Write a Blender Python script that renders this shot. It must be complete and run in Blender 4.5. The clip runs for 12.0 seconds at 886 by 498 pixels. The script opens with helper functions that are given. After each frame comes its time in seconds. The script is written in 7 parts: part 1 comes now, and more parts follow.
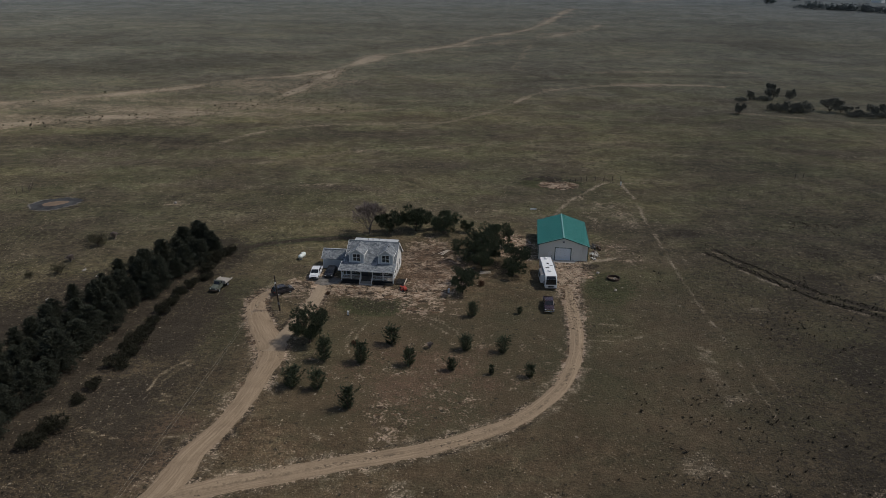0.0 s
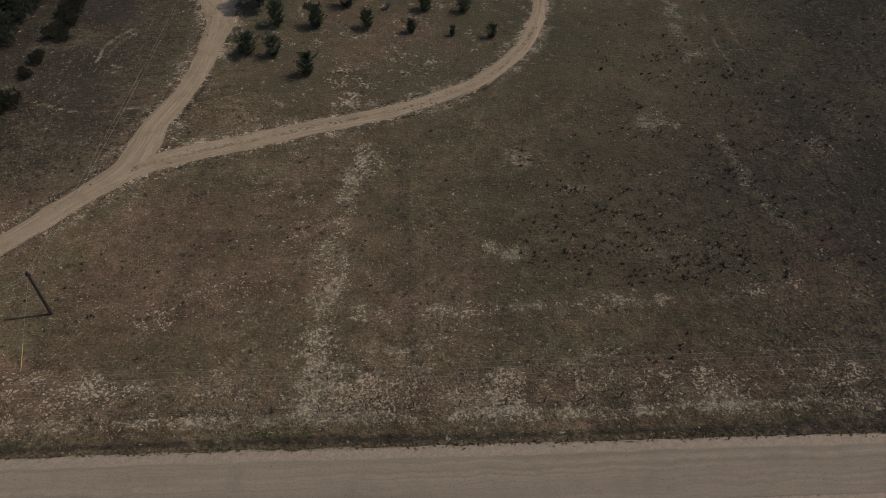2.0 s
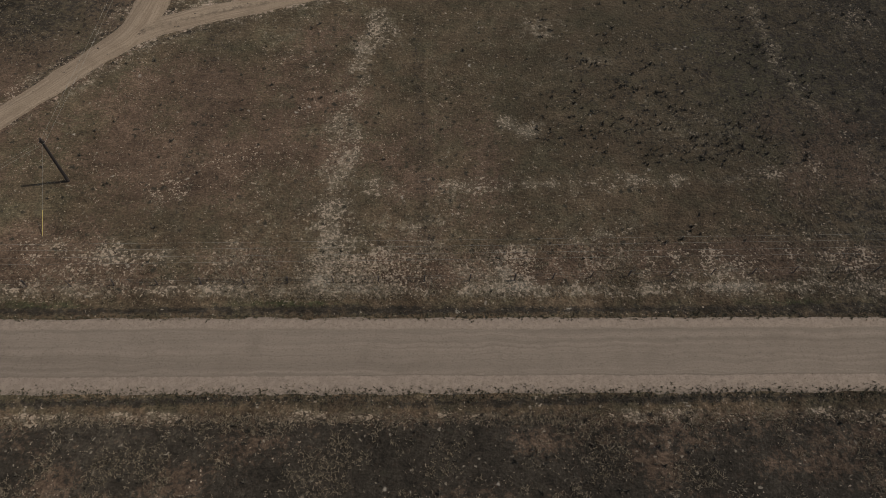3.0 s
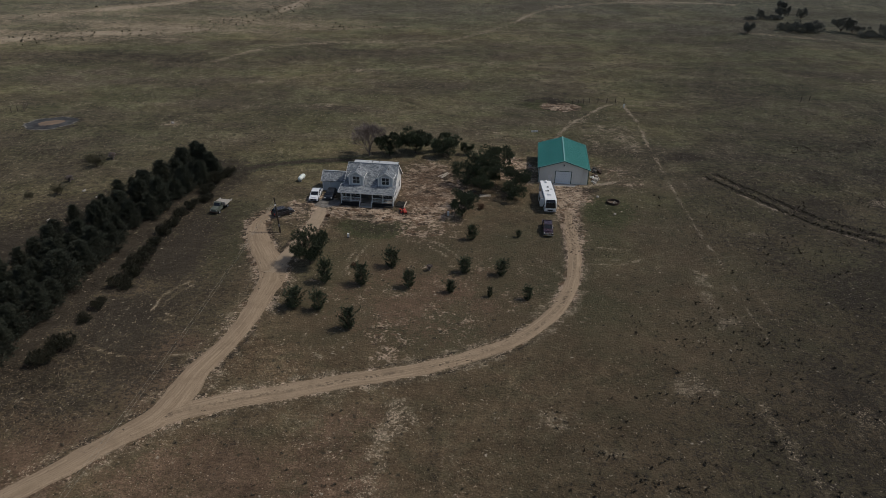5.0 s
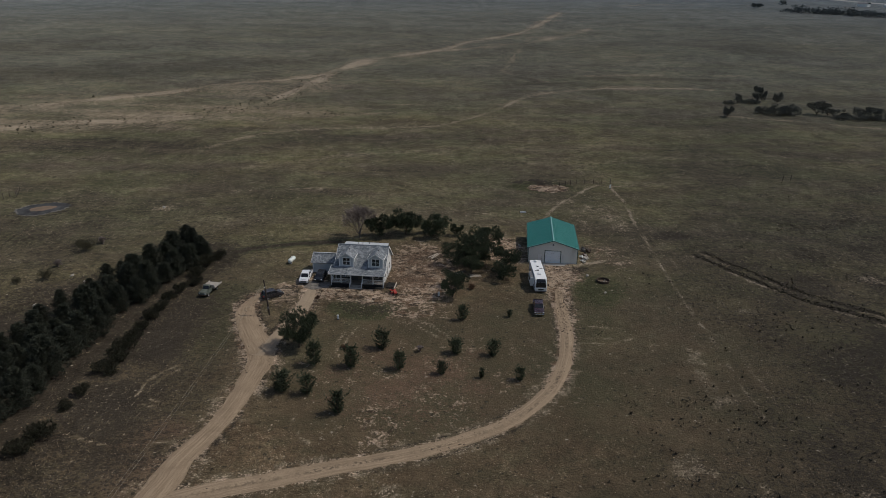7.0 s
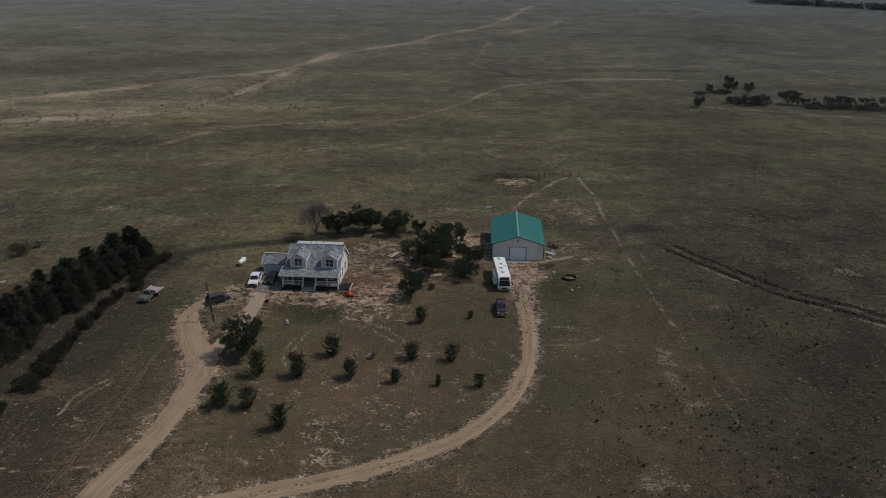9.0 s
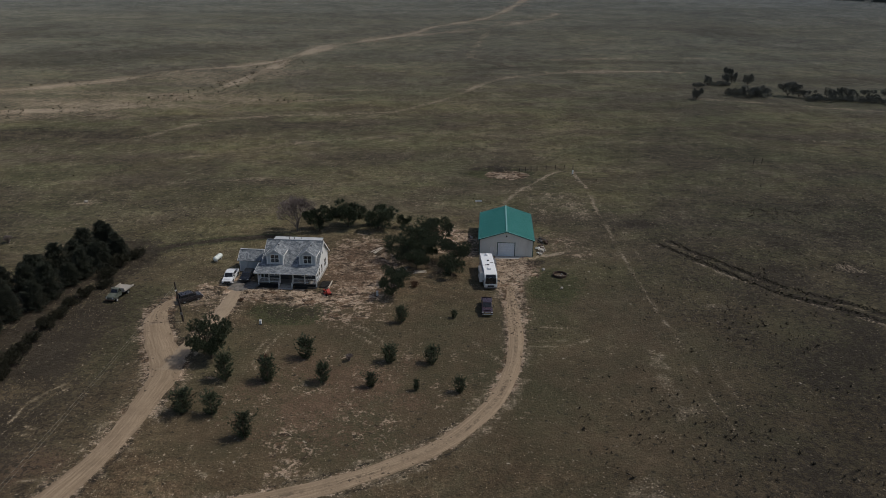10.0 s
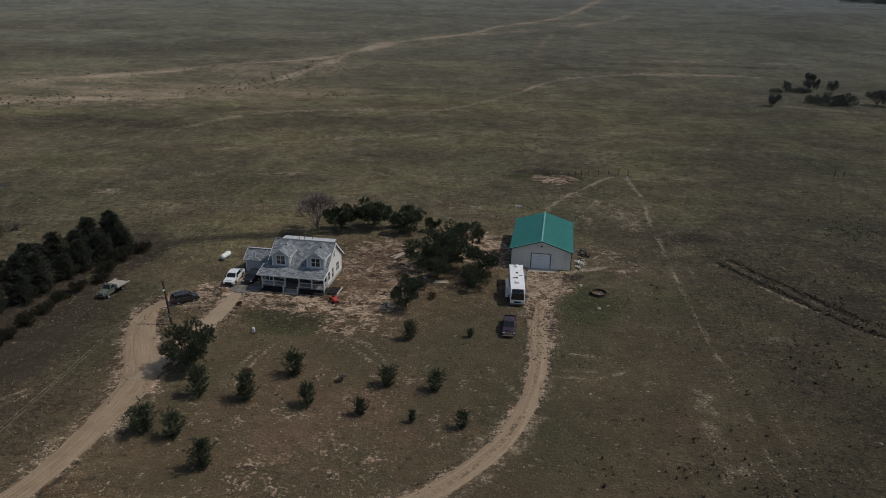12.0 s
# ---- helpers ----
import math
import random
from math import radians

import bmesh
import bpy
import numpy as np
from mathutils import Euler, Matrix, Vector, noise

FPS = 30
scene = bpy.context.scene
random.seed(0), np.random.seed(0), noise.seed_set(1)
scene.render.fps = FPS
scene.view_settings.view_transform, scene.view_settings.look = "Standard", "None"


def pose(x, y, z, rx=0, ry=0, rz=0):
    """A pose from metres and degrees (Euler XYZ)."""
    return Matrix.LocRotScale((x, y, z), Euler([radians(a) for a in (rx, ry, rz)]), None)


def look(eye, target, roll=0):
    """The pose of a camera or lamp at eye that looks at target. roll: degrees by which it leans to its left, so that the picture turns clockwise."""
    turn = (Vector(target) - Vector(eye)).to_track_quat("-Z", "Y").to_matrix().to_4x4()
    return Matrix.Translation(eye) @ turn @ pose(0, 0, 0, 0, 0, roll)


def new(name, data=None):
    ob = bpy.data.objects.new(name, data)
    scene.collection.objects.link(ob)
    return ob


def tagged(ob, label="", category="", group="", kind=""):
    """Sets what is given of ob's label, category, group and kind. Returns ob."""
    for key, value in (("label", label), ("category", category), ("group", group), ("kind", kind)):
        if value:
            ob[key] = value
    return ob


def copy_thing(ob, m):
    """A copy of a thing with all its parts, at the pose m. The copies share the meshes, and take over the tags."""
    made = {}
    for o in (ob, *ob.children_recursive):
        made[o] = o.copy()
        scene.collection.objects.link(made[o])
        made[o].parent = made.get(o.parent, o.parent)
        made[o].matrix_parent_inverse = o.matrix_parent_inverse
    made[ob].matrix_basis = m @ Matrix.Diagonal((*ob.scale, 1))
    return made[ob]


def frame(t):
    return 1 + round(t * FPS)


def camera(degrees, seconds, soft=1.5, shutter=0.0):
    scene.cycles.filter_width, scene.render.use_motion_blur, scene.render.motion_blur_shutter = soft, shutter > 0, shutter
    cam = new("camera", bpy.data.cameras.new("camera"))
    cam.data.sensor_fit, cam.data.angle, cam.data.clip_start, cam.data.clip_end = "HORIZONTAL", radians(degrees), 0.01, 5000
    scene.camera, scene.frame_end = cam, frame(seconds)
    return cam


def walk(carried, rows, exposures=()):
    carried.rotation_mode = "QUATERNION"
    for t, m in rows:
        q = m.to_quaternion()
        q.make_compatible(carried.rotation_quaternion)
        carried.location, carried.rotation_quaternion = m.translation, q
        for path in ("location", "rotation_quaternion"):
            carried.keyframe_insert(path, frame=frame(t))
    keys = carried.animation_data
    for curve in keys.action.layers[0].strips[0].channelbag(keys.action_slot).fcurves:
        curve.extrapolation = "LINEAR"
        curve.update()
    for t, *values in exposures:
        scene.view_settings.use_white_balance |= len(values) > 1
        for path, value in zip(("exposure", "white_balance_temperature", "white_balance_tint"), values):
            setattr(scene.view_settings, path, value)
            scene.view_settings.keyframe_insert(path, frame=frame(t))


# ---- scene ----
cam = camera(63.4, 12.0, 0.55)
PATH = [
    (0, (0.302, 0.468, 60.021), (0.302, 2.342, 59.322), 0.9),
    (0.5, (0.376, 0.477, 59.902), (0.375, 2.379, 59.285), 0.7),
    (1, (0.323, 0.396, 59.618), (0.324, 2.294, 58.987), 0.7),
    (1.2, (0.523, 0.107, 59.398), (0.536, 1.957, 58.638), 1.1),
    (1.3, (0.572, 0.091, 59.37), (0.606, 1.889, 58.494), 1.1),
    (1.5, (0.383, 0.096, 59.342), (0.463, 1.777, 58.262), 1.3),
    (1.9, (0.16, 0.161, 59.482), (0.263, 1.602, 58.099), 1.3),
    (2, (0.023, 0.179, 59.519), (0.13, 1.551, 58.067), 1.7),
    (2.2, (-0.149, 0.335, 59.622), (-0.035, 1.596, 58.073), 2.0),
    (2.5, (0.036, 0.596, 59.858), (0.121, 1.74, 58.219), 2.0),
    (2.7, (0.096, 0.713, 59.938), (0.167, 1.797, 58.258), 2.1),
    (4.3, (0.356, 0.824, 60.393), (0.388, 2.203, 58.945), 1.5),
    (4.5, (0.42, 0.702, 60.44), (0.429, 2.226, 59.145), 1.4),
    (4.8, (0.401, 0.397, 60.385), (0.407, 2.097, 59.332), 1.4),
    (5, (0.37, 0.242, 60.336), (0.374, 2.029, 59.438), 1.3),
    (5.5, (0.309, 0.048, 60.061), (0.31, 1.937, 59.404), 1.2),
    (6, (0.294, -0.033, 59.883), (0.296, 1.868, 59.263), 1.1),
    (6.5, (0.285, -0.172, 59.979), (0.291, 1.707, 59.294), 1.1),
    (7, (0.532, 0.416, 59.998), (0.557, 2.293, 59.309), 0.9),
    (9, (4.61, 8.113, 57.695), (4.697, 9.984, 56.995), 0.6),
    (9.5, (6.022, 11.09, 56.703), (6.115, 12.955, 55.987), 0.6),
    (10, (7.945, 14.211, 55.648), (8.033, 16.077, 54.934), 0.6),
    (10.5, (9.54, 17.53, 54.464), (9.646, 19.397, 53.754), 0.6),
    (11, (11.48, 21.06, 53.361), (11.509, 22.93, 52.651), 0.9),
    (11.5, (13.33, 24.734, 52.223), (13.305, 26.604, 51.514), 1.1),
    (12, (15.338, 28.391, 51.212), (15.251, 30.26, 50.504), 1.3),
]
walk(cam, [(t, look(eye, target, roll)) for t, eye, target, roll in PATH], exposures=((0.0, -0.78), (12.0, -0.78)))

# ---- light ----
SUN_EL, SUN_AZ = 55.0, 82.5
world = bpy.data.worlds.new("sky")
scene.world = world
world.use_nodes = True
wn = world.node_tree
sky = wn.nodes.new("ShaderNodeTexSky")
sky.sky_type, sky.sun_disc = "NISHITA", False
sky.sun_elevation, sky.sun_rotation = radians(SUN_EL), radians(SUN_AZ)
sky.dust_density = 2.0
wn.nodes["Background"].inputs["Strength"].default_value = 0.12
wn.links.new(sky.outputs["Color"], wn.nodes["Background"].inputs["Color"])
sun_data = bpy.data.lights.new("sun", "SUN")
sun_data.energy, sun_data.angle, sun_data.color = 3.0, radians(0.6), (1.0, 0.95, 0.87)
sun = new("sun", sun_data)
_el, _az = radians(SUN_EL), radians(SUN_AZ)
sun.matrix_world = look((300 * math.cos(_el) * math.sin(_az), 300 * math.cos(_el) * math.cos(_az), 300 * math.sin(_el)), (0, 0, 0))


# ---- materials ----
class Tree:
    """Short hand for building a node material."""

    def __init__(self, name):
        self.m = bpy.data.materials.new(name)
        self.m.use_nodes = True
        self.t = self.m.node_tree
        self.b = self.t.nodes["Principled BSDF"]

    def node(self, kind):
        return self.t.nodes.new(kind)

    def link(self, a, b):
        self.t.links.new(a, b)

    def put(self, socket, value):
        if isinstance(value, bpy.types.NodeSocket):
            self.link(value, socket)
        elif isinstance(value, tuple) and len(value) == 3 and socket.type == "RGBA":
            socket.default_value = (*value, 1)
        else:
            socket.default_value = value

    def pos(self, scale=(1, 1, 1), local=False):
        src = self.node("ShaderNodeTexCoord").outputs["Object"] if local else self.node("ShaderNodeNewGeometry").outputs["Position"]
        if scale == (1, 1, 1):
            return src
        mp = self.node("ShaderNodeMapping")
        mp.inputs["Scale"].default_value = scale
        self.link(src, mp.inputs["Vector"])
        return mp.outputs["Vector"]

    def noise(self, vec, scale, detail=4.0, rough=0.6):
        n = self.node("ShaderNodeTexNoise")
        n.inputs["Scale"].default_value, n.inputs["Detail"].default_value, n.inputs["Roughness"].default_value = scale, detail, rough
        self.link(vec, n.inputs["Vector"])
        return n.outputs["Fac"]

    def ramp(self, fac, lo, hi, a=0.0, b=1.0):
        n = self.node("ShaderNodeMapRange")
        n.inputs["From Min"].default_value, n.inputs["From Max"].default_value = lo, hi
        n.inputs["To Min"].default_value, n.inputs["To Max"].default_value = a, b
        self.link(fac, n.inputs["Value"])
        return n.outputs["Result"]

    def mix(self, fac, a, b):
        n = self.node("ShaderNodeMix")
        n.data_type = "RGBA"
        self.put(n.inputs[0], fac), self.put(n.inputs[6], a), self.put(n.inputs[7], b)
        return n.outputs[2]

    def op(self, kind, a, b=0.0):
        n = self.node("ShaderNodeMath")
        n.operation = kind
        self.put(n.inputs[0], a), self.put(n.inputs[1], b)
        return n.outputs[0]

    def dots(self, vec, scale, radius, share, edge=0.05):
        """Scattered round spots: one in some cells, of uneven size."""
        n = self.node("ShaderNodeTexVoronoi")
        n.inputs["Scale"].default_value = scale
        self.link(vec, n.inputs["Vector"])
        sp = self.node("ShaderNodeSeparateColor")
        self.link(n.outputs["Color"], sp.inputs["Color"])
        size = self.op("MULTIPLY", self.ramp(sp.outputs[1], 0.0, 1.0, 0.45, 1.0), radius)
        inside = self.ramp(self.op("SUBTRACT", n.outputs["Distance"], size), edge, -edge)
        return self.op("MULTIPLY", inside, self.op("LESS_THAN", sp.outputs[0], share))

    def attr(self, name):
        a = self.node("ShaderNodeAttribute")
        a.attribute_name = name
        s = self.node("ShaderNodeSeparateColor")
        self.link(a.outputs["Color"], s.inputs["Color"])
        return s.outputs

    def bump(self, height, strength, distance):
        n = self.node("ShaderNodeBump")
        n.inputs["Strength"].default_value, n.inputs["Distance"].default_value = strength, distance
        self.link(height, n.inputs["Height"])
        self.link(n.outputs["Normal"], self.b.inputs["Normal"])

    def done(self, color, rough=0.8, metal=0.0, spec=0.5):
        self.put(self.b.inputs["Base Color"], color)
        self.put(self.b.inputs["Roughness"], rough)
        self.b.inputs["Metallic"].default_value = metal
        self.b.inputs["Specular IOR Level"].default_value = spec
        return self.m


def surf(name, c1, c2, scale=1.0, rough=0.7, metal=0.0, spec=0.4, bump=0.0, grain=12.0, stretch=(1, 1, 1), dirt=None):
    """A painted, wooden or metal surface: two tones in a coarse and a fine noise, with optional dirt."""
    t = Tree(name)
    v = t.pos(stretch, local=True)
    big, fine = t.noise(v, scale, 3), t.noise(v, scale * grain, 5, 0.7)
    f = t.op("ADD", t.op("MULTIPLY", big, 0.55), t.op("MULTIPLY", fine, 0.45))
    col = t.mix(t.ramp(f, 0.36, 0.64), c1, c2)
    if dirt:
        col = t.mix(t.ramp(t.noise(v, scale * 0.7, 6, 0.7), 0.55, 0.75, 0, 0.6), col, dirt)
    if bump:
        t.bump(fine, bump, 0.03)
    return t.done(col, t.ramp(fine, 0.3, 0.7, max(rough - 0.08, 0.02), min(rough + 0.08, 1.0)), metal, spec)


def leafy(name, dark, light, rough=0.65):
    """Foliage: each blade has its own tone."""
    t = Tree(name)
    g = t.node("ShaderNodeNewGeometry")
    info = t.node("ShaderNodeObjectInfo")
    f = t.op("ADD", t.op("MULTIPLY", g.outputs["Random Per Island"], 0.75), t.op("MULTIPLY", info.outputs["Random"], 0.25))
    return t.done(t.mix(f, dark, light), rough, 0, 0.25)


M_PINE = leafy("pine_needles", (0.018, 0.026, 0.014), (0.080, 0.098, 0.052))
M_BELT = leafy("cedar_needles", (0.022, 0.026, 0.018), (0.062, 0.068, 0.046))
M_JUNIPER = leafy("juniper_needles", (0.020, 0.020, 0.012), (0.050, 0.048, 0.028))
M_SHRUB = leafy("shrub_leaves", (0.05, 0.045, 0.025), (0.11, 0.10, 0.06))
M_RUST_SHRUB = leafy("dry_shrub_leaves", (0.07, 0.035, 0.02), (0.14, 0.08, 0.045))
M_COTTON = leafy("cottonwood_leaves", (0.066, 0.070, 0.060), (0.140, 0.142, 0.122))
# far leaves paled and blued: distance haze put into their colour
M_FARWOOD = leafy("hazed_tree_leaves", (0.080, 0.096, 0.098), (0.150, 0.170, 0.170))
M_TUFT = leafy("dark_bunch_grass", (0.056, 0.046, 0.034), (0.130, 0.108, 0.076), 0.85)
M_WEED = leafy("roadside_weed_leaves", (0.060, 0.054, 0.034), (0.150, 0.128, 0.080), 0.85)
M_FARROAD = surf("pale_far_gravel", (0.36, 0.35, 0.33), (0.44, 0.43, 0.40), 0.05, 0.9)
M_STRAW = leafy("dry_grass", (0.10, 0.08, 0.05), (0.42, 0.33, 0.22), 0.8)
M_SAGE = leafy("sagebrush_leaves", (0.040, 0.036, 0.024), (0.105, 0.094, 0.066), 0.8)
M_BARK = surf("bark", (0.06, 0.045, 0.035), (0.13, 0.10, 0.075), 2.0, 0.9, bump=0.6)
M_DEADWOOD = surf("bare_twigs", (0.15, 0.12, 0.105), (0.25, 0.205, 0.18), 2.0, 0.9)
M_POLE = surf("weathered_pole", (0.028, 0.021, 0.017), (0.065, 0.050, 0.040), 1.0, 0.85, stretch=(4, 4, 0.4), bump=0.4)
M_POST = surf("fence_post_wood", (0.07, 0.055, 0.045), (0.15, 0.12, 0.1), 2.0, 0.9)
M_WIRE = surf("wire_aluminium", (0.24, 0.22, 0.17), (0.34, 0.31, 0.25), 3.0, 0.6, 0.3)
M_GUY = surf("guy_guard", (0.55, 0.42, 0.12), (0.62, 0.48, 0.16), 3.0, 0.6)
M_WHITE = surf("white_paint", (0.72, 0.72, 0.70), (0.82, 0.82, 0.80), 1.5, 0.55, dirt=(0.5, 0.47, 0.42))
M_SIDING = surf("grey_siding", (0.48, 0.51, 0.52), (0.55, 0.57, 0.58), 0.8, 0.65, stretch=(0.3, 0.3, 7), bump=0.3)
# paler copy of the siding: sunlight on the gables put into the colour
M_SUNSIDING = surf("sunlit_siding", (0.72, 0.71, 0.68), (0.79, 0.78, 0.75), 0.8, 0.65, stretch=(0.3, 0.3, 7), bump=0.3)
M_DECK = surf("porch_boards", (0.22, 0.19, 0.16), (0.32, 0.28, 0.24), 1.0, 0.8, stretch=(6, 0.6, 1))
M_CONCRETE = surf("concrete", (0.38, 0.35, 0.31), (0.48, 0.45, 0.40), 1.0, 0.9, bump=0.2)
M_GLASS = Tree("window_glass")
M_GLASS.b.inputs["Transmission Weight"].default_value = 0.85
M_GLASS = M_GLASS.done((0.35, 0.38, 0.40), 0.05)
M_CARGLASS = surf("tinted_glass", (0.012, 0.013, 0.015), (0.02, 0.022, 0.025), 1.0, 0.08, spec=0.6)
M_TYRE = surf("rubber", (0.018, 0.018, 0.018), (0.035, 0.034, 0.032), 4.0, 0.9)
M_RIM = surf("wheel_metal", (0.35, 0.35, 0.36), (0.5, 0.5, 0.5), 4.0, 0.35, 0.8)
M_CHROME = surf("chrome", (0.6, 0.6, 0.6), (0.7, 0.7, 0.7), 3.0, 0.2, 1.0)
M_LAMP = surf("lamp_lens", (0.6, 0.6, 0.58), (0.75, 0.74, 0.7), 4.0, 0.2)
M_REDLENS = surf("red_lens", (0.35, 0.02, 0.02), (0.45, 0.03, 0.02), 4.0, 0.25)
M_BLACK = surf("black_plastic", (0.015, 0.015, 0.016), (0.03, 0.03, 0.03), 3.0, 0.6)
M_CARWHITE = surf("white_car_paint", (0.74, 0.75, 0.76), (0.8, 0.8, 0.8), 0.6, 0.3, spec=0.6)
M_CARBLACK = surf("black_car_paint", (0.008, 0.008, 0.009), (0.016, 0.015, 0.015), 0.6, 0.3, spec=0.6)
M_CARPLUM = surf("plum_car_paint", (0.035, 0.018, 0.026), (0.05, 0.028, 0.036), 0.6, 0.28, spec=0.6, dirt=(0.09, 0.075, 0.06))
M_CARGREY = surf("charcoal_car_paint", (0.025, 0.022, 0.024), (0.04, 0.034, 0.035), 0.6, 0.28, spec=0.6, dirt=(0.08, 0.065, 0.055))
M_OLDGREEN = surf("faded_green_paint", (0.035, 0.045, 0.034), (0.15, 0.165, 0.135), 1.2, 0.7, dirt=(0.15, 0.12, 0.09))
M_FLATBED = surf("grey_bed_boards", (0.30, 0.27, 0.23), (0.44, 0.40, 0.35), 1.0, 0.9, stretch=(8, 0.8, 1))
M_RVWHITE = surf("motorhome_fibreglass", (0.78, 0.78, 0.77), (0.86, 0.86, 0.85), 0.5, 0.4, dirt=(0.6, 0.58, 0.54))
M_RVGREY = surf("motorhome_stripe", (0.12, 0.115, 0.11), (0.18, 0.17, 0.165), 0.5, 0.45)
M_TANK = surf("tank_paint", (0.70, 0.74, 0.68), (0.78, 0.82, 0.76), 1.2, 0.45)
M_SHEDROOF = surf("teal_steel_roof", (0.018, 0.16, 0.135), (0.030, 0.20, 0.17), 0.35, 0.42, 0.0, spec=0.5, grain=20, stretch=(1, 0.15, 1))
# lighter teal: the sun's highlight on roof edges put into the colour
M_SHEDEDGE = surf("sunlit_teal_flashing", (0.16, 0.36, 0.33), (0.22, 0.42, 0.385), 1.0, 0.35)
M_SHEDTRIM = surf("dark_green_trim", (0.012, 0.07, 0.06), (0.02, 0.09, 0.08), 1.0, 0.5)
M_SHEDWALL = surf("light_grey_steel", (0.69, 0.695, 0.64), (0.75, 0.75, 0.70), 0.5, 0.55, stretch=(1, 1, 0.25), dirt=(0.48, 0.45, 0.40))
M_ROLLUP = surf("pale_blue_grey_door", (0.72, 0.78, 0.82), (0.78, 0.83, 0.86), 0.8, 0.5)
M_RED = surf("red_machine_paint", (0.42, 0.05, 0.035), (0.50, 0.075, 0.05), 1.5, 0.5)
M_RUST = surf("rusted_steel", (0.045, 0.032, 0.025), (0.09, 0.06, 0.042), 2.0, 0.9)
M_STONE = surf("pale_stone", (0.26, 0.235, 0.20), (0.40, 0.37, 0.325), 2.0, 0.9, bump=0.4)
M_CLOD = surf("dark_soil_clods", (0.09, 0.065, 0.045), (0.16, 0.12, 0.085), 2.0, 0.95)
M_LUMBER = surf("bleached_lumber", (0.42, 0.36, 0.29), (0.56, 0.5, 0.42), 1.5, 0.85, stretch=(6, 0.7, 1))
M_GREYWOOD = surf("dark_boards", (0.09, 0.08, 0.07), (0.16, 0.14, 0.12), 1.5, 0.9, stretch=(6, 0.7, 1))


def shingles():
    t = Tree("asphalt_shingles")
    v = t.pos((1, 1, 1), local=True)
    br = t.node("ShaderNodeTexBrick")
    br.inputs["Scale"].default_value = 1.0
    br.inputs["Brick Width"].default_value, br.inputs["Row Height"].default_value = 0.45, 0.22
    br.inputs["Mortar Size"].default_value = 0.012
    for key, c in (("Color1", (0.095, 0.11, 0.125)), ("Color2", (0.27, 0.29, 0.305)), ("Mortar", (0.06, 0.07, 0.08))):
        br.inputs[key].default_value = (*c, 1)
    t.link(v, br.inputs["Vector"])
    n = t.noise(v, 2.4, 6, 0.85)
    col = t.mix(t.ramp(n, 0.44, 0.56, 0.0, 0.9), br.outputs["Color"], t.mix(t.ramp(t.noise(v, 1.3, 6, 0.85), 0.44, 0.56), (0.062, 0.076, 0.09), (0.38, 0.395, 0.405)))
    t.bump(n, 0.5, 0.02)
    return t.done(col, 0.85, 0, 0.35)


M_SHINGLE = shingles()


def gravel(name, pale, mid, dark, along, shoulder=None, centre=None):
    """Packed dirt and gravel: lanes worn along it, fine stones, loose patches. Attribute lane: across, along, from the middle."""
    t = Tree(name)
    v = t.pos()
    lane = t.attr("lane")
    across = lane[0]
    wob = t.op("ADD", across, t.ramp(t.noise(v, 0.25, 3), 0.3, 0.7, -0.03, 0.03))
    comb = t.node("ShaderNodeCombineXYZ")
    t.link(t.op("MULTIPLY", wob, 16.0), comb.inputs[0])
    t.link(t.op("MULTIPLY", lane[1], along), comb.inputs[1])
    streak = t.noise(comb.outputs[0], 1.0, 6, 0.7)
    coarse, fine = t.noise(v, 0.35, 5, 0.65), t.noise(v, 6.0, 4, 0.65)
    col = t.mix(t.ramp(streak, 0.38, 0.64), mid, pale)
    col = t.mix(t.ramp(coarse, 0.48, 0.72, 0, 0.5), col, dark)
    rough_n = t.noise(v, 1.8, 4, 0.65)
    if centre:
        away = t.op("ABSOLUTE", t.op("SUBTRACT", across, 0.5))
        f = t.op("MULTIPLY", t.ramp(away, 0.05, 0.13, 1.0, 0.0), t.ramp(rough_n, 0.46, 0.56))
        col = t.mix(t.op("MULTIPLY", f, t.ramp(t.noise(v, 0.12, 3), 0.4, 0.6, 0.2, 0.9)), col, centre)
    if shoulder:
        edge = t.op("ADD", across, t.ramp(t.noise(v, 0.9, 5, 0.7), 0.3, 0.7, -0.008, 0.008))
        f = t.op("ADD", t.ramp(edge, 0.235, 0.26, 1, 0), t.ramp(edge, 0.795, 0.82))
        col = t.mix(f, col, t.mix(t.ramp(rough_n, 0.4, 0.6), shoulder, tuple(c * 0.82 for c in shoulder)))
        ridge = t.op("MULTIPLY", t.ramp(t.op("ABSOLUTE", t.op("SUBTRACT", edge, 0.25)), 0.0, 0.012, 1, 0), t.ramp(streak, 0.4, 0.55, 0.2, 0.7))
        col = t.mix(ridge, col, (0.12, 0.095, 0.07))
        rim = t.op("MAXIMUM", t.ramp(across, 0.02, 0.11, 1, 0), t.ramp(across, 0.92, 0.985))
        col = t.mix(t.op("MULTIPLY", rim, t.ramp(t.noise(v, 2.8, 5, 0.9), 0.47, 0.53)), col, (0.10, 0.082, 0.055))
    else:
        weeds = t.op("MULTIPLY", t.ramp(lane[2], 0.62, 0.98), t.ramp(rough_n, 0.45, 0.56))
        col = t.mix(weeds, col, (0.14, 0.105, 0.072))
    col = t.mix(t.ramp(fine, 0.52, 0.72, 0, 0.55), col, tuple(c * 0.55 for c in dark))
    col = t.mix(t.ramp(t.noise(v, 11.0, 4, 0.8), 0.60, 0.74, 0, 0.6), col, tuple(min(1, c * 1.3) for c in pale))
    t.bump(t.op("ADD", fine, streak), 0.5, 0.05)
    return t.done(col, 0.95, 0, 0.2)


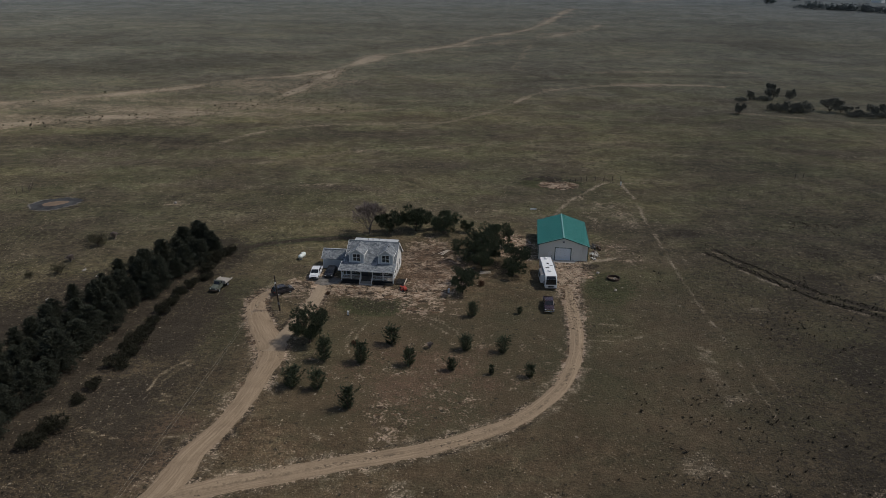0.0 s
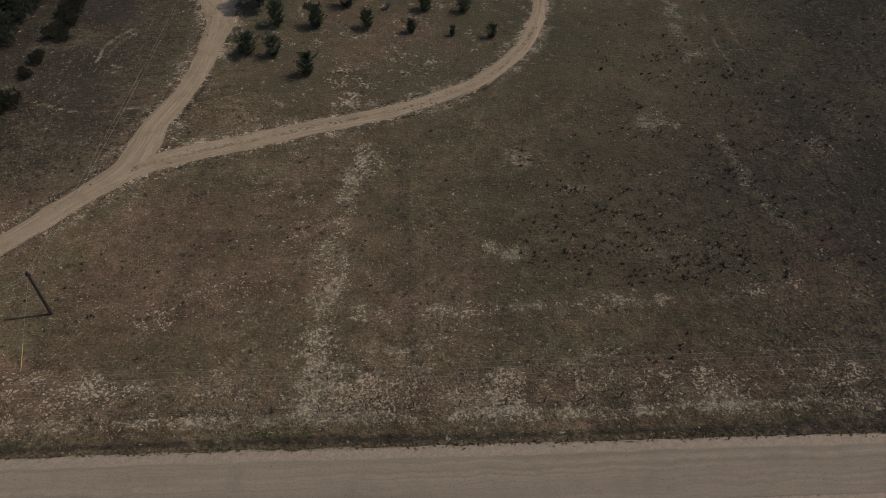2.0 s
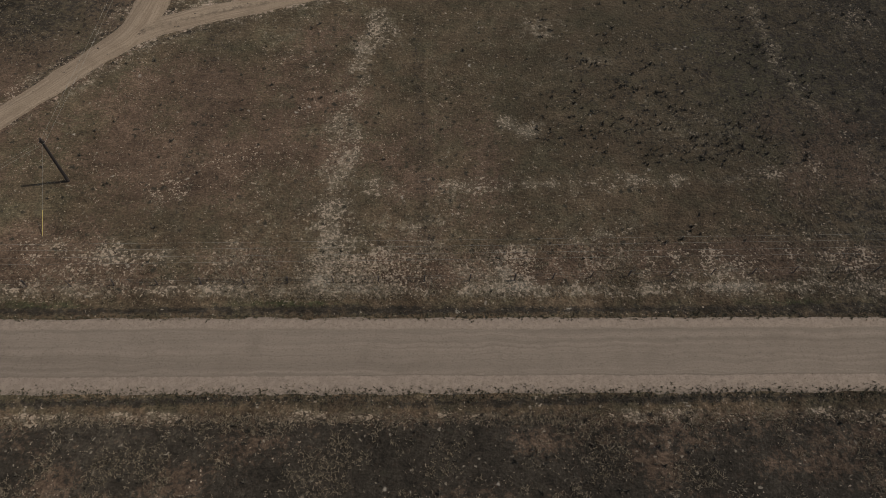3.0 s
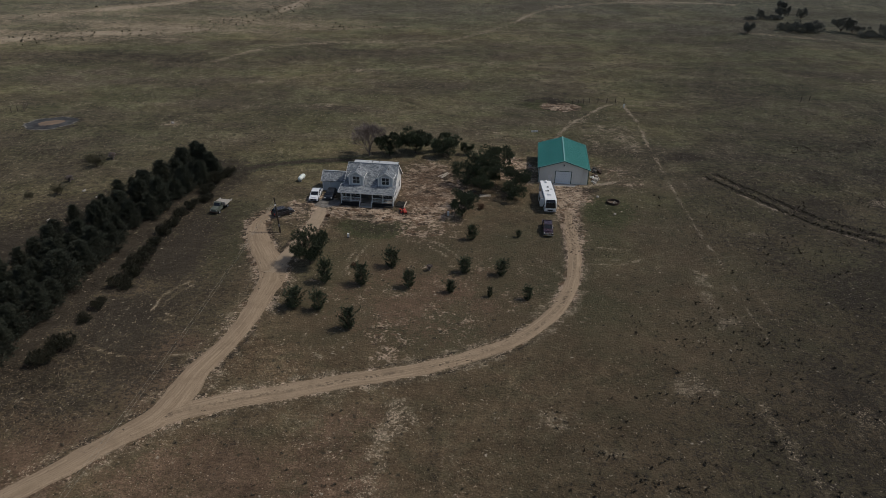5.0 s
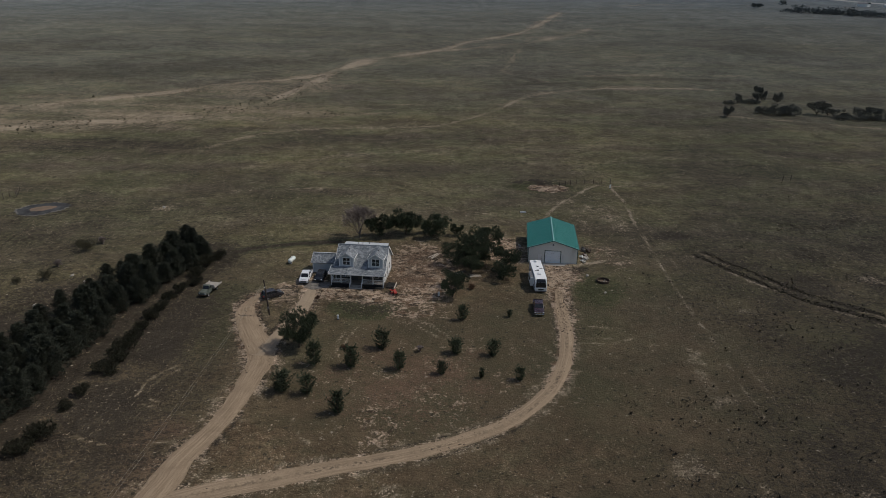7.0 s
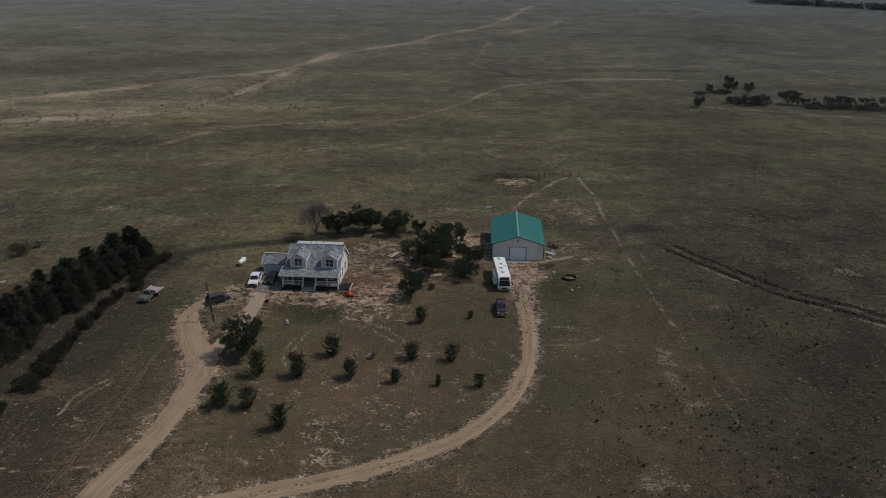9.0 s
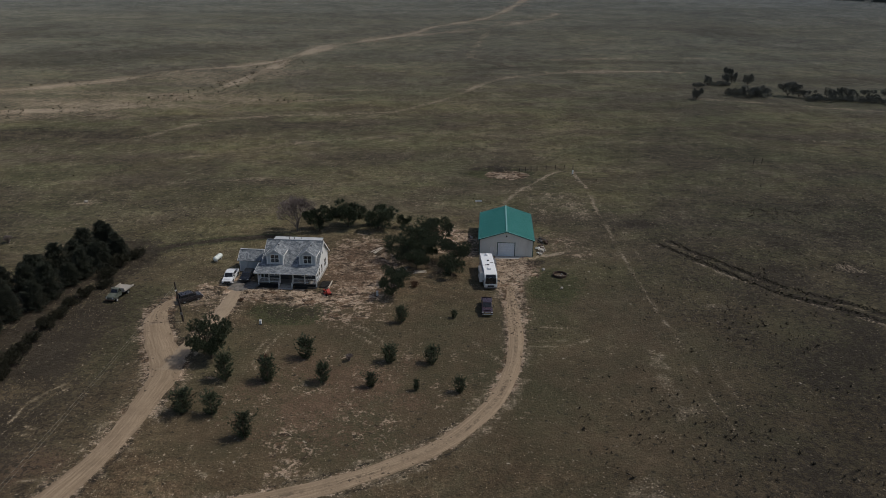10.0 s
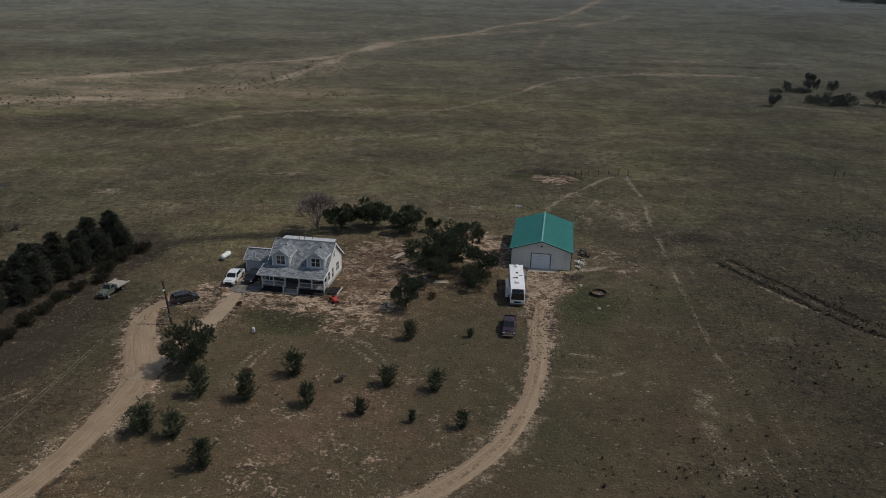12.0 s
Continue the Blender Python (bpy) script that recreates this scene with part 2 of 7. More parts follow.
M_ROAD = gravel("county_road_gravel", (0.285, 0.224, 0.166), (0.212, 0.166, 0.122), (0.182, 0.141, 0.102), 1.2, shoulder=(0.325, 0.250, 0.184))
M_DRIVE = gravel("driveway_dirt", (0.385, 0.288, 0.192), (0.262, 0.192, 0.125), (0.19, 0.138, 0.09), 6.0, centre=(0.10, 0.075, 0.052))
M_MAIN = gravel("driveway_packed_dirt", (0.385, 0.288, 0.192), (0.255, 0.186, 0.121), (0.185, 0.132, 0.085), 9.0)
M_LANE = gravel("packed_lane_dirt", (0.385, 0.296, 0.205), (0.325, 0.249, 0.170), (0.24, 0.180, 0.120), 6.0)


def prairie():
    """Short prairie grass over soil. cover: bare soil, straw, green, browner grass; cover2: dark brush with painted
    shade, red soil, painted distance haze, smooth lawn.
    """
    t = Tree("prairie_ground")
    v = t.pos()
    a, b = t.attr("cover"), t.attr("cover2")
    an = t.node("ShaderNodeAttribute")
    an.attribute_name = "cover"
    brown = an.outputs["Alpha"]
    an2 = t.node("ShaderNodeAttribute")
    an2.attribute_name = "cover2"
    lawn = an2.outputs["Alpha"]
    flat = t.pos((0.4, 1.0, 1.0))
    n1, n2, n3, n4 = t.noise(v, 0.013, 4), t.noise(v, 0.11, 6, 0.7), t.noise(v, 0.8, 4, 0.6), t.noise(v, 5.0, 3, 0.6)
    olive = t.mix(t.ramp(n2, 0.35, 0.65), (0.152, 0.132, 0.068), (0.193, 0.164, 0.087))
    olive = t.mix(t.ramp(n1, 0.42, 0.58), olive, t.mix(t.ramp(n3, 0.4, 0.6), (0.084, 0.082, 0.047), (0.118, 0.108, 0.064)))
    olive = t.mix(t.ramp(t.noise(t.pos((0.22, 1.0, 1.0)), 0.05, 8, 0.75), 0.50, 0.60, 0, 0.8), olive, (0.190, 0.158, 0.100))
    olive = t.mix(t.ramp(t.noise(t.pos((0.35, 1.0, 1.0)), 0.016, 6, 0.68), 0.47, 0.57, 0, 0.75), olive, (0.088, 0.075, 0.052))
    warm = t.mix(t.ramp(n2, 0.36, 0.64), (0.124, 0.087, 0.052), (0.162, 0.113, 0.068))
    warm = t.mix(t.ramp(t.noise(v, 0.25, 6, 0.75), 0.45, 0.60, 0, 0.75), warm, (0.112, 0.093, 0.054))
    col = t.mix(brown, olive, warm)
    turf = t.mix(t.ramp(t.noise(v, 0.06, 5, 0.65), 0.40, 0.60), (0.082, 0.075, 0.042), (0.117, 0.088, 0.053))
    col = t.mix(t.op("MULTIPLY", lawn, 0.8), col, turf)
    # far land greyed, then blued: distance haze put into the base colour
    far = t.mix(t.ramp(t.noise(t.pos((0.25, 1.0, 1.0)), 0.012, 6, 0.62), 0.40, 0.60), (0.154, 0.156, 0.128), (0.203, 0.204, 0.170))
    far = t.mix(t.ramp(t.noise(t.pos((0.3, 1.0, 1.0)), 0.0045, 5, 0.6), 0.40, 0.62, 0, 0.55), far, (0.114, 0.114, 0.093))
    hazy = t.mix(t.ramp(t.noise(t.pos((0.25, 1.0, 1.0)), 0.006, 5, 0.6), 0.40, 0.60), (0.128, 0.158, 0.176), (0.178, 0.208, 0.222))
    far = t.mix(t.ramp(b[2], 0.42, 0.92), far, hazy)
    # pasture tufts: dark clumps, pale seed heads and yellow-green flushes
    open_land = t.op("MULTIPLY", t.op("SUBTRACT", 1.0, brown), t.op("SUBTRACT", 1.0, b[2]))
    low = t.pos((0.6, 1.0, 1.0))
    m1, m2, m3 = t.noise(low, 0.36, 3, 0.62), t.noise(low, 0.6, 3, 0.6), t.noise(low, 0.06, 5, 0.7)
    col = t.mix(t.op("MULTIPLY", open_land, t.ramp(m3, 0.46, 0.60, 0, 0.55)), col, (0.118, 0.118, 0.058))
    col = t.mix(t.op("MULTIPLY", open_land, t.ramp(m3, 0.50, 0.38, 0, 0.6)), col, (0.098, 0.078, 0.054))
    col = t.mix(t.op("MULTIPLY", open_land, t.ramp(m1, 0.62, 0.68, 0, 0.75)), col, (0.055, 0.052, 0.033))
    col = t.mix(t.op("MULTIPLY", open_land, t.ramp(m2, 0.63, 0.69, 0, 0.5)), col, (0.27, 0.235, 0.16))
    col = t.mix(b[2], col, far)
    patch = t.ramp(t.op("ADD", t.op("MULTIPLY", n3, 0.35), t.op("ADD", t.op("MULTIPLY", t.noise(v, 2.6, 3, 0.6), 0.40), t.op("MULTIPLY", n4, 0.25))), 0.42, 0.58)
    g = t.ramp(t.op("ADD", t.op("MULTIPLY", a[2], 1.2), t.op("MULTIPLY", patch, 0.6)), 0.55, 0.95)
    col = t.mix(t.op("MULTIPLY", g, t.ramp(a[2], 0.02, 0.4)), col, t.mix(n4, (0.060, 0.062, 0.028), (0.095, 0.092, 0.046)))
    tan = t.mix(n3, (0.186, 0.148, 0.097), (0.266, 0.217, 0.147))
    clump = t.ramp(t.op("ADD", t.op("MULTIPLY", t.noise(v, 0.5, 3, 0.6), 0.55), t.op("MULTIPLY", t.noise(v, 2.0, 3, 0.65), 0.45)), 0.38, 0.62)
    s = t.ramp(t.op("ADD", t.op("MULTIPLY", a[1], 1.05), t.op("MULTIPLY", clump, 0.85)), 0.62, 1.25, 0, 0.9)
    s = t.op("MULTIPLY", s, t.ramp(a[1], 0.04, 0.35))
    s = t.op("MAXIMUM", s, t.ramp(a[1], 0.50, 0.92, 0, 0.95))
    col = t.mix(s, col, t.mix(t.ramp(a[1], 0.6, 1.0), tan, (0.318, 0.270, 0.195)))
    d = t.ramp(t.op("ADD", t.op("MULTIPLY", a[0], 1.1), t.op("MULTIPLY", clump, 0.75)), 0.78, 1.06)
    turned = t.pos((0.8, 1.0, 1.0))
    soil = t.mix(t.ramp(t.noise(turned, 0.42, 6, 0.66), 0.45, 0.53), (0.165, 0.106, 0.066), (0.43, 0.320, 0.225))
    soil = t.mix(t.ramp(t.noise(turned, 1.15, 5, 0.68), 0.52, 0.58, 0, 0.75), soil, (0.50, 0.395, 0.295))
    soil = t.mix(t.ramp(t.noise(turned, 0.62, 6, 0.70), 0.53, 0.575, 0, 0.95), soil, (0.052, 0.038, 0.025))
    col = t.mix(t.op("MULTIPLY", d, t.ramp(a[0], 0.02, 0.2)), col, soil)
    r = t.ramp(t.op("ADD", b[1], t.op("MULTIPLY", patch, 0.5)), 0.45, 0.85)
    col = t.mix(t.op("MULTIPLY", r, t.ramp(b[1], 0.02, 0.3)), col, t.mix(n3, (0.125, 0.081, 0.051), (0.180, 0.121, 0.080)))
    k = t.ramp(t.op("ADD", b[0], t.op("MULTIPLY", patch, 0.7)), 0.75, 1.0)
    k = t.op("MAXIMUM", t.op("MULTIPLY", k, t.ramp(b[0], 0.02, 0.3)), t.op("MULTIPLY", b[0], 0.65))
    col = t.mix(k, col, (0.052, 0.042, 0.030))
    # the painted haze goes over straw, soil and dark cover too
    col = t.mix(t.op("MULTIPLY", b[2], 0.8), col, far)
    # tufts, blades and the gaps between them
    g1, g2 = t.noise(v, 2.3, 3, 0.6), t.noise(v, 0.7, 4, 0.6)
    gain = t.op("MULTIPLY", t.ramp(g1, 0.32, 0.68, 0.70, 1.24), t.ramp(g2, 0.34, 0.66, 0.74, 1.24))
    gain = t.op("MULTIPLY", gain, t.ramp(n4, 0.33, 0.67, 0.60, 1.40))
    gain = t.op("MULTIPLY", gain, t.ramp(t.noise(v, 0.16, 5, 0.7), 0.36, 0.64, 0.74, 1.24))
    gain = t.op("MULTIPLY", gain, t.ramp(t.noise(v, 0.035, 5, 0.65), 0.38, 0.62, 0.82, 1.16))
    calm = t.node("ShaderNodeMix")
    t.link(t.op("MULTIPLY", lawn, 0.62), calm.inputs[0])
    t.link(gain, calm.inputs[2])
    calm.inputs[3].default_value = 1.0
    sc = t.node("ShaderNodeVectorMath")
    sc.operation = "SCALE"
    t.link(col, sc.inputs[0])
    t.link(calm.outputs[0], sc.inputs["Scale"])
    col = sc.outputs["Vector"]
    # bleached blades: thick in straw, thin elsewhere, gathered in drifts
    drift = t.op("MULTIPLY", t.ramp(t.noise(v, 0.13, 5, 0.75), 0.42, 0.66), t.ramp(g2, 0.40, 0.62, 0.3, 1.0))
    thick = t.op("ADD", t.op("MULTIPLY", s, 0.15), t.op("MULTIPLY", drift, 0.085))
    thick = t.op("SUBTRACT", thick, t.op("ADD", t.op("MULTIPLY", lawn, 0.035), t.op("ADD", t.op("MULTIPLY", a[2], 0.05), t.op("MULTIPLY", b[0], 0.045))))
    for size, base, tone in ((2.4, 0.695, (0.42, 0.325, 0.228)), (4.2, 0.70, (0.43, 0.335, 0.235))):
        f = t.ramp(t.op("ADD", t.noise(v, size, 2, 0.55), thick), base, base + 0.03, 0, 0.9)
        col = t.mix(f, col, tone)
    thin = t.op("ADD", t.op("MULTIPLY", b[0], 0.05), t.op("MULTIPLY", b[1], 0.03))
    col = t.mix(t.ramp(t.op("ADD", t.noise(v, 1.6, 3, 0.6), thin), 0.66, 0.71, 0, 0.75), col, (0.042, 0.035, 0.025))
    # single pale stones and seed heads, dark tufts
    near = t.op("SUBTRACT", 1.0, t.ramp(b[2], 0.0, 0.35))
    warp = t.node("ShaderNodeTexNoise")
    warp.inputs["Scale"].default_value = 1.7
    t.link(v, warp.inputs["Vector"])
    add = t.node("ShaderNodeVectorMath")
    add.operation = "MULTIPLY_ADD"
    t.link(warp.outputs["Color"], add.inputs[0])
    add.inputs[1].default_value = (0.9, 0.9, 0.0)
    t.link(v, add.inputs[2])
    w = add.outputs["Vector"]
    patchy = t.ramp(t.noise(v, 0.09, 5, 0.7), 0.42, 0.60, 0.02, 0.34)
    col = t.mix(t.op("MULTIPLY", near, t.dots(w, 2.1, 0.24, patchy, 0.10)), col, (0.31, 0.255, 0.185))
    col = t.mix(t.op("MULTIPLY", near, t.dots(w, 0.75, 0.14, 0.07, 0.06)), col, (0.40, 0.34, 0.26))
    shady = t.ramp(t.noise(v, 0.07, 5, 0.7), 0.44, 0.62, 0.02, 0.42)
    col = t.mix(t.op("MULTIPLY", near, t.dots(w, 1.1, 0.30, shady, 0.12)), col, (0.050, 0.043, 0.029))
    field = t.op("MULTIPLY", near, t.op("SUBTRACT", 1.0, brown))
    tall = t.pos((1.0, 0.45, 1.0))
    wide = t.ramp(t.noise(v, 0.03, 5, 0.7), 0.40, 0.62, 0.05, 0.55)
    col = t.mix(t.op("MULTIPLY", field, t.dots(tall, 0.75, 0.19, wide, 0.12)), col, (0.225, 0.195, 0.122))
    col = t.mix(t.op("MULTIPLY", field, t.dots(tall, 0.50, 0.25, t.ramp(wide, 0.05, 0.55, 0.42, 0.06), 0.08)), col, (0.054, 0.050, 0.032))
    t.bump(t.op("ADD", n4, t.op("MULTIPLY", g1, 2.0)), 0.8, 0.15)
    t.b.inputs["Diffuse Roughness"].default_value = 0.8
    return t.done(col, 0.95, 0, 0.12)


M_GROUND = prairie()
M_MUD = surf("pond_mud", (0.12, 0.088, 0.062), (0.24, 0.16, 0.10), 0.45, 0.85)
M_SILT = surf("pond_pale_silt", (0.03, 0.026, 0.022), (0.26, 0.24, 0.21), 0.8, 0.9)
M_CRUST = surf("pond_dark_crust", (0.026, 0.026, 0.027), (0.095, 0.095, 0.094), 0.4, 0.9, spec=0.1)


# ---- building blocks ----
def part(name, bm, material, parent=None, label=""):
    """Links a bmesh as one mesh object, under a thing or a part."""
    bmesh.ops.recalc_face_normals(bm, faces=bm.faces)
    me = bpy.data.meshes.new(name)
    bm.to_mesh(me)
    bm.free()
    me.materials.append(material)
    ob = new(name, me)
    if parent:
        ob.parent = parent
    if label:
        ob["label"] = label
    return ob


def raw(name, verts, faces, material, parent=None):
    me = bpy.data.meshes.new(name)
    me.from_pydata(verts, [], faces)
    me.materials.append(material)
    ob = new(name, me)
    if parent:
        ob.parent = parent
    return ob


def thing(name, m, label, category, group="", kind=""):
    ob = new(name)
    ob.empty_display_size = 0.3
    ob.matrix_world = m
    return tagged(ob, label, category, group, kind)


def box(bm, x0, x1, y0, y1, z0, z1, bevel=0.0, m=None):
    vs = [bm.verts.new((x, y, z)) for z in (z0, z1) for y in (y0, y1) for x in (x0, x1)]
    fs = [bm.faces.new([vs[i] for i in q]) for q in ((0, 2, 3, 1), (4, 5, 7, 6), (0, 1, 5, 4), (2, 6, 7, 3), (0, 4, 6, 2), (1, 3, 7, 5))]
    if bevel:
        es = {e for f in fs for e in f.edges}
        out = bmesh.ops.bevel(bm, geom=list(es), offset=bevel, segments=2, profile=0.6, affect="EDGES")
        vs = list({v for f in out["faces"] for v in f.verts} | {v for v in vs if v.is_valid})
    if m is not None:
        bmesh.ops.transform(bm, matrix=m, verts=[v for v in vs if v.is_valid])
    return bm


def boxed(*args, **kw):
    return box(bmesh.new(), *args, **kw)


def prism(bm, outline, x0, x1, taper=0.0, zt=None, bevel=0.0):
    """A side outline of (y, z) pulled from x0 to x1; points above zt draw in by taper per metre."""
    rows = []
    for x, sgn in ((x0, 1), (x1, -1)):
        rows.append([bm.verts.new((x + sgn * (taper * max(0.0, z - zt) if zt is not None else 0), y, z)) for y, z in outline])
    n = len(outline)
    fs = [bm.faces.new(rows[0]), bm.faces.new(rows[1][::-1])]
    for i in range(n):
        fs.append(bm.faces.new((rows[0][i], rows[0][(i + 1) % n], rows[1][(i + 1) % n], rows[1][i])))
    if bevel:
        bmesh.ops.bevel(bm, geom=list({e for f in fs for e in f.edges}), offset=bevel, segments=2, profile=0.6, affect="EDGES")
    return bm


def slab(bm, pts, th):
    """A flat polygon with thickness, downwards from the points given."""
    p = [Vector(q) for q in pts]
    nrm = (p[1] - p[0]).cross(p[2] - p[0]).normalized()
    if nrm.z < 0:
        nrm = -nrm
    a = [bm.verts.new(q) for q in p]
    b = [bm.verts.new(q - nrm * th) for q in p]
    bm.faces.new(a), bm.faces.new(b[::-1])
    for i in range(len(p)):
        j = (i + 1) % len(p)
        bm.faces.new((a[i], b[i], b[j], a[j]))
    return bm


def tube(bm, p, q, r0, r1=None, seg=8):
    p, q = Vector(p), Vector(q)
    r1 = r0 if r1 is None else r1
    m = (q - p).to_track_quat("Z", "Y").to_matrix()
    rings = [[bm.verts.new(c + m @ Vector((r * math.cos(6.2832 * i / seg), r * math.sin(6.2832 * i / seg), 0))) for i in range(seg)] for c, r in ((p, r0), (q, r1))]
    bm.faces.new(rings[0][::-1]), bm.faces.new(rings[1])
    for i in range(seg):
        bm.faces.new((rings[0][i], rings[0][(i + 1) % seg], rings[1][(i + 1) % seg], rings[1][i]))
    return bm


def lathe(bm, profile, seg=20, m=None):
    """Turns (radius, height) round the z axis."""
    rings = []
    for r, z in profile:
        rings.append([bm.verts.new((r * math.cos(6.2832 * i / seg), r * math.sin(6.2832 * i / seg), z)) for i in range(seg)] if r > 1e-4 else [bm.verts.new((0, 0, z))])
    for a, b in zip(rings, rings[1:]):
        for i in range(seg):
            j = (i + 1) % seg
            f = [a[i % len(a)], a[j % len(a)], b[j % len(b)], b[i % len(b)]]
            f = list(dict.fromkeys(f))
            if len(f) > 2:
                bm.faces.new(f)
    if m is not None:
        bmesh.ops.transform(bm, matrix=m, verts=bm.verts)
    return bm


def wall_panel(bm, length, height, th, openings, m):
    """A wall along x from 0, front face at y=0, with openings (x0, x1, z0, z1) cut through."""
    xs = sorted({0.0, length, *[v for o in openings for v in o[:2]]})
    zs = sorted({0.0, height, *[v for o in openings for v in o[2:]]})
    for xa, xb in zip(xs, xs[1:]):
        for za, zb in zip(zs, zs[1:]):
            cx, cz = (xa + xb) / 2, (za + zb) / 2
            if not any(o[0] < cx < o[1] and o[2] < cz < o[3] for o in openings):
                box(bm, xa, xb, 0, th, za, zb, m=m)
    return bm


# ---- lie of the land ----
def rise(y):
    """The land climbs gently towards the horizon."""
    u = (y - 350.0) / 60.0
    return 3.0 * np.where(u > 30, u, np.log1p(np.exp(np.minimum(u, 30))))


def vnoise(x, y, scale, seed):
    """Smooth value noise on numpy arrays, about -1 to 1."""
    x, y = np.asarray(x, float) / scale, np.asarray(y, float) / scale
    xi, yi = np.floor(x), np.floor(y)
    fx, fy = x - xi, y - yi
    fx, fy = fx * fx * (3 - 2 * fx), fy * fy * (3 - 2 * fy)

    def h(i, j):
        v = np.sin(i * 127.1 + j * 311.7 + seed * 74.7) * 43758.5453
        return v - np.floor(v)

    a, b, c, d = h(xi, yi), h(xi + 1, yi), h(xi, yi + 1), h(xi + 1, yi + 1)
    return 2 * (a + (b - a) * fx + (c - a) * fy + (a - b - c + d) * fx * fy) - 1


def ground_z(x, y):
    x, y = np.asarray(x, float), np.asarray(y, float)
    far = np.clip((y - 260) / 300, 0, 1)
    z = rise(y) + far * (1.6 * vnoise(x, y, 90, 3) + 3.0 * vnoise(x, y, 260, 4))
    yr = y + 0.013 * x
    z = z - 0.32 * np.exp(-((yr - 33.7) / 1.0) ** 2) - 0.30 * np.exp(-((yr - 22.9) / 1.1) ** 2)
    z = z - 0.5 * np.clip(1.25 - np.hypot((x + 108.5) / 6.5, (y - 192.5) / 6.5), 0, 1)
    return z + 0.03 * vnoise(x, y, 1.3, 1) + 0.05 * vnoise(x, y, 5.0, 2)


def near_line(X, Y, pts):
    """Distance to a polyline of (x, y, width), and the width there."""
    best, wid = np.full(X.shape, 1e9), np.zeros(X.shape)
    for (xa, ya, wa), (xb, yb, wb) in zip(pts, pts[1:]):
        dx, dy = xb - xa, yb - ya
        f = np.clip(((X - xa) * dx + (Y - ya) * dy) / (dx * dx + dy * dy), 0, 1)
        d = np.hypot(X - xa - f * dx, Y - ya - f * dy)
        hit = d < best
        best = np.where(hit, d, best)
        wid = np.where(hit, wa + f * (wb - wa), wid)
    return best, wid


def spline(pts, step=1.0):
    """Catmull-Rom through (x, y, width), about one point a step."""
    p = [np.array(q, float) for q in pts]
    p = [2 * p[0] - p[1], *p, 2 * p[-1] - p[-2]]
    out = []
    for a, b, c, d in zip(p, p[1:], p[2:], p[3:]):
        n = max(2, int(np.hypot(*(c - b)[:2]) / step))
        for i in range(n):
            t = i / n
            out.append(0.5 * (2 * b + (c - a) * t + (2 * a - 5 * b + 4 * c - d) * t * t + (3 * b - a - 3 * c + d) * t ** 3))
    out.append(p[-2])
    return [tuple(q) for q in out]


MAIN_DRIVE = [(-78, 30, 6), (-58, 46, 5), (-45.8, 58.5, 3.5), (-39, 66.4, 3.6), (-35, 71.3, 4.4), (-33.6, 76.5, 5.0), (-32.9, 81.3, 4.2), (-30.6, 88.7, 3.5), (-29.4, 95.5, 3.6),
              (-28.9, 102, 4.2), (-28.6, 108, 5.0), (-30.0, 113, 5.5), (-32.8, 119, 5.0), (-35.6, 126, 4.4), (-36.0, 131.5, 4.4), (-34.2, 135.0, 3.8), (-30, 137.0, 2.6)]
SPUR = [(-29.2, 109.5, 3.6), (-28.2, 115, 3.2), (-27.0, 120, 2.5), (-25.9, 126, 2.8), (-25.0, 132, 3.6), (-24.9, 137.5, 4.6), (-25.3, 143, 5.0)]
LOOP = [(-44, 60.8, 2.2), (-39.5, 66.6, 2.8), (-33.3, 71.9, 4.0), (-25.7, 75.1, 3.8), (-19.3, 77.2, 3.6), (-12.3, 79.6, 3.6), (-5.7, 81.5, 3.2), (0, 83.5, 3.0), (5.2, 86.1, 2.9), (11.1, 89.8, 2.9), (15.9, 94.5, 2.9),
        (20.3, 101.4, 2.9), (23.3, 109.8, 2.6), (25, 118.4, 2.7), (25.8, 128, 2.9), (26.6, 138, 4.2), (27.6, 147, 6.2), (28.6, 153.8, 7.4)]
WASH = [(-330, 305, 26), (-205, 344, 24), (-189, 357, 22), (-170, 372, 20), (-148, 392, 13), (-137, 405, 10), (-116, 433, 9), (-104, 439, 7), (-80, 458, 8), (-69, 477, 10), (-61, 502, 13), (-52, 529, 17), (-41, 550, 16), (-21, 570, 9), (-2, 589, 8),
        (14, 615, 8), (30, 655, 8), (58, 696, 9), (83, 738, 10), (109, 806, 10), (153, 935, 12)]
WASH_LOW = [(-300, 275, 20), (-185, 299, 19), (-169, 309, 17), (-150, 317, 16), (-124, 324, 15), (-103, 340, 13), (-97, 357, 11), (-89, 370, 9), (-82, 395, 8), (-77, 418, 9), (-71, 446, 11), (-66, 480, 9)]
GULLY = [(68, 447, 2), (47, 484, 4), (52, 520, 3), (61, 570, 3), (76, 641, 3), (91, 705, 3)]
MID_TRACK = [(-86, 272, 3), (-69, 303, 4), (-36, 313, 3.5), (-1, 319, 3), (11, 332, 3), (23, 347, 3), (32, 362, 3.5), (46, 390, 4), (61, 408, 4), (75, 415, 4), (89, 423, 5), (120, 428, 5), (147, 430, 4), (162, 426, 3)]
UPPER_TRACK = [(-2, 589, 9), (28, 606, 9), (53, 630, 9), (79, 649, 8), (111, 699, 9), (139, 735, 9), (158, 780, 8)]
GATE_TRACK = [(56.5, 222, 1.2), (57.1, 204.6, 1.2), (54.9, 186, 1.2), (54.2, 172, 1.2), (52.8, 153, 1.2), (51.9, 134, 1.1), (51.4, 117, 1.0), (50.5, 100, 0.8), (50.5, 87, 0.7), (49.9, 74, 0.6), (50.6, 60, 0.6), (53, 46, 0.6)]
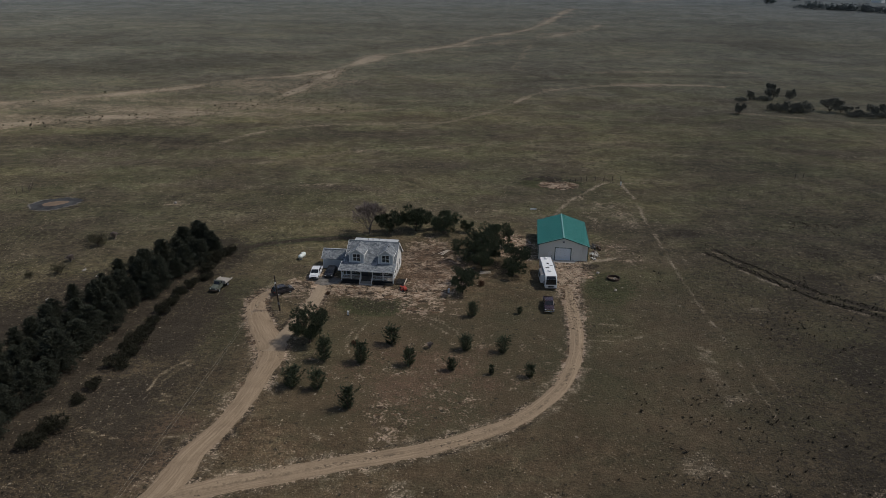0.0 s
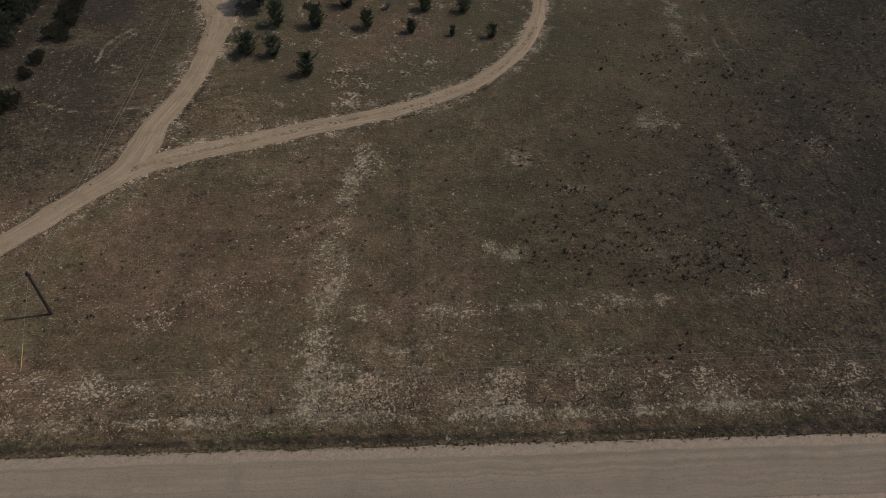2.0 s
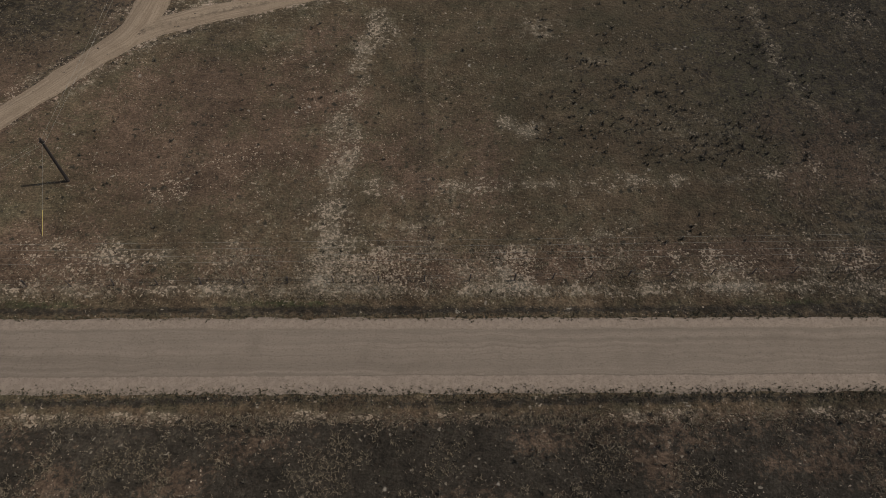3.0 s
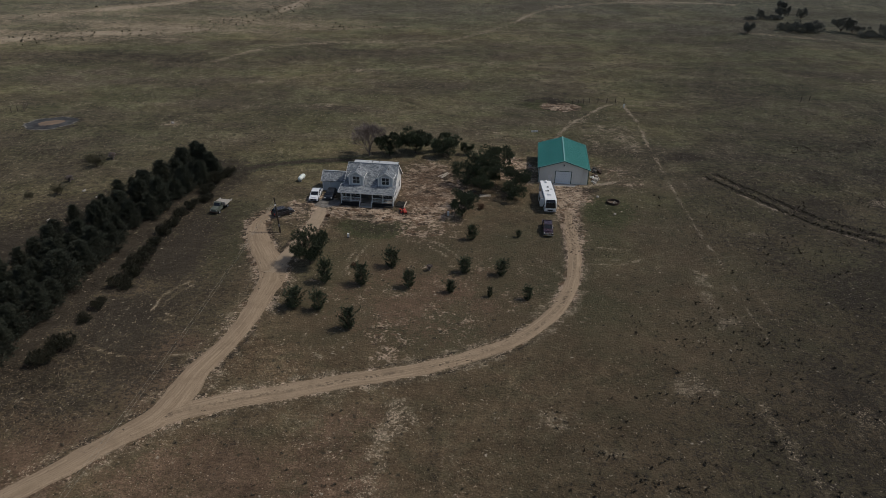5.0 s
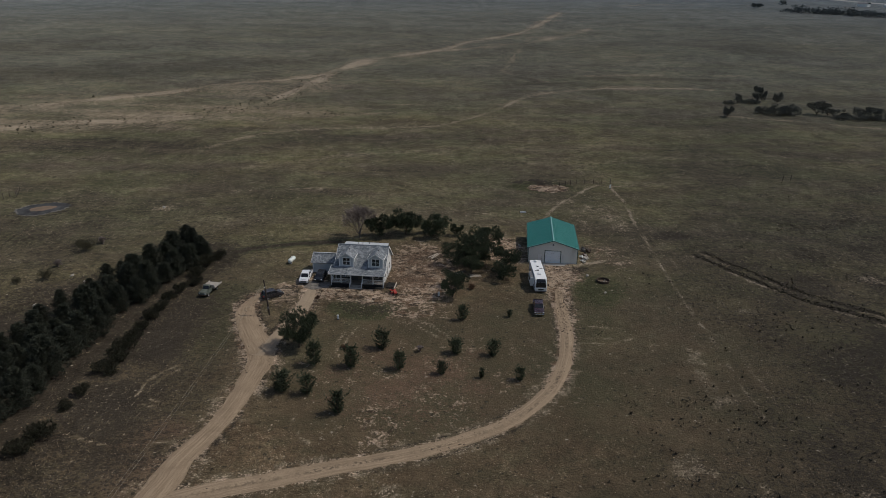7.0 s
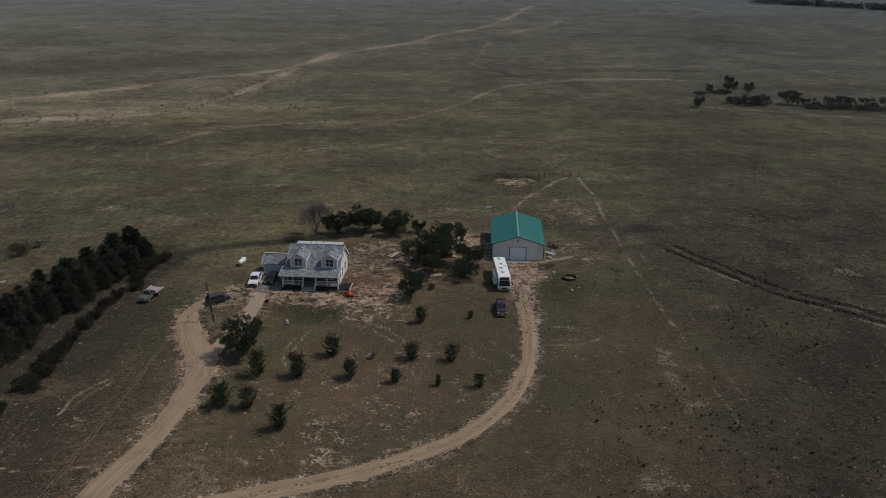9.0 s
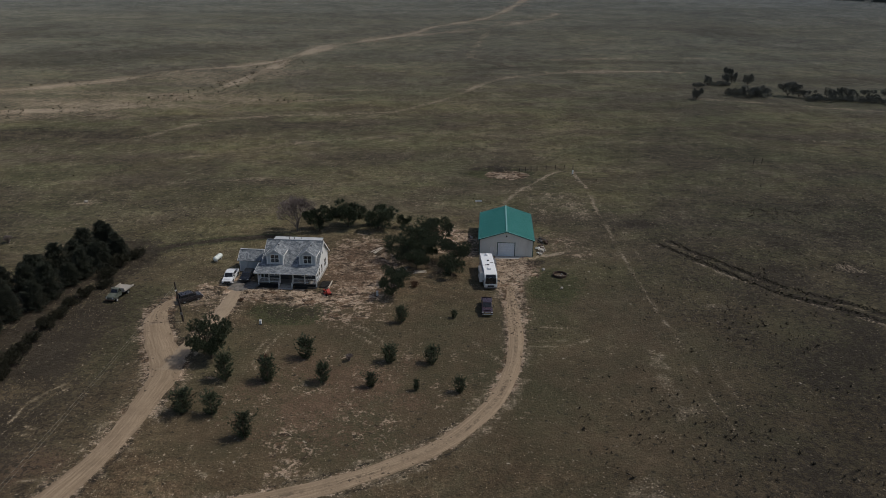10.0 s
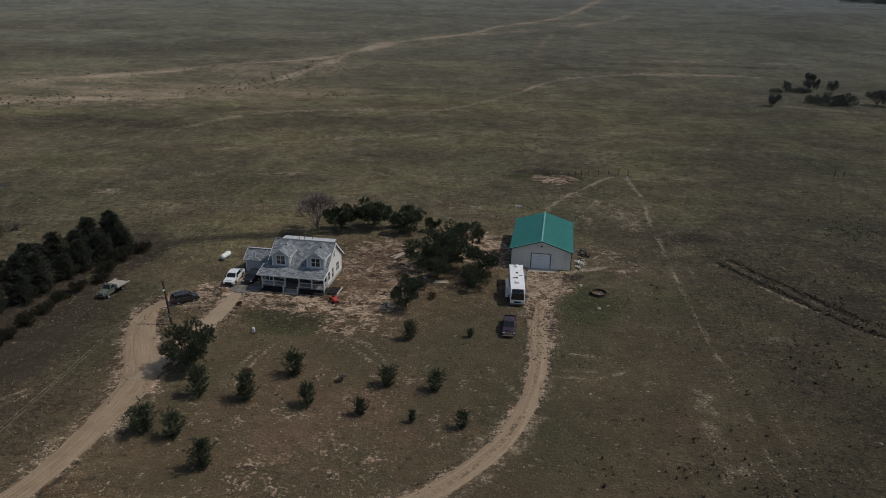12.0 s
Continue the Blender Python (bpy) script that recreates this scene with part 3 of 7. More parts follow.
DUG_LINE = [(64.5, 162, 2), (68, 154.5, 3), (71.7, 148, 3), (78.4, 136, 3), (87.7, 127.6, 3), (100, 113, 3), (118, 96, 3)]
FAR_ROAD = [(980, 3300, 18), (850, 2500, 14), (726, 1950, 10), (650, 1420, 8), (673, 1244, 7), (740, 1130, 7)]


# ---- ground ----
def graded(lo, hi, step, far_lo, far_hi, grow):
    mid = list(np.arange(lo, hi + step / 2, step))
    up, s = [], step
    while (up or mid)[-1] < far_hi:
        s = min(s * grow, 38.0)
        up.append((up or mid)[-1] + s)
    down, s = [], step
    while (down or mid[:1])[-1] > far_lo:
        s = min(s * grow, 38.0)
        down.append((down or mid[:1])[-1] - s)
    return np.array(down[::-1] + mid + up)


def soft(d, w, f):
    return np.clip((w - d) / f + 0.5, 0, 1)


def blob(X, Y, cx, cy, rx, ry, f=0.5, turn=0.0):
    c, s = math.cos(radians(turn)), math.sin(radians(turn))
    u, v = ((X - cx) * c + (Y - cy) * s) / rx, (-(X - cx) * s + (Y - cy) * c) / ry
    return np.clip((1 - np.hypot(u, v)) / f + 0.5, 0, 1)


gx = graded(-66, 92, 0.6, -4800, 4800, 1.03)
gy = graded(8, 170, 0.6, -900, 4850, 1.012)
GX, GY = np.meshgrid(gx, gy)
GZ = ground_z(GX, GY)
nx, ny = len(gx), len(gy)
idx = np.arange(nx * ny).reshape(ny, nx)
quads = np.stack([idx[:-1, :-1], idx[:-1, 1:], idx[1:, 1:], idx[1:, :-1]], -1).reshape(-1, 4)
ground_mesh = bpy.data.meshes.new("ground")
ground_mesh.vertices.add(nx * ny)
ground_mesh.vertices.foreach_set("co", np.stack([GX, GY, GZ], -1).ravel())
ground_mesh.loops.add(quads.size)
ground_mesh.loops.foreach_set("vertex_index", quads.ravel())
ground_mesh.polygons.add(len(quads))
ground_mesh.polygons.foreach_set("loop_start", np.arange(0, quads.size, 4))
ground_mesh.update(calc_edges=True)
ground_mesh.polygons.foreach_set("use_smooth", np.ones(len(quads), bool))

bare, straw, green = np.zeros(GX.shape), np.zeros(GX.shape), np.zeros(GX.shape)
dark, red, far_haze = np.zeros(GX.shape), np.zeros(GX.shape), np.zeros(GX.shape)


def lay(layer, value):
    np.maximum(layer, value, out=layer)


for line, verge in ((MAIN_DRIVE, 1.0), (SPUR, 0.5), (LOOP, 0.45)):
    d, w = near_line(GX, GY, spline(line, 4))
    lay(bare, 0.42 * soft(d, w / 2 + verge, 0.9))
    lay(straw, 0.55 * soft(d, w / 2 + verge + 1.0, 1.6) * (0.7 + 0.5 * vnoise(GX, GY, 3, 40)))
    lay(dark, 0.8 * soft(np.abs(d - w / 2 - 0.5), 0.3, 0.4) * (0.5 + 0.6 * vnoise(GX, GY, 6, 41)))
for line, k in ((WASH, 1.12), (WASH_LOW, 1.08), (MID_TRACK, 0.9), (UPPER_TRACK, 0.95), (GULLY, 0.6)):
    d, w = near_line(GX, GY, spline(line, 12))
    n = 1 + 0.45 * vnoise(GX, GY, 14, 9) + 0.35 * vnoise(GX, GY, 37, 19)
    keep = 0.72 + 0.38 * vnoise(GX, GY, 18, 29)
    lay(straw, k * keep * soft(d, w * 0.42 * n, w * 0.45))
    lay(straw, 0.48 * soft(d, w * 1.3 * n, w * 1.6) * keep)
    lay(dark, 0.34 * soft(np.abs(d - w * 0.9), w * 0.3, w * 0.5) * np.clip(vnoise(GX, GY, 22, 39), 0, 1))
lay(straw, (0.62 * blob(GX, GY, -165, 330, 130, 34, 0.6, 14) + 0.52 * blob(GX, GY, -95, 410, 60, 36, 0.7, 50)) * (0.7 + 0.6 * vnoise(GX * 0.3, GY, 9, 81)))
# pale streaks and dark swales of the far plain
for pts, w, k in (([(257, 1064), (300, 1104), (400, 1129)], 11, 0.85), ([(-587, 1281), (-380, 1210), (-189, 1090)], 8, 0.5), ([(-10, 958), (50, 928), (90, 915)], 6, 0.6), ([(-420, 1560), (-376, 1620), (-300, 1600)], 12, 0.7),
                  ([(420, 1125), (560, 1120), (690, 1075)], 9, 0.6), ([(-30, 449), (5, 451)], 2.2, 0.9), ([(98, 470), (133, 478), (171, 482), (204, 480)], 8, 0.6), ([(-62, 347), (-40, 344), (-18, 350)], 6, 0.5), ([(-40, 366), (-31, 370), (-10, 372)], 5, 0.45), ([(120, 560), (175, 575)], 9, 0.45), ([(-20, 300), (6, 326), (60, 316)], 3, 0.4), ([(-350, 470), (-300, 480)], 5, 0.5),
                  ([(-70, 238), (-30, 262), (20, 280)], 6, 0.4), ([(141, 352), (153, 346), (176, 338), (194, 328), (220, 318)], 4, 0.75), ([(120, 270), (170, 262)], 5, 0.35), ([(-60, 213), (-35, 216)], 5, 0.4)):
    d, _ = near_line(GX, GY, [(*p, 1) for p in pts])
    lay(straw, k * soft(d, w / 2, w * 0.8) * (0.8 + 0.4 * vnoise(GX, GY, w * 2, 49)))
for cx, cy, rx, ry, turn, k in ((-215, 460, 120, 34, 25, 0.5), (-120, 520, 70, 26, 35, 0.45), (-330, 560, 130, 36, 15, 0.4), (60, 455, 16, 5, -60, 0.55), (66, 440, 22, 3.5, 12, 0.6), (150, 462, 60, 7, 0, 0.4), (120, 640, 70, 30, 20, 0.35), (260, 640, 40, 90, 30, 0.4),
                                (-60, 275, 34, 9, 20, 0.35), (-140, 272, 80, 13, 4, 0.5), (-48, 285, 26, 9, 30, 0.45), (240, 400, 60, 16, 0, 0.45), (-20, 640, 60, 10, 55, 0.35), (320, 480, 90, 18, 0, 0.35), (-400, 380, 120, 20, 5, 0.35)):
    lay(dark, k * blob(GX, GY, cx, cy, rx, ry, 0.9, turn))
d, w = near_line(GX, GY, FAR_ROAD)
lay(straw, 0.6 * soft(d, w / 2, 8))
d, w = near_line(GX, GY, GATE_TRACK)
lay(straw, 0.95 * soft(d, 0.34 + 0.2 * np.clip((GY - 180) / 15, 0, 1), 0.6) * np.clip(0.75 + 0.65 * vnoise(GX, GY, 3, 61), 0, 1) * np.clip((GY - 30) / 90, 0.4, 1))
lay(dark, 0.5 * soft(np.abs(d - 1.1), 0.35, 0.6) * np.clip(0.4 + vnoise(GX, GY, 4, 63), 0, 1))
d, w = near_line(GX, GY, [(p[0] + 3.4, p[1], 1) for p in GATE_TRACK[2:]])
lay(straw, 0.45 * soft(d, 0.5, 1.0) * np.clip(0.6 + vnoise(GX, GY, 5, 64), 0, 1))
# two old cuts across the pasture: dark shaded side and pale sunlit lip put into the colour
for off, dk, pl in ((1.9, 1.1, 0.8), (-1.5, 1.1, 1.3)):
    d, w = near_line(GX, GY, [(p[0] + 0.82 * off, p[1] + 0.57 * off, 1) for p in DUG_LINE])
    lay(dark, dk * soft(d + 0.5 * vnoise(GX, GY, 2.2, 95), 1.05, 0.7) * np.clip(0.85 + 0.6 * vnoise(GX, GY, 4, 96), 0, 1))
    d, w = near_line(GX, GY, [(p[0] + 0.82 * (off - 1.15), p[1] + 0.57 * (off - 1.15), 1) for p in DUG_LINE])
    lay(straw, pl * soft(d, 0.55, 0.6) * np.clip(0.55 + 1.1 * vnoise(GX, GY, 1.8, 62), 0, 1))
d, w = near_line(GX, GY, DUG_LINE)
lay(green, 0.35 * soft(d, 1.6, 1.5))
# the verge of the county road
RY = GY + 0.013 * GX
rag = np.clip(0.5 + 0.75 * vnoise(GX, GY, 4.5, 5) + 0.45 * vnoise(GX, GY, 1.7, 25), 0, 1.5)
midway = 0.55 + 0.55 * soft(np.abs(GX - 2), 15, 10)
lay(straw, np.clip(0.98 * soft(np.abs(RY - 37.4), 2.1, 1.8) * rag * midway + 0.55 * soft(np.abs(RY - 35.0), 0.7, 0.6) * (0.7 + 0.5 * rag) + 0.30 * soft(np.abs(RY - 41), 3, 3) * rag, 0, 1))
lay(dark, 0.9 * soft(np.abs(RY - 23.8), 0.28, 0.4) + 0.8 * soft(np.abs(RY - 32.8), 0.45, 0.5))
lay(dark, 0.55 * soft(np.abs(RY - 35.9), 0.3, 0.6) * np.clip(0.5 + vnoise(GX, GY, 3, 65), 0, 1))
lay(red, 0.85 * soft(RY, 22.6, 1.5))
lay(dark, np.clip(0.74 * soft(RY, 22.5, 2.0) * (1 + 0.6 * vnoise(GX * 0.5, GY, 2.5, 21)), 0, 0.95))
lay(straw, 0.55 * soft(np.abs(RY - 22.3), 0.6, 0.8) * (0.5 + rag) + 0.27 * soft(RY, 21.0, 2.0) * np.clip(0.6 + vnoise(GX * 0.5, GY, 2.2, 22), 0, 1))
for cx, cy, rx, ry, k in ((-24, 56, 15, 12, 0.8), (-12, 60, 8, 14, 0.75), (4, 37.4, 13, 2.2, 1.0), (-36, 40, 7, 4, 1.0), (-25, 38, 12, 3, 0.7), (2, 50, 8, 12, 0.6), (-50, 60, 14, 14, 0.8), (-38, 82, 6, 10, 0.7), (46, 52, 10, 9, 0.7), (30, 38, 26, 2.5, 0.8), (-2, 102, 18, 14, 0.5), (-4, 150, 8, 14, 0.6)):
    lay(red, k * blob(GX, GY, cx, cy, rx, ry, 0.9) * (0.7 + 0.5 * vnoise(GX, GY, 4, 66)))
lay(green, 0.5 * soft(np.abs(RY - 33.4), 0.7, 0.8) * np.clip(0.2 + vnoise(GX, GY, 12, 51), 0, 1))
# mown stripes and pale strips in the near pasture
for pts, k in (([(-8.2, 37, 4.2), (-8.6, 46, 4.6), (-8.4, 57, 4.0), (-6.6, 67, 3.2), (-5.0, 76, 2.0)], 0.72), ([(-6, 47.0, 2.4), (10.4, 47.8, 2.0), (31.8, 47.9, 1.6), (43, 49.6, 2.2)], 0.62), ([(2, 40, 3), (3.5, 47, 4)], 0.42), ([(-13.5, 58, 3), (-12, 70, 3)], 0.32),
               ([(43, 76, 1.6), (44.6, 60.4, 1.8), (48.2, 53.6, 2.2), (50, 46, 1.8)], 0.62)):
    d, w = near_line(GX, GY, pts)
    lay(straw, k * soft(d + 0.8 * vnoise(GX, GY, 2.0, 67), w / 2, 1.6) * (0.85 + 0.35 * vnoise(GX, GY, 3.0, 68)))
near = soft(np.abs(GY - 57), 20, 8) * soft(np.abs(GX + 8), 24, 8)
stripe = vnoise(GX + 0.03 * GY, GY * 0.02, 2.1, 33)
lay(straw, 0.24 * near * np.clip(0.3 + stripe, 0, 1.2))
lay(dark, 0.42 * near * np.clip(-stripe, 0, 1))
for cx, cy, rx, ry, k in ((11.1, 55.4, 1.8, 1.2, 0.7), (-37, 40.3, 2.2, 1.4, 0.6), (-4.3, 70.9, 1.6, 2.6, 0.5), (36.1, 80.9, 1.6, 1.3, 0.65), (15.3, 72.4, 2.6, 2.4, 0.45), (63.5, 128.9, 2.4, 1.3, 0.7),
                          (45.6, 110.6, 1.2, 2.0, 0.6), (45.8, 96.8, 1.8, 1.6, 0.6), (35.3, 79.6, 2.0, 1.5, 0.65), (44.5, 103, 1.0, 4.0, 0.4), (98, 146, 3, 2, 0.7), (-75.4, 194.3, 3, 2, 0.6),
                          (55, 74, 2.0, 2.2, 0.5), (20, 66, 3.0, 1.6, 0.35), (-20, 52, 3.0, 2.0, 0.4), (-27, 47, 2.5, 1.8, 0.4), (-30.5, 84, 2.4, 6, 0.3), (32, 55, 7, 3, 0.3)):
    lay(straw, k * blob(GX + 1.6 * vnoise(GX, GY, 2.2, 69), GY + 1.2 * vnoise(GX, GY, 2.0, 70), cx, cy, rx * 1.25, ry * 1.25, 1.1))
# yard
lay(bare, 0.95 * blob(GX, GY, -2.0, 150, 7.5, 18, 0.6, 5) * (0.85 + 0.25 * vnoise(GX, GY, 2.5, 6)))
lay(bare, 0.95 * blob(GX, GY, -13, 135.2, 14, 3.8, 0.7, -8) * (0.85 + 0.3 * vnoise(GX, GY, 2.0, 7)))
lay(bare, 0.8 * blob(GX, GY, -27.5, 138.5, 6, 4.5, 0.8, 0) * (0.85 + 0.3 * vnoise(GX, GY, 2.0, 87)))
lay(bare, 0.62 * blob(GX, GY, -3, 130, 8, 8, 0.9) * (0.8 + 0.4 * vnoise(GX, GY, 3.0, 88)))
lay(bare, 0.9 * blob(GX, GY, 16.5, 164, 6, 11, 0.7, 10) * (0.8 + 0.4 * vnoise(GX, GY, 2.0, 8)))
lay(bare, 0.9 * blob(GX, GY, 28.2, 149, 5.5, 7.5, 0.7))
lay(straw, 1.0 * blob(GX + 0.8 * vnoise(GX, GY, 2.2, 99), GY, 27.7, 147.5, 4.2, 8.0, 0.5) * np.clip(0.85 + 0.5 * vnoise(GX, GY, 1.7, 107), 0.3, 1))
lay(bare, 0.55 * blob(GX, GY, 26.5, 130, 2.8, 10, 0.8))
lay(green, 0.9 * blob(GX, GY, 34.6, 221.5, 9.5, 7.0, 0.5))
lay(dark, 1.0 * blob(GX, GY, 35.6, 227.0, 9.5, 3.6, 0.6) * np.clip(0.7 + 0.6 * vnoise(GX, GY, 2.5, 78), 0, 1))
lay(bare, 1.0 * blob(GX, GY, 36.4, 219.8, 6.6, 4.6, 0.4))
d, w = near_line(GX, GY, spline(MAIN_DRIVE[10:], 2))
lay(bare, 0.9 * soft(d, w / 2 + 0.6, 1.0) * (0.9 + 0.25 * vnoise(GX, GY, 1.6, 71)))
ruts = sum(soft(np.abs(d - q + 0.15 * vnoise(GX, GY, 5, 76)), 0.16, 0.35) for q in (0.5, 1.3, 2.1, 2.9))
lay(dark, 0.62 * np.clip(ruts, 0, 1) * np.clip(0.45 + 0.8 * vnoise(GX, GY, 2.6, 72), 0, 1))
d, w = near_line(GX, GY, spline(LOOP[11:], 2))
lay(bare, 0.85 * soft(d, w / 2 + 0.4, 0.9) * (0.85 + 0.25 * vnoise(GX, GY, 1.4, 73)))
lay(dark, 0.55 * soft(d, 0.35, 0.5) * np.clip(0.3 + vnoise(GX, GY, 1.8, 74), 0, 1))
lay(bare, 0.42 * blob(GX, GY, -30.5, 134, 6, 4, 0.8))
d, w = near_line(GX, GY, spline(SPUR[2:], 2))
lay(bare, 0.95 * soft(d, w / 2 + 0.5, 1.4) * (0.9 + 0.2 * vnoise(GX, GY, 1.8, 75)))
lay(bare, 0.30 * blob(GX, GY, 0, 103, 24, 18, 0.9) * (0.7 + 0.6 * vnoise(GX, GY, 4, 12)))
lay(bare, 0.42 * blob(GX, GY, -7, 91, 4, 9, 0.8))
lay(bare, 0.36 * blob(GX, GY, 42, 160, 6, 10, 0.9, 15))
lay(straw, 0.5 * blob(GX, GY, 46, 192, 11, 17, 0.9, 20) * (0.6 + 0.6 * vnoise(GX, GY, 5, 13)))
lay(green, 0.85 * blob(GX, GY, -13.5, 128.8, 7.0, 4.6, 0.6, -10))
lay(dark, 0.45 * blob(GX, GY, -13.0, 129.2, 6.0, 3.6, 0.8, -10))
lay(green, 0.55 * blob(GX, GY, 36, 141, 6, 8, 0.8) + 0.3 * blob(GX, GY, 33, 130, 5, 12, 0.9))
lay(green, 0.42 * blob(GX, GY, -42, 122, 9, 22, 0.8, 8))
lay(green, 0.15 * blob(GX, GY, -40, 98, 8, 16, 0.8))
d, w = near_line(GX, GY, [(-52, 156, 3), (-42.4, 162.8, 3), (-32.9, 166.4, 3), (-20, 168, 2)])
lay(green, 1.0 * soft(d, 2.0, 1.6))
lay(dark, 0.9 * soft(d + 0.5 * vnoise(GX, GY, 3, 104), 1.1, 1.0))
# the spot at 62, 175 is a bush's shadow put into the ground colour
lay(dark, 0.35 * blob(GX, GY, 34, 150, 4, 3, 0.8) + 0.8 * blob(GX, GY, 62, 175, 6, 4, 1.0))
lay(dark, 0.36 * blob(GX + 5 * vnoise(GX, GY, 9, 97), GY + 5 * vnoise(GX, GY, 8, 98), 37, 62, 26, 22, 1.2) + 0.3 * blob(GX, GY, 70, 70, 30, 30, 0.9))
# right and left ground darkened: the lens's edge falloff put into the colour
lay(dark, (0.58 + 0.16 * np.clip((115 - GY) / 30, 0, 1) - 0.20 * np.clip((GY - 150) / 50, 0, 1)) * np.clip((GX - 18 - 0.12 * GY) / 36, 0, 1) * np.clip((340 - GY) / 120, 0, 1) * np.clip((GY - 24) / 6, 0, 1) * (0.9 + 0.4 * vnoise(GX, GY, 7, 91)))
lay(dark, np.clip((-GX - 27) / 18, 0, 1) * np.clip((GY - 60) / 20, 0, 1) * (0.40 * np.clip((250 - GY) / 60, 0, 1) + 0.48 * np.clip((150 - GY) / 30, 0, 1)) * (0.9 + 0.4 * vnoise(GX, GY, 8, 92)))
lay(dark, 1.0 * blob(GX, GY, -9.0, 141.0, 1.9, 1.6, 0.5))
# shade along the porch front, put into the ground colour
lay(dark, 0.85 * blob(GX, GY, -12.2, 139.6, 2.4, 0.7, 0.6, -7.5) + 0.85 * blob(GX, GY, -19.2, 140.6, 2.2, 0.7, 0.6, -7.5))
lay(dark, 0.55 * blob(GX, GY, -14, 134.0, 10, 2.2, 0.9, -10) * np.clip(0.2 + 1.3 * vnoise(GX, GY, 2.4, 93), 0, 1))
lay(dark, 0.45 * blob(GX, GY, 0, 152, 7, 15, 0.9, 5) * np.clip(1.3 * vnoise(GX, GY, 2.8, 94), 0, 1))
lay(straw, 1.0 * blob(GX, GY + 0.5 * vnoise(GX, GY, 2.5, 106), 37.5, 155.6, 4.6, 0.8, 0.7, 24))
lay(dark, 0.7 * blob(GX, GY, 33.5, 151, 2.4, 1.5, 0.7))
lay(bare, 0.9 * blob(GX, GY, 19.8, 163.5, 2.2, 4.2, 0.6))
# arcs of old wheel tracks
worn = np.zeros(GX.shape)
for pts in ([(-42, 106, 1), (-44.6, 102, 1), (-45, 97, 1), (-43.6, 94.6, 1), (-40.6, 93.4, 1)], [(-41, 105, 1), (-43.2, 101.6, 1), (-43.6, 97.6, 1), (-42.4, 95.6, 1), (-40, 94.6, 1)],
            [(-14.8, 121, 1), (-16.6, 114, 1), (-15.2, 109, 1)], [(-13.6, 121, 1), (-15.2, 114, 1), (-14.0, 110, 1)], [(18, 117, 1), (20.5, 113, 1), (22.4, 108, 1)], [(30, 122, 1), (36, 121.4, 1)],
            [(27, 115.2, 1), (33, 115.6, 1), (37, 117.5, 1)], [(27.5, 117, 1), (33, 117.4, 1)], [(-20, 92, 1), (-19.4, 88, 1), (-16.5, 84.6, 1)], [(-6, 126, 1), (-1, 123, 1), (3, 118, 1)], [(-7, 124, 1), (-2.4, 121.6, 1), (1.5, 117, 1)],
            [(-52, 87, 1), (-44, 84, 1), (-36, 85, 1)], [(7, 190, 1), (16, 193, 1), (20, 193, 1)]):
    d, w = near_line(GX, GY, spline(pts, 2))
    lay(worn, soft(d, 0.26, 0.50) * np.clip(0.75 + 0.5 * vnoise(GX, GY, 2.5, 77), 0, 1))
lay(straw, 0.95 * worn)
dark *= 1 - 0.8 * worn
# path trodden from the workshop to the gate and on along the fence
d, w = near_line(GX, GY, spline([(29.5, 180, 1), (31.5, 190, 1), (38.6, 205, 1), (45, 214, 1), (49.5, 221, 1), (53.5, 224, 1), (57.5, 223, 1), (68, 224, 1), (86, 222, 1)], 3))
trod = soft(d + 0.3 * vnoise(GX, GY, 3, 108), 0.55, 1.1) * np.clip(0.95 + 0.4 * vnoise(GX, GY, 4, 109), 0.55, 1) * np.clip((90 - GX) / 32, 0, 1)
lay(straw, 0.95 * trod)
dark *= 1 - 0.8 * trod
# dark ring round the pond: shade of its bank put into the ground colour
ring = np.hypot(GX + 108.5, GY - 192.5)
lay(dark, 1.0 * soft(np.abs(ring - 7.4 - 0.5 * vnoise(GX, GY, 4, 110)), 0.7, 1.2) * np.clip(0.7 + 0.6 * vnoise(GX, GY, 5, 111), 0, 1))
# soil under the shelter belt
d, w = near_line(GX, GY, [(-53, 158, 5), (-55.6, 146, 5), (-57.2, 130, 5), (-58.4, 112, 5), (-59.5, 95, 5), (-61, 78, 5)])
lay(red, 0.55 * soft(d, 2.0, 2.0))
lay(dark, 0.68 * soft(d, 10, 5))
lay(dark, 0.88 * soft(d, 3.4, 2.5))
brown = np.clip(1.15 - np.clip((GY - 70) / 110, 0, 1), 0, 1) * np.clip(1.2 - np.abs(GX) / 160, 0, 1)
lay(brown, 0.9 * blob(GX, GY, 0, 120, 40, 60, 1.0))
lawn = np.clip(blob(GX + 3 * vnoise(GX, GY, 9, 101), GY + 3 * vnoise(GX, GY, 8, 102), 0, 108, 27, 27, 0.5) + 0.8 * blob(GX, GY, -42, 112, 9, 40, 0.7, 4) + 0.75 * blob(GX + 6 * vnoise(GX, GY, 14, 103), GY, 62, 105, 45, 52, 0.6) + 0.35 * blob(GX, GY + 3 * vnoise(GX, GY, 7, 105), -4, 60, 60, 19, 0.5), 0, 1)
# weight of the painted haze, growing with distance
far_haze[:] = np.clip((np.hypot(GX, GY) - 330) / 1300, 0, 1) ** 0.75
for name, layers in (("cover", (bare, straw, green, brown)), ("cover2", (dark, red, far_haze, lawn))):
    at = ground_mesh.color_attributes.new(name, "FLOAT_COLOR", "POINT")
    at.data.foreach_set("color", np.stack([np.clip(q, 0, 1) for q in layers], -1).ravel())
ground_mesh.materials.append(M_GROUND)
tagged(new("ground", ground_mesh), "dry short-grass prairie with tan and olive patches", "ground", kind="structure")


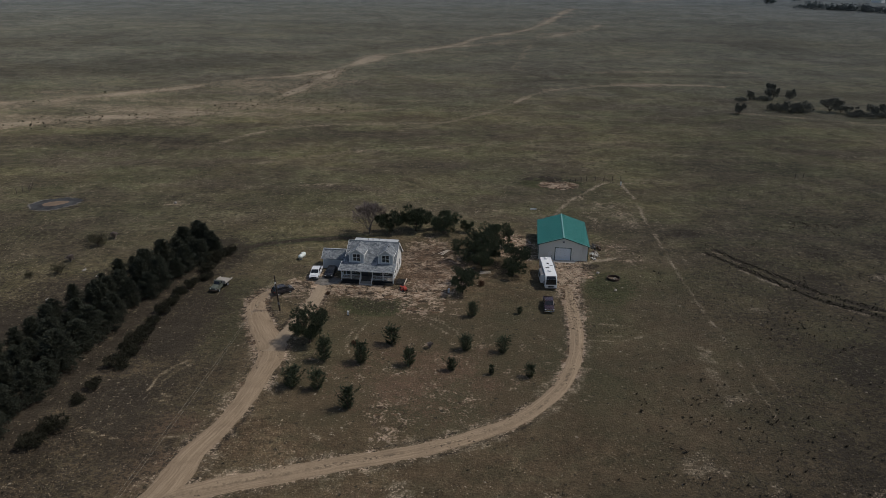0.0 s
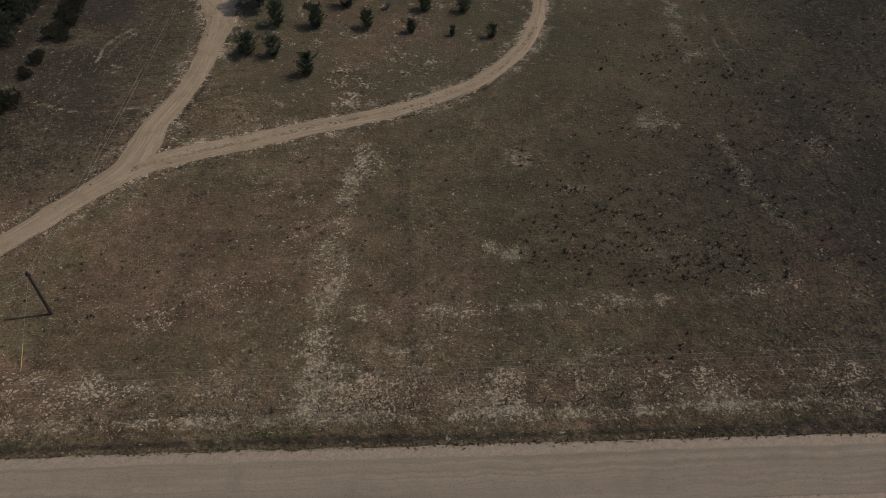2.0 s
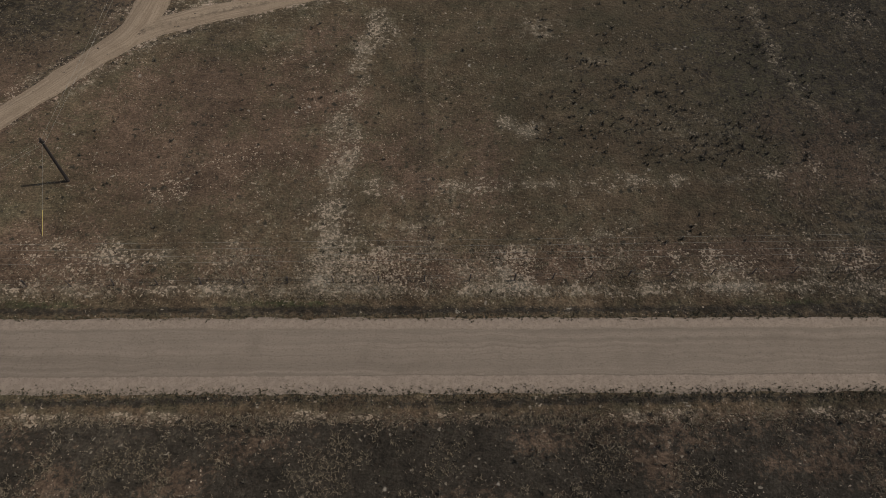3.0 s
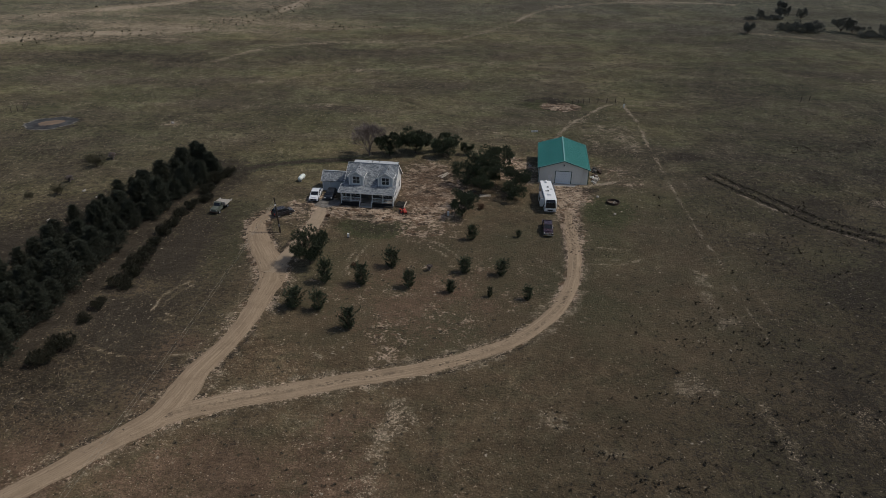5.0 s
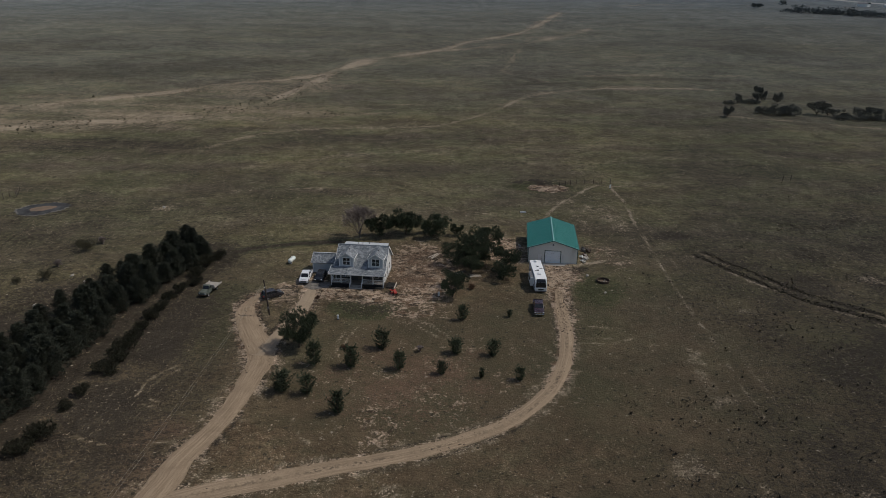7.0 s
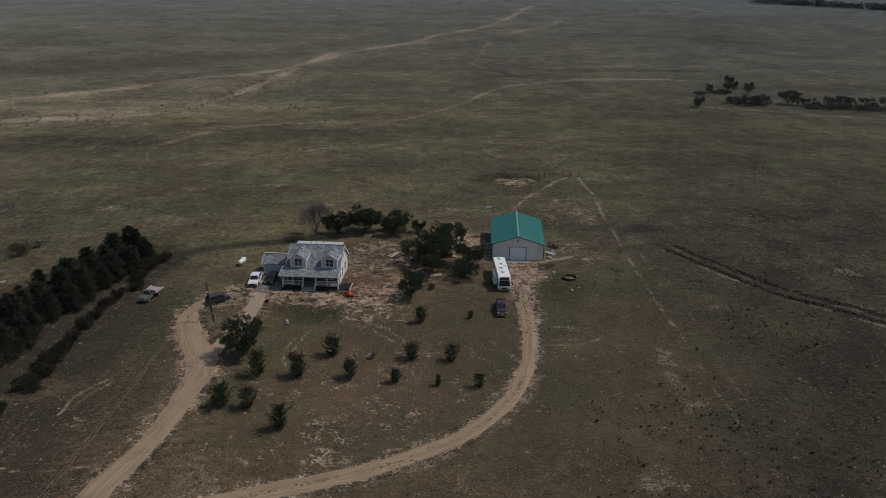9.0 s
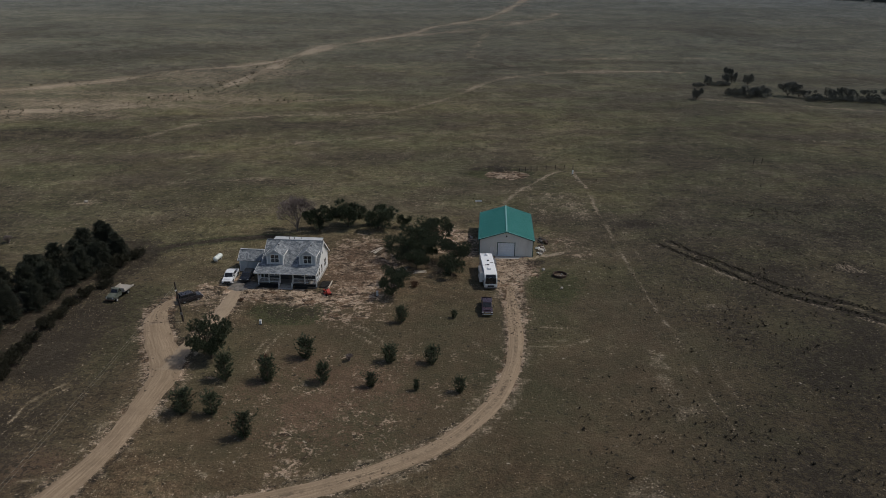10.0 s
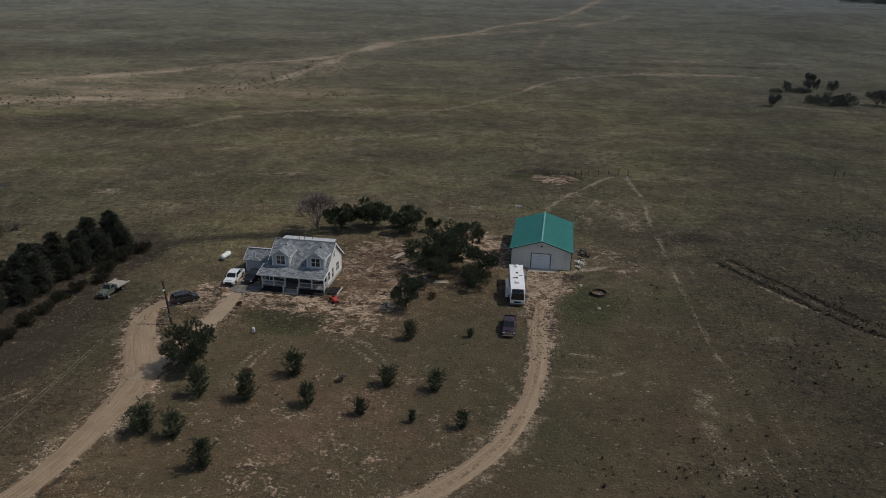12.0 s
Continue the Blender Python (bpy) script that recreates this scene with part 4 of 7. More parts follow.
def ribbon(name, line, material, label, category, over=0.30, crown=0.07, sink=0.07, across=9, step=0.8, fade=None):
    """A road or track draped on the ground, its edges running out under the soil."""
    pts = spline(line, step)
    verts, faces, lane = [], [], []
    run = 0.0
    for i, (x, y, w) in enumerate(pts):
        a, b = pts[max(i - 1, 0)], pts[min(i + 1, len(pts) - 1)]
        tx, ty = b[0] - a[0], b[1] - a[1]
        ln = math.hypot(tx, ty)
        tx, ty = tx / ln, ty / ln
        if i:
            run += math.hypot(x - pts[i - 1][0], y - pts[i - 1][1])
        low = 0.0 if fade is None else 0.105 * min(1.0, max(0.0, (y - fade[0]) / (fade[1] - fade[0])))
        for k in range(across):
            u = 2 * k / (across - 1) - 1
            hw = w / 2 + over + 0.22 * float(vnoise(run + 50 * u, u * 9, 2.2, 31))
            px, py = x - ty * u * hw, y + tx * u * hw
            rut = -0.025 * math.exp(-((abs(u) - 0.45) / 0.14) ** 2)
            z = float(ground_z(px, py)) + crown - (crown + sink) * abs(u) ** 2.5 + rut - low
            verts.append((px, py, z))
            lane.append((0.5 + 0.5 * u, run * 0.01, abs(u), 1))
    for i in range(len(pts) - 1):
        for k in range(across - 1):
            j = i * across + k
            faces.append((j, j + across, j + across + 1, j + 1))
    ob = raw(name, verts, faces, material)
    at = ob.data.color_attributes.new("lane", "FLOAT_COLOR", "POINT")
    at.data.foreach_set("color", np.array(lane).ravel())
    ob.data.polygons.foreach_set("use_smooth", np.ones(len(faces), bool))
    if ob.data.polygons[0].normal.z < 0:
        ob.data.flip_normals()
    return tagged(ob, label, category, kind="structure")


ribbon("driveway_loop", LOOP, M_DRIVE, "tan dirt driveway curving round to the steel building", "driveway", 0.25, fade=(128, 146))
ribbon("driveway", MAIN_DRIVE, M_MAIN, "rutted tan dirt driveway from the road", "driveway", 0.3, crown=0.09, fade=(124, 142))
ribbon("driveway_spur", SPUR, M_LANE, "smooth packed dirt lane to the garage", "driveway", 0.2, crown=0.11, fade=(128, 142))
ribbon("far_road", FAR_ROAD, M_FARROAD, "thin pale distant road across the plain", "road", 0.3, crown=1.2, sink=0.2, step=15)
ribbon("road", [(x, 28.2 - 0.013 * x, 7.2) for x in range(-320, 321, 40)], M_ROAD, "wide graded gravel county road", "road", 0.55, crown=0.22, sink=0.06, across=15, step=1.2)


def on_ground(x, y, turn=0.0):
    return pose(x, y, float(ground_z(x, y)), 0, 0, turn)


# ---- house ----
def window(parent, m, w, h, mullions=(1, 1), frame_w=0.09, name="window"):
    """A framed window in an opening of w by h, centred at the pose m, facing its -y."""
    fr = bmesh.new()
    for x0, x1, z0, z1 in ((-w / 2 - frame_w, w / 2 + frame_w, h / 2, h / 2 + frame_w), (-w / 2 - frame_w, w / 2 + frame_w, -h / 2 - frame_w, -h / 2), (-w / 2 - frame_w, -w / 2, -h / 2, h / 2), (w / 2, w / 2 + frame_w, -h / 2, h / 2)):
        box(fr, x0, x1, -0.05, 0.08, z0, z1)
    for i in range(1, mullions[0] + 1):
        x = -w / 2 + w * i / (mullions[0] + 1)
        box(fr, x - 0.035, x + 0.035, -0.03, 0.05, -h / 2, h / 2)
    for i in range(1, mullions[1] + 1):
        z = -h / 2 + h * i / (mullions[1] + 1)
        box(fr, -w / 2, w / 2, -0.028, 0.048, z - 0.03, z + 0.03)
    f = part(name, fr, M_WHITE, parent, "white window frame")
    f.matrix_local = m
    part("pane", boxed(-w / 2, w / 2, 0.0, 0.02, -h / 2, h / 2), M_GLASS, f, "dark window glass")
    return f


HL, HR, H0, HF, HB = -4.82, 5.68, 0.55, 2.5, 11.2
PL, PR, PY = -5.45, 5.80, 0.55
EAVE_Z, EAVE_Y, BREAK_Z, RIDGE_Y, RIDGE_Z = 3.15, -0.83, 3.78, 7.1, 6.9


def roof_z(y):
    """Height of the roof: a low porch slope, the main slope, and a steep rear slope."""
    if y < HF:
        return EAVE_Z + (BREAK_Z - EAVE_Z) * (y - EAVE_Y) / (HF - EAVE_Y)
    if y < RIDGE_Y:
        return BREAK_Z + (RIDGE_Z - BREAK_Z) * (y - HF) / (RIDGE_Y - HF)
    return RIDGE_Z - 0.786 * (y - RIDGE_Y)


def roof_y(z):
    return HF + (z - BREAK_Z) * (RIDGE_Y - HF) / (RIDGE_Z - BREAK_Z)


# low-angle glare on the rear slopes, put into a pale base colour
M_PALEROOF = surf("glare_pale_roofing", (0.42, 0.44, 0.45), (0.56, 0.57, 0.57), 1.2, 0.7, bump=0.3)


# siding darkened: shade under the porch put into its base colour
M_PORCHWALL = surf("shaded_porch_siding", (0.050, 0.052, 0.054), (0.085, 0.088, 0.090), 0.8, 0.75, stretch=(0.3, 0.3, 7), bump=0.3)


def build_house():
    h = thing("house", on_ground(-15.85, 139.69, -6.2), "pale grey farmhouse with covered porch, dormers and grey shingle roof", "house")
    wide = HR - HL
    wall_h = roof_z(HF) - 0.25 - H0
    side_w = HB - HF
    fronts = ((1.2, 2.9, 0.7, 2.1), (4.75, 5.7, 0.02, 2.05), (7.4, 9.2, 0.7, 2.1))
    part("wall", wall_panel(bmesh.new(), wide, wall_h, 0.18, list(fronts), pose(HL, HF, H0)), M_PORCHWALL, h, "lap siding darkened for the porch shade")
    part("wall", wall_panel(bmesh.new(), wide, wall_h, 0.18, [], pose(HL, HB - 0.18, H0)), M_SIDING, h)
    sides = ((0.5, 1.5, 0.6, 2.1), (2.6, 3.5, 0.3, 2.1), (5.2, 6.7, 0.6, 2.1))
    for sx, ops in ((1, list(sides)), (-1, [])):
        bm = bmesh.new()
        x0 = HR - 0.18 if sx > 0 else HL
        wall_panel(bm, side_w - 0.36, wall_h, 0.18, ops, pose(x0 + 0.18, HF + 0.18, H0, 0, 0, 90))
        zb = H0 + wall_h
        prism(bm, [(HF, zb), (HB, zb), (HB, roof_z(HB) - 0.2), (RIDGE_Y, RIDGE_Z - 0.2), (HF, roof_z(HF) - 0.2)], x0, x0 + 0.18)
        part("gable_wall", bm, M_SUNSIDING, h, "gable lap siding, paled for sunlight")
    for y0, y1, z0, z1 in sides:
        window(h, pose(HR - 0.02, HF + 0.18 + (y0 + y1) / 2, H0 + (z0 + z1) / 2, 0, 0, 90), y1 - y0, z1 - z0, (1 if y1 - y0 > 1.2 else 0, 1), 0.12)
    window(h, pose(HR + 0.02, RIDGE_Y - 0.3, 4.9, 0, 0, 90), 0.75, 1.15, (0, 1))
    for x0, x1, z0, z1 in (fronts[0], fronts[2]):
        window(h, pose(HL + (x0 + x1) / 2, HF + 0.02, H0 + (z0 + z1) / 2), x1 - x0, z1 - z0, (1, 1), 0.06)
    door = part("door", boxed(HL + 4.77, HL + 5.68, HF + 0.03, HF + 0.09, H0 + 0.02, H0 + 2.03), M_GREYWOOD, h, "dark front door")
    part("door_handle", boxed(HL + 5.55, HL + 5.59, HF - 0.03, HF + 0.03, H0 + 0.95, H0 + 1.05), M_CHROME, door)
    part("foundation", boxed(HL + 0.03, HR - 0.03, HF + 0.03, HB - 0.03, -0.1, H0), M_CONCRETE, h)
    # main roof
    rl, rr = HL - 0.3, HR + 0.3
    pl, pr = PL - 0.22, PR + 0.38
    part("roof", slab(bmesh.new(), [(rl, HF, BREAK_Z), (rr, HF, BREAK_Z), (rr, RIDGE_Y, RIDGE_Z), (rl, RIDGE_Y, RIDGE_Z)], 0.16), M_SHINGLE, h, "weathered grey shingles")
    part("porch_roof", slab(bmesh.new(), [(pl, EAVE_Y, EAVE_Z), (pr, EAVE_Y, EAVE_Z), (pr, HF - 0.003, BREAK_Z), (pl, HF - 0.003, BREAK_Z)], 0.16), M_SHINGLE, h, "weathered grey shingles")
    yb = HB + 0.43
    part("roof", slab(bmesh.new(), [(rl, RIDGE_Y, RIDGE_Z), (rr, RIDGE_Y, RIDGE_Z), (rr, yb, roof_z(yb)), (rl, yb, roof_z(yb))], 0.16), M_SHINGLE, h)
    # low rear dormer roof
    zr = RIDGE_Z + 0.03
    part("rear_dormer_roof", slab(bmesh.new(), [(rl + 1.2, RIDGE_Y - 0.1, zr), (rr - 0.4, RIDGE_Y - 0.1, zr), (rr - 0.4, RIDGE_Y + 1.7, zr + 0.02), (rl + 1.2, RIDGE_Y + 1.7, zr + 0.02)], 0.14), M_PALEROOF, h, "low-slope roofing, pale with painted glare")
    bm = prism(bmesh.new(), [(RIDGE_Y + 0.4, RIDGE_Z - 0.45), (RIDGE_Y + 1.45, roof_z(RIDGE_Y + 1.45) - 0.1), (RIDGE_Y + 1.45, zr - 0.14), (RIDGE_Y + 0.4, zr - 0.14)], rl + 1.4, rr - 0.6)
    part("rear_dormer_wall", bm, M_SIDING, h)
    # white rake boards and fascia
    for xa, xp, sx in ((rl, pl, -1), (rr, pr, 1)):
        bm = bmesh.new()
        for x0, ya, yb2 in ((xp, EAVE_Y, HF), (xa, HF, RIDGE_Y), (xa, RIDGE_Y, yb)):
            x1 = x0 + sx * 0.05
            prism(bm, [(ya, roof_z(ya) + 0.02), (yb2, roof_z(yb2) + 0.02), (yb2, roof_z(yb2) - 0.28), (ya, roof_z(ya) - 0.28)], min(x0, x1), max(x0, x1))
        part("rake_board", bm, M_WHITE, h, "white rake board")
    part("fascia", boxed(pl, pr, EAVE_Y - 0.06, EAVE_Y - 0.003, EAVE_Z - 0.22, EAVE_Z - 0.02), M_WHITE, h, "white eave fascia")
    part("ridge_cap", boxed(rl, rr, RIDGE_Y - 0.12, RIDGE_Y + 0.12, RIDGE_Z + 0.04, RIDGE_Z + 0.08), M_SHINGLE, h)
    for x, y in ((-0.9, RIDGE_Y + 0.5), (0.1, RIDGE_Y + 0.5), (1.5, RIDGE_Y + 0.8)):
        part("roof_vent", tube(bmesh.new(), (x, y, RIDGE_Z - 0.1), (x, y, RIDGE_Z + 0.42), 0.07), M_RVGREY, h, "grey vent pipe")
    # dormers
    for cx in (-2.39, 3.88):
        w, yf, ze, za = 1.49, 2.15, 5.757, 6.8
        zb = roof_z(yf) - 0.1
        bm = bmesh.new()
        wall_panel(bm, 2 * w, ze - zb, 0.14, [(w - 0.74, w + 0.74, 0.5, ze - zb - 0.14)], pose(cx - w, yf, zb))
        vs = [bm.verts.new(q) for q in ((cx - w, yf, ze), (cx + w, yf, ze), (cx, yf, za), (cx - w, yf + 0.14, ze), (cx + w, yf + 0.14, ze), (cx, yf + 0.14, za))]
        for q in ((0, 1, 2), (5, 4, 3), (0, 3, 4, 1), (1, 4, 5, 2), (2, 5, 3, 0)):
            bm.faces.new([vs[i] for i in q])
        yj = roof_y(ze)
        for sx in (-1, 1):
            prism(bm, [(yf + 0.14, zb), (yj, ze), (yf + 0.14, ze)], cx + sx * w - (0.14 if sx > 0 else 0), cx + sx * w + (0 if sx > 0 else 0.14))
        dm = part("dormer", bm, M_SIDING, h, "gabled dormer in grey siding")
        zw0, zw1 = zb + 0.5, ze - 0.14
        window(dm, pose(cx, yf - 0.02, (zw0 + zw1) / 2), 1.48, zw1 - zw0, (1, 1), 0.17)
        k = (za - ze) / w
        eo, zo = w + 0.28, ze - 0.28 * k
        yr, ye = roof_y(za + 0.1), roof_y(zo + 0.1)
        for sx in (-1, 1):
            part("dormer_roof", slab(bmesh.new(), [(cx, yf - 0.35, za + 0.1), (cx + sx * eo, yf - 0.35, zo + 0.1), (cx + sx * eo, ye + 0.1, zo + 0.1), (cx, yr + 0.02, za + 0.1)], 0.12), M_SHINGLE, dm)
            bm = slab(bmesh.new(), [(cx, yf - 0.36, za + 0.12), (cx + sx * (eo + 0.03), yf - 0.36, zo + 0.1), (cx + sx * (eo + 0.03), yf - 0.41, zo + 0.1), (cx, yf - 0.41, za + 0.12)], 0.22)
            part("rake_board", bm, M_WHITE, dm, "white rake board")
            part("gutter", boxed(cx + sx * (eo + 0.015) - 0.04, cx + sx * (eo + 0.015) + 0.04, yf - 0.35, ye, zo - 0.08, zo + 0.08), M_WHITE, dm)
            part("corner_board", boxed(cx + sx * w - 0.11, cx + sx * w + 0.11, yf - 0.03, yf + 0.1, zb + 0.05, ze), M_WHITE, dm)
        part("roof_vent", boxed(cx + 0.1, cx + 0.38, yf + 2.2, yf + 2.5, za - 0.05, za + 0.14, bevel=0.03), M_BLACK, dm, "black roof vent")
    for x in (HL, HR):
        part("corner_board", boxed(x - 0.1, x + 0.1, HF - 0.03, HF + 0.12, H0, roof_z(HF) - 0.3), M_WHITE, h)
    # porch
    n_boards = 14
    pitch = (HF - 0.01 - PY) / n_boards
    board = part("deck_board", boxed(PL, PR, PY, PY + 0.125, H0 - 0.08, H0 - 0.03), M_DECK, h)
    for i in range(1, n_boards):
        ob = new("deck_board", board.data)
        ob.parent = h
        ob.matrix_local = pose(0, i * pitch, 0)
    # black skirt: the shadow band below the deck put into its colour
    part("porch_skirt", boxed(PL + 0.05, PR - 0.05, PY + 0.08, HF - 0.02, -0.1, H0 - 0.09), M_BLACK, h, "porch skirting, black for the shade beneath")
    part("porch_beam", boxed(PL + 0.02, PR - 0.02, PY + 0.02, PY + 0.2, 2.92, 3.16), M_WHITE, h)
    posts = (PL + 0.08, -3.3, -1.2, 1.3, 3.55, PR - 0.08)
    for x in posts:
        bm = boxed(x - 0.10, x + 0.10, PY + 0.01, PY + 0.21, -0.1 if abs(x) > 5 else H0 - 0.03, 2.92)
        box(bm, x - 0.14, x + 0.14, PY - 0.03, PY + 0.25, 2.72, 2.91)
        part("porch_post", bm, M_WHITE, h)
    for xa, xb in zip(posts, posts[1:]):
        if xa < 0 < xb:
            continue
        bm = boxed(xa + 0.1, xb - 0.1, PY + 0.05, PY + 0.17, H0 + 0.90, H0 + 1.0)
        box(bm, xa + 0.1, xb - 0.1, PY + 0.07, PY + 0.15, H0 + 0.16, H0 + 0.26)
        for i in range(1, 13):
            x = xa + (xb - xa) * i / 13
            box(bm, x - 0.016, x + 0.016, PY + 0.094, PY + 0.126, H0 + 0.26, H0 + 0.90)
        part("porch_railing", bm, M_WHITE, h)
    for x in (PL + 0.08, PR - 0.08):
        bm = boxed(x - 0.05, x + 0.05, PY + 0.22, HF, H0 + 0.90, H0 + 1.0)
        box(bm, x - 0.03, x + 0.03, PY + 0.22, HF, H0 + 0.16, H0 + 0.24)
        for i in range(1, 11):
            y = PY + 0.2 + (HF - PY - 0.2) * i / 11
            box(bm, x - 0.02, x + 0.02, y - 0.022, y + 0.022, H0 + 0.24, H0 + 0.90)
        part("porch_railing", bm, M_WHITE, h)
    for i in range(3):
        part("porch_step", boxed(-1.12, 1.22, PY - 0.3 * (i + 1), PY - 0.3 * i - 0.004, -0.1, H0 - 0.04 - 0.155 * (i + 1), bevel=0.015), M_FLATBED, h, "worn grey wooden step")
    for x in (-1.2, 1.3):
        bm = bmesh.new()
        prism(bm, [(PY, H0 + 1.0), (PY - 0.95, 1.05), (PY - 0.95, 0.95), (PY, H0 + 0.9)], x - 0.05, x + 0.05)
        box(bm, x - 0.07, x + 0.07, PY - 1.04, PY - 0.9, -0.1, 1.1)
        for i in range(1, 5):
            y = -0.19 * i
            box(bm, x - 0.02, x + 0.02, PY + y - 0.02, PY + y + 0.02, H0 - 0.1 + y * 0.55, H0 + 0.93 + y * 0.52)
        part("stair_railing", bm, M_WHITE, h)
    part("front_walk", boxed(-1.3, 1.5, PY - 1.6, PY - 0.93, -0.1, 0.06, bevel=0.02), M_CONCRETE, h, "small pale concrete landing")
    # garage wing
    gx0, gx1, gf, gb, ge = -11.1, HL - 0.002, 7.02, 10.86, 2.52
    gr, gm = 3.84, 8.94
    bm = wall_panel(bmesh.new(), gx1 - gx0, ge, 0.16, [(1.5, 4.9, 0.02, 2.2)], pose(gx0, gf, 0))
    wall_panel(bm, gx1 - gx0, ge, 0.16, [], pose(gx0, gb - 0.16, 0))
    prism(bm, [(gf + 0.16, -0.05), (gb - 0.16, -0.05), (gb - 0.16, ge), (gm, gr - 0.15), (gf + 0.16, ge)], gx0, gx0 + 0.16)
    part("garage_wall", bm, M_SIDING, h, "grey garage wall")
    part("corner_board", boxed(gx0 - 0.04, gx0 + 0.14, gf - 0.04, gf - 0.003, 0, ge - 0.1), M_WHITE, h)
    bm = bmesh.new()
    for i in range(4):
        box(bm, gx0 + 1.52, gx0 + 4.88, gf + 0.06, gf + 0.1, 0.03 + i * 0.542, 0.555 + i * 0.542, bevel=0.012)
    part("garage_door", bm, M_SIDING, h, "closed sectional garage door")
    k = (gr - ge) / (gm - gf)
    for a, b in ((gf - 0.35, gm), (gb + 0.35, gm)):
        za = gr - abs(gm - a) * k
        part("garage_roof", slab(bmesh.new(), [(gx0 - 0.3, a, za + 0.1), (gx1, a, za + 0.1), (gx1, gm, gr + 0.1), (gx0 - 0.3, gm, gr + 0.1)], 0.14), M_SHINGLE if a < gm else M_PALEROOF, h)
    part("ridge_cap", boxed(gx0 - 0.3, gx1, gm - 0.16, gm + 0.2, gr + 0.12, gr + 0.17), M_PALEROOF, h, "ridge flashing, pale with painted glare")
    bm = bmesh.new()
    for a in (gf - 0.35, gb + 0.35):
        za = gr - abs(gm - a) * k
        prism(bm, [(a, za + 0.12), (gm, gr + 0.12), (gm, gr - 0.12), (a, za - 0.12)], gx0 - 0.35, gx0 - 0.3)
    part("rake_board", bm, M_WHITE, h, "white rake board")
    return h


build_house()


# ---- steel building ----
def build_shed():
    s = thing("steel_building", on_ground(27.92, 155.0, -6.4), "light grey steel workshop with teal metal roof", "workshop")
    W, L, E, R = 5.6, 17.6, 3.68, 5.45
    bm = wall_panel(bmesh.new(), 2 * W, E, 0.15, [(3.80, 7.40, 0.02, 2.95), (2.2, 3.1, 0.02, 2.05)], pose(-W, 0, 0))
    prism_pts = [(-W, E), (W, E), (0, R - 0.08)]
    vs = [bm.verts.new((x, y, z)) for y in (0, 0.15) for x, z in prism_pts]
    for q in ((0, 1, 2), (5, 4, 3), (0, 3, 4, 1), (1, 4, 5, 2), (2, 5, 3, 0)):
        bm.faces.new([vs[i] for i in q])
    # standing ribs of the wall sheets
    for i in range(1, 28):
        x = -W + 0.4 * i
        for z0, z1 in ((2.95, E) if 3.80 < x + W < 7.40 else (2.05, E) if 2.2 < x + W < 3.1 else (0, E),):
            box(bm, x - 0.025, x + 0.025, -0.02, 0.0, z0, z1 + (R - E) * (1 - abs(x) / W) - 0.1)
    part("front_wall", bm, M_SHEDWALL, s)
    for x0 in (-W, W - 0.15):
        bm = boxed(x0, x0 + 0.15, 0.15, L, 0, E)
        for i in range(1, 44):
            xo = x0 - 0.02 if x0 < 0 else x0 + 0.15
            box(bm, xo, xo + 0.02, 0.4 * i - 0.025, 0.4 * i + 0.025, 0, E - 0.05)
        part("side_wall", bm, M_SHEDWALL, s)
    bm = boxed(-W, W, L, L + 0.15, 0, E)
    vs = [bm.verts.new((x, y, z)) for y in (L, L + 0.15) for x, z in prism_pts]
    for q in ((0, 1, 2), (5, 4, 3), (0, 3, 4, 1), (1, 4, 5, 2), (2, 5, 3, 0)):
        bm.faces.new([vs[i] for i in q])
    part("rear_wall", bm, M_SHEDWALL, s)
    k = (R - E) / W
    for sx in (-1, 1):
        bm = slab(bmesh.new(), [(0, -0.35, R + 0.1), (sx * (W + 0.3), -0.35, E + 0.1 - 0.3 * k), (sx * (W + 0.3), L + 0.5, E + 0.1 - 0.3 * k), (0, L + 0.5, R + 0.1)], 0.1)
        for i in range(0, 46):
            y = -0.3 + i * 0.405
            slab(bm, [(sx * 0.12, y, R + 0.125 - 0.12 * k), (sx * (W + 0.3), y, E + 0.125 - 0.3 * k), (sx * (W + 0.3), y + 0.05, E + 0.125 - 0.3 * k), (sx * 0.12, y + 0.05, R + 0.125 - 0.12 * k)], 0.02)
        part("roof", bm, M_SHEDROOF, s, "teal ribbed metal roof")
        bm = slab(bmesh.new(), [(0, -0.36, R + 0.13), (sx * (W + 0.33), -0.36, E + 0.13 - 0.33 * k), (sx * (W + 0.33), -0.41, E + 0.13 - 0.33 * k), (0, -0.41, R + 0.13)], 0.17)
        part("rake_trim", bm, M_SHEDTRIM, s)
        bm = slab(bmesh.new(), [(0, -0.42, R + 0.17), (sx * (W + 0.34), -0.42, E + 0.17 - 0.34 * k), (sx * (W + 0.34), -0.26, E + 0.17 - 0.34 * k), (0, -0.26, R + 0.17)], 0.03)
        part("rake_cap", bm, M_SHEDEDGE, s, "teal edge flashing with a painted highlight")
        part("corner_trim", boxed(sx * (W + 0.02) - 0.07, sx * (W + 0.02) + 0.07, -0.045, 0.1, 0, E), M_SHEDTRIM, s)
        part("gutter", boxed(sx * (W + 0.36) - 0.05, sx * (W + 0.36) + 0.05, -0.35, L + 0.5, E - 0.14, E - 0.02), M_SHEDTRIM, s)
    part("ridge_cap", prism(bmesh.new(), [(-0.38, R + 0.12), (L + 0.52, R + 0.12), (L + 0.52, R + 0.19), (-0.38, R + 0.19)], -0.14, 0.14), M_SHEDEDGE, s, "teal ridge flashing with a painted highlight")
    bm = bmesh.new()
    for i in range(5):
        box(bm, -W + 3.85, -W + 7.35, 0.05, 0.1, 0.03 + i * 0.58, 0.595 + i * 0.58, bevel=0.015)
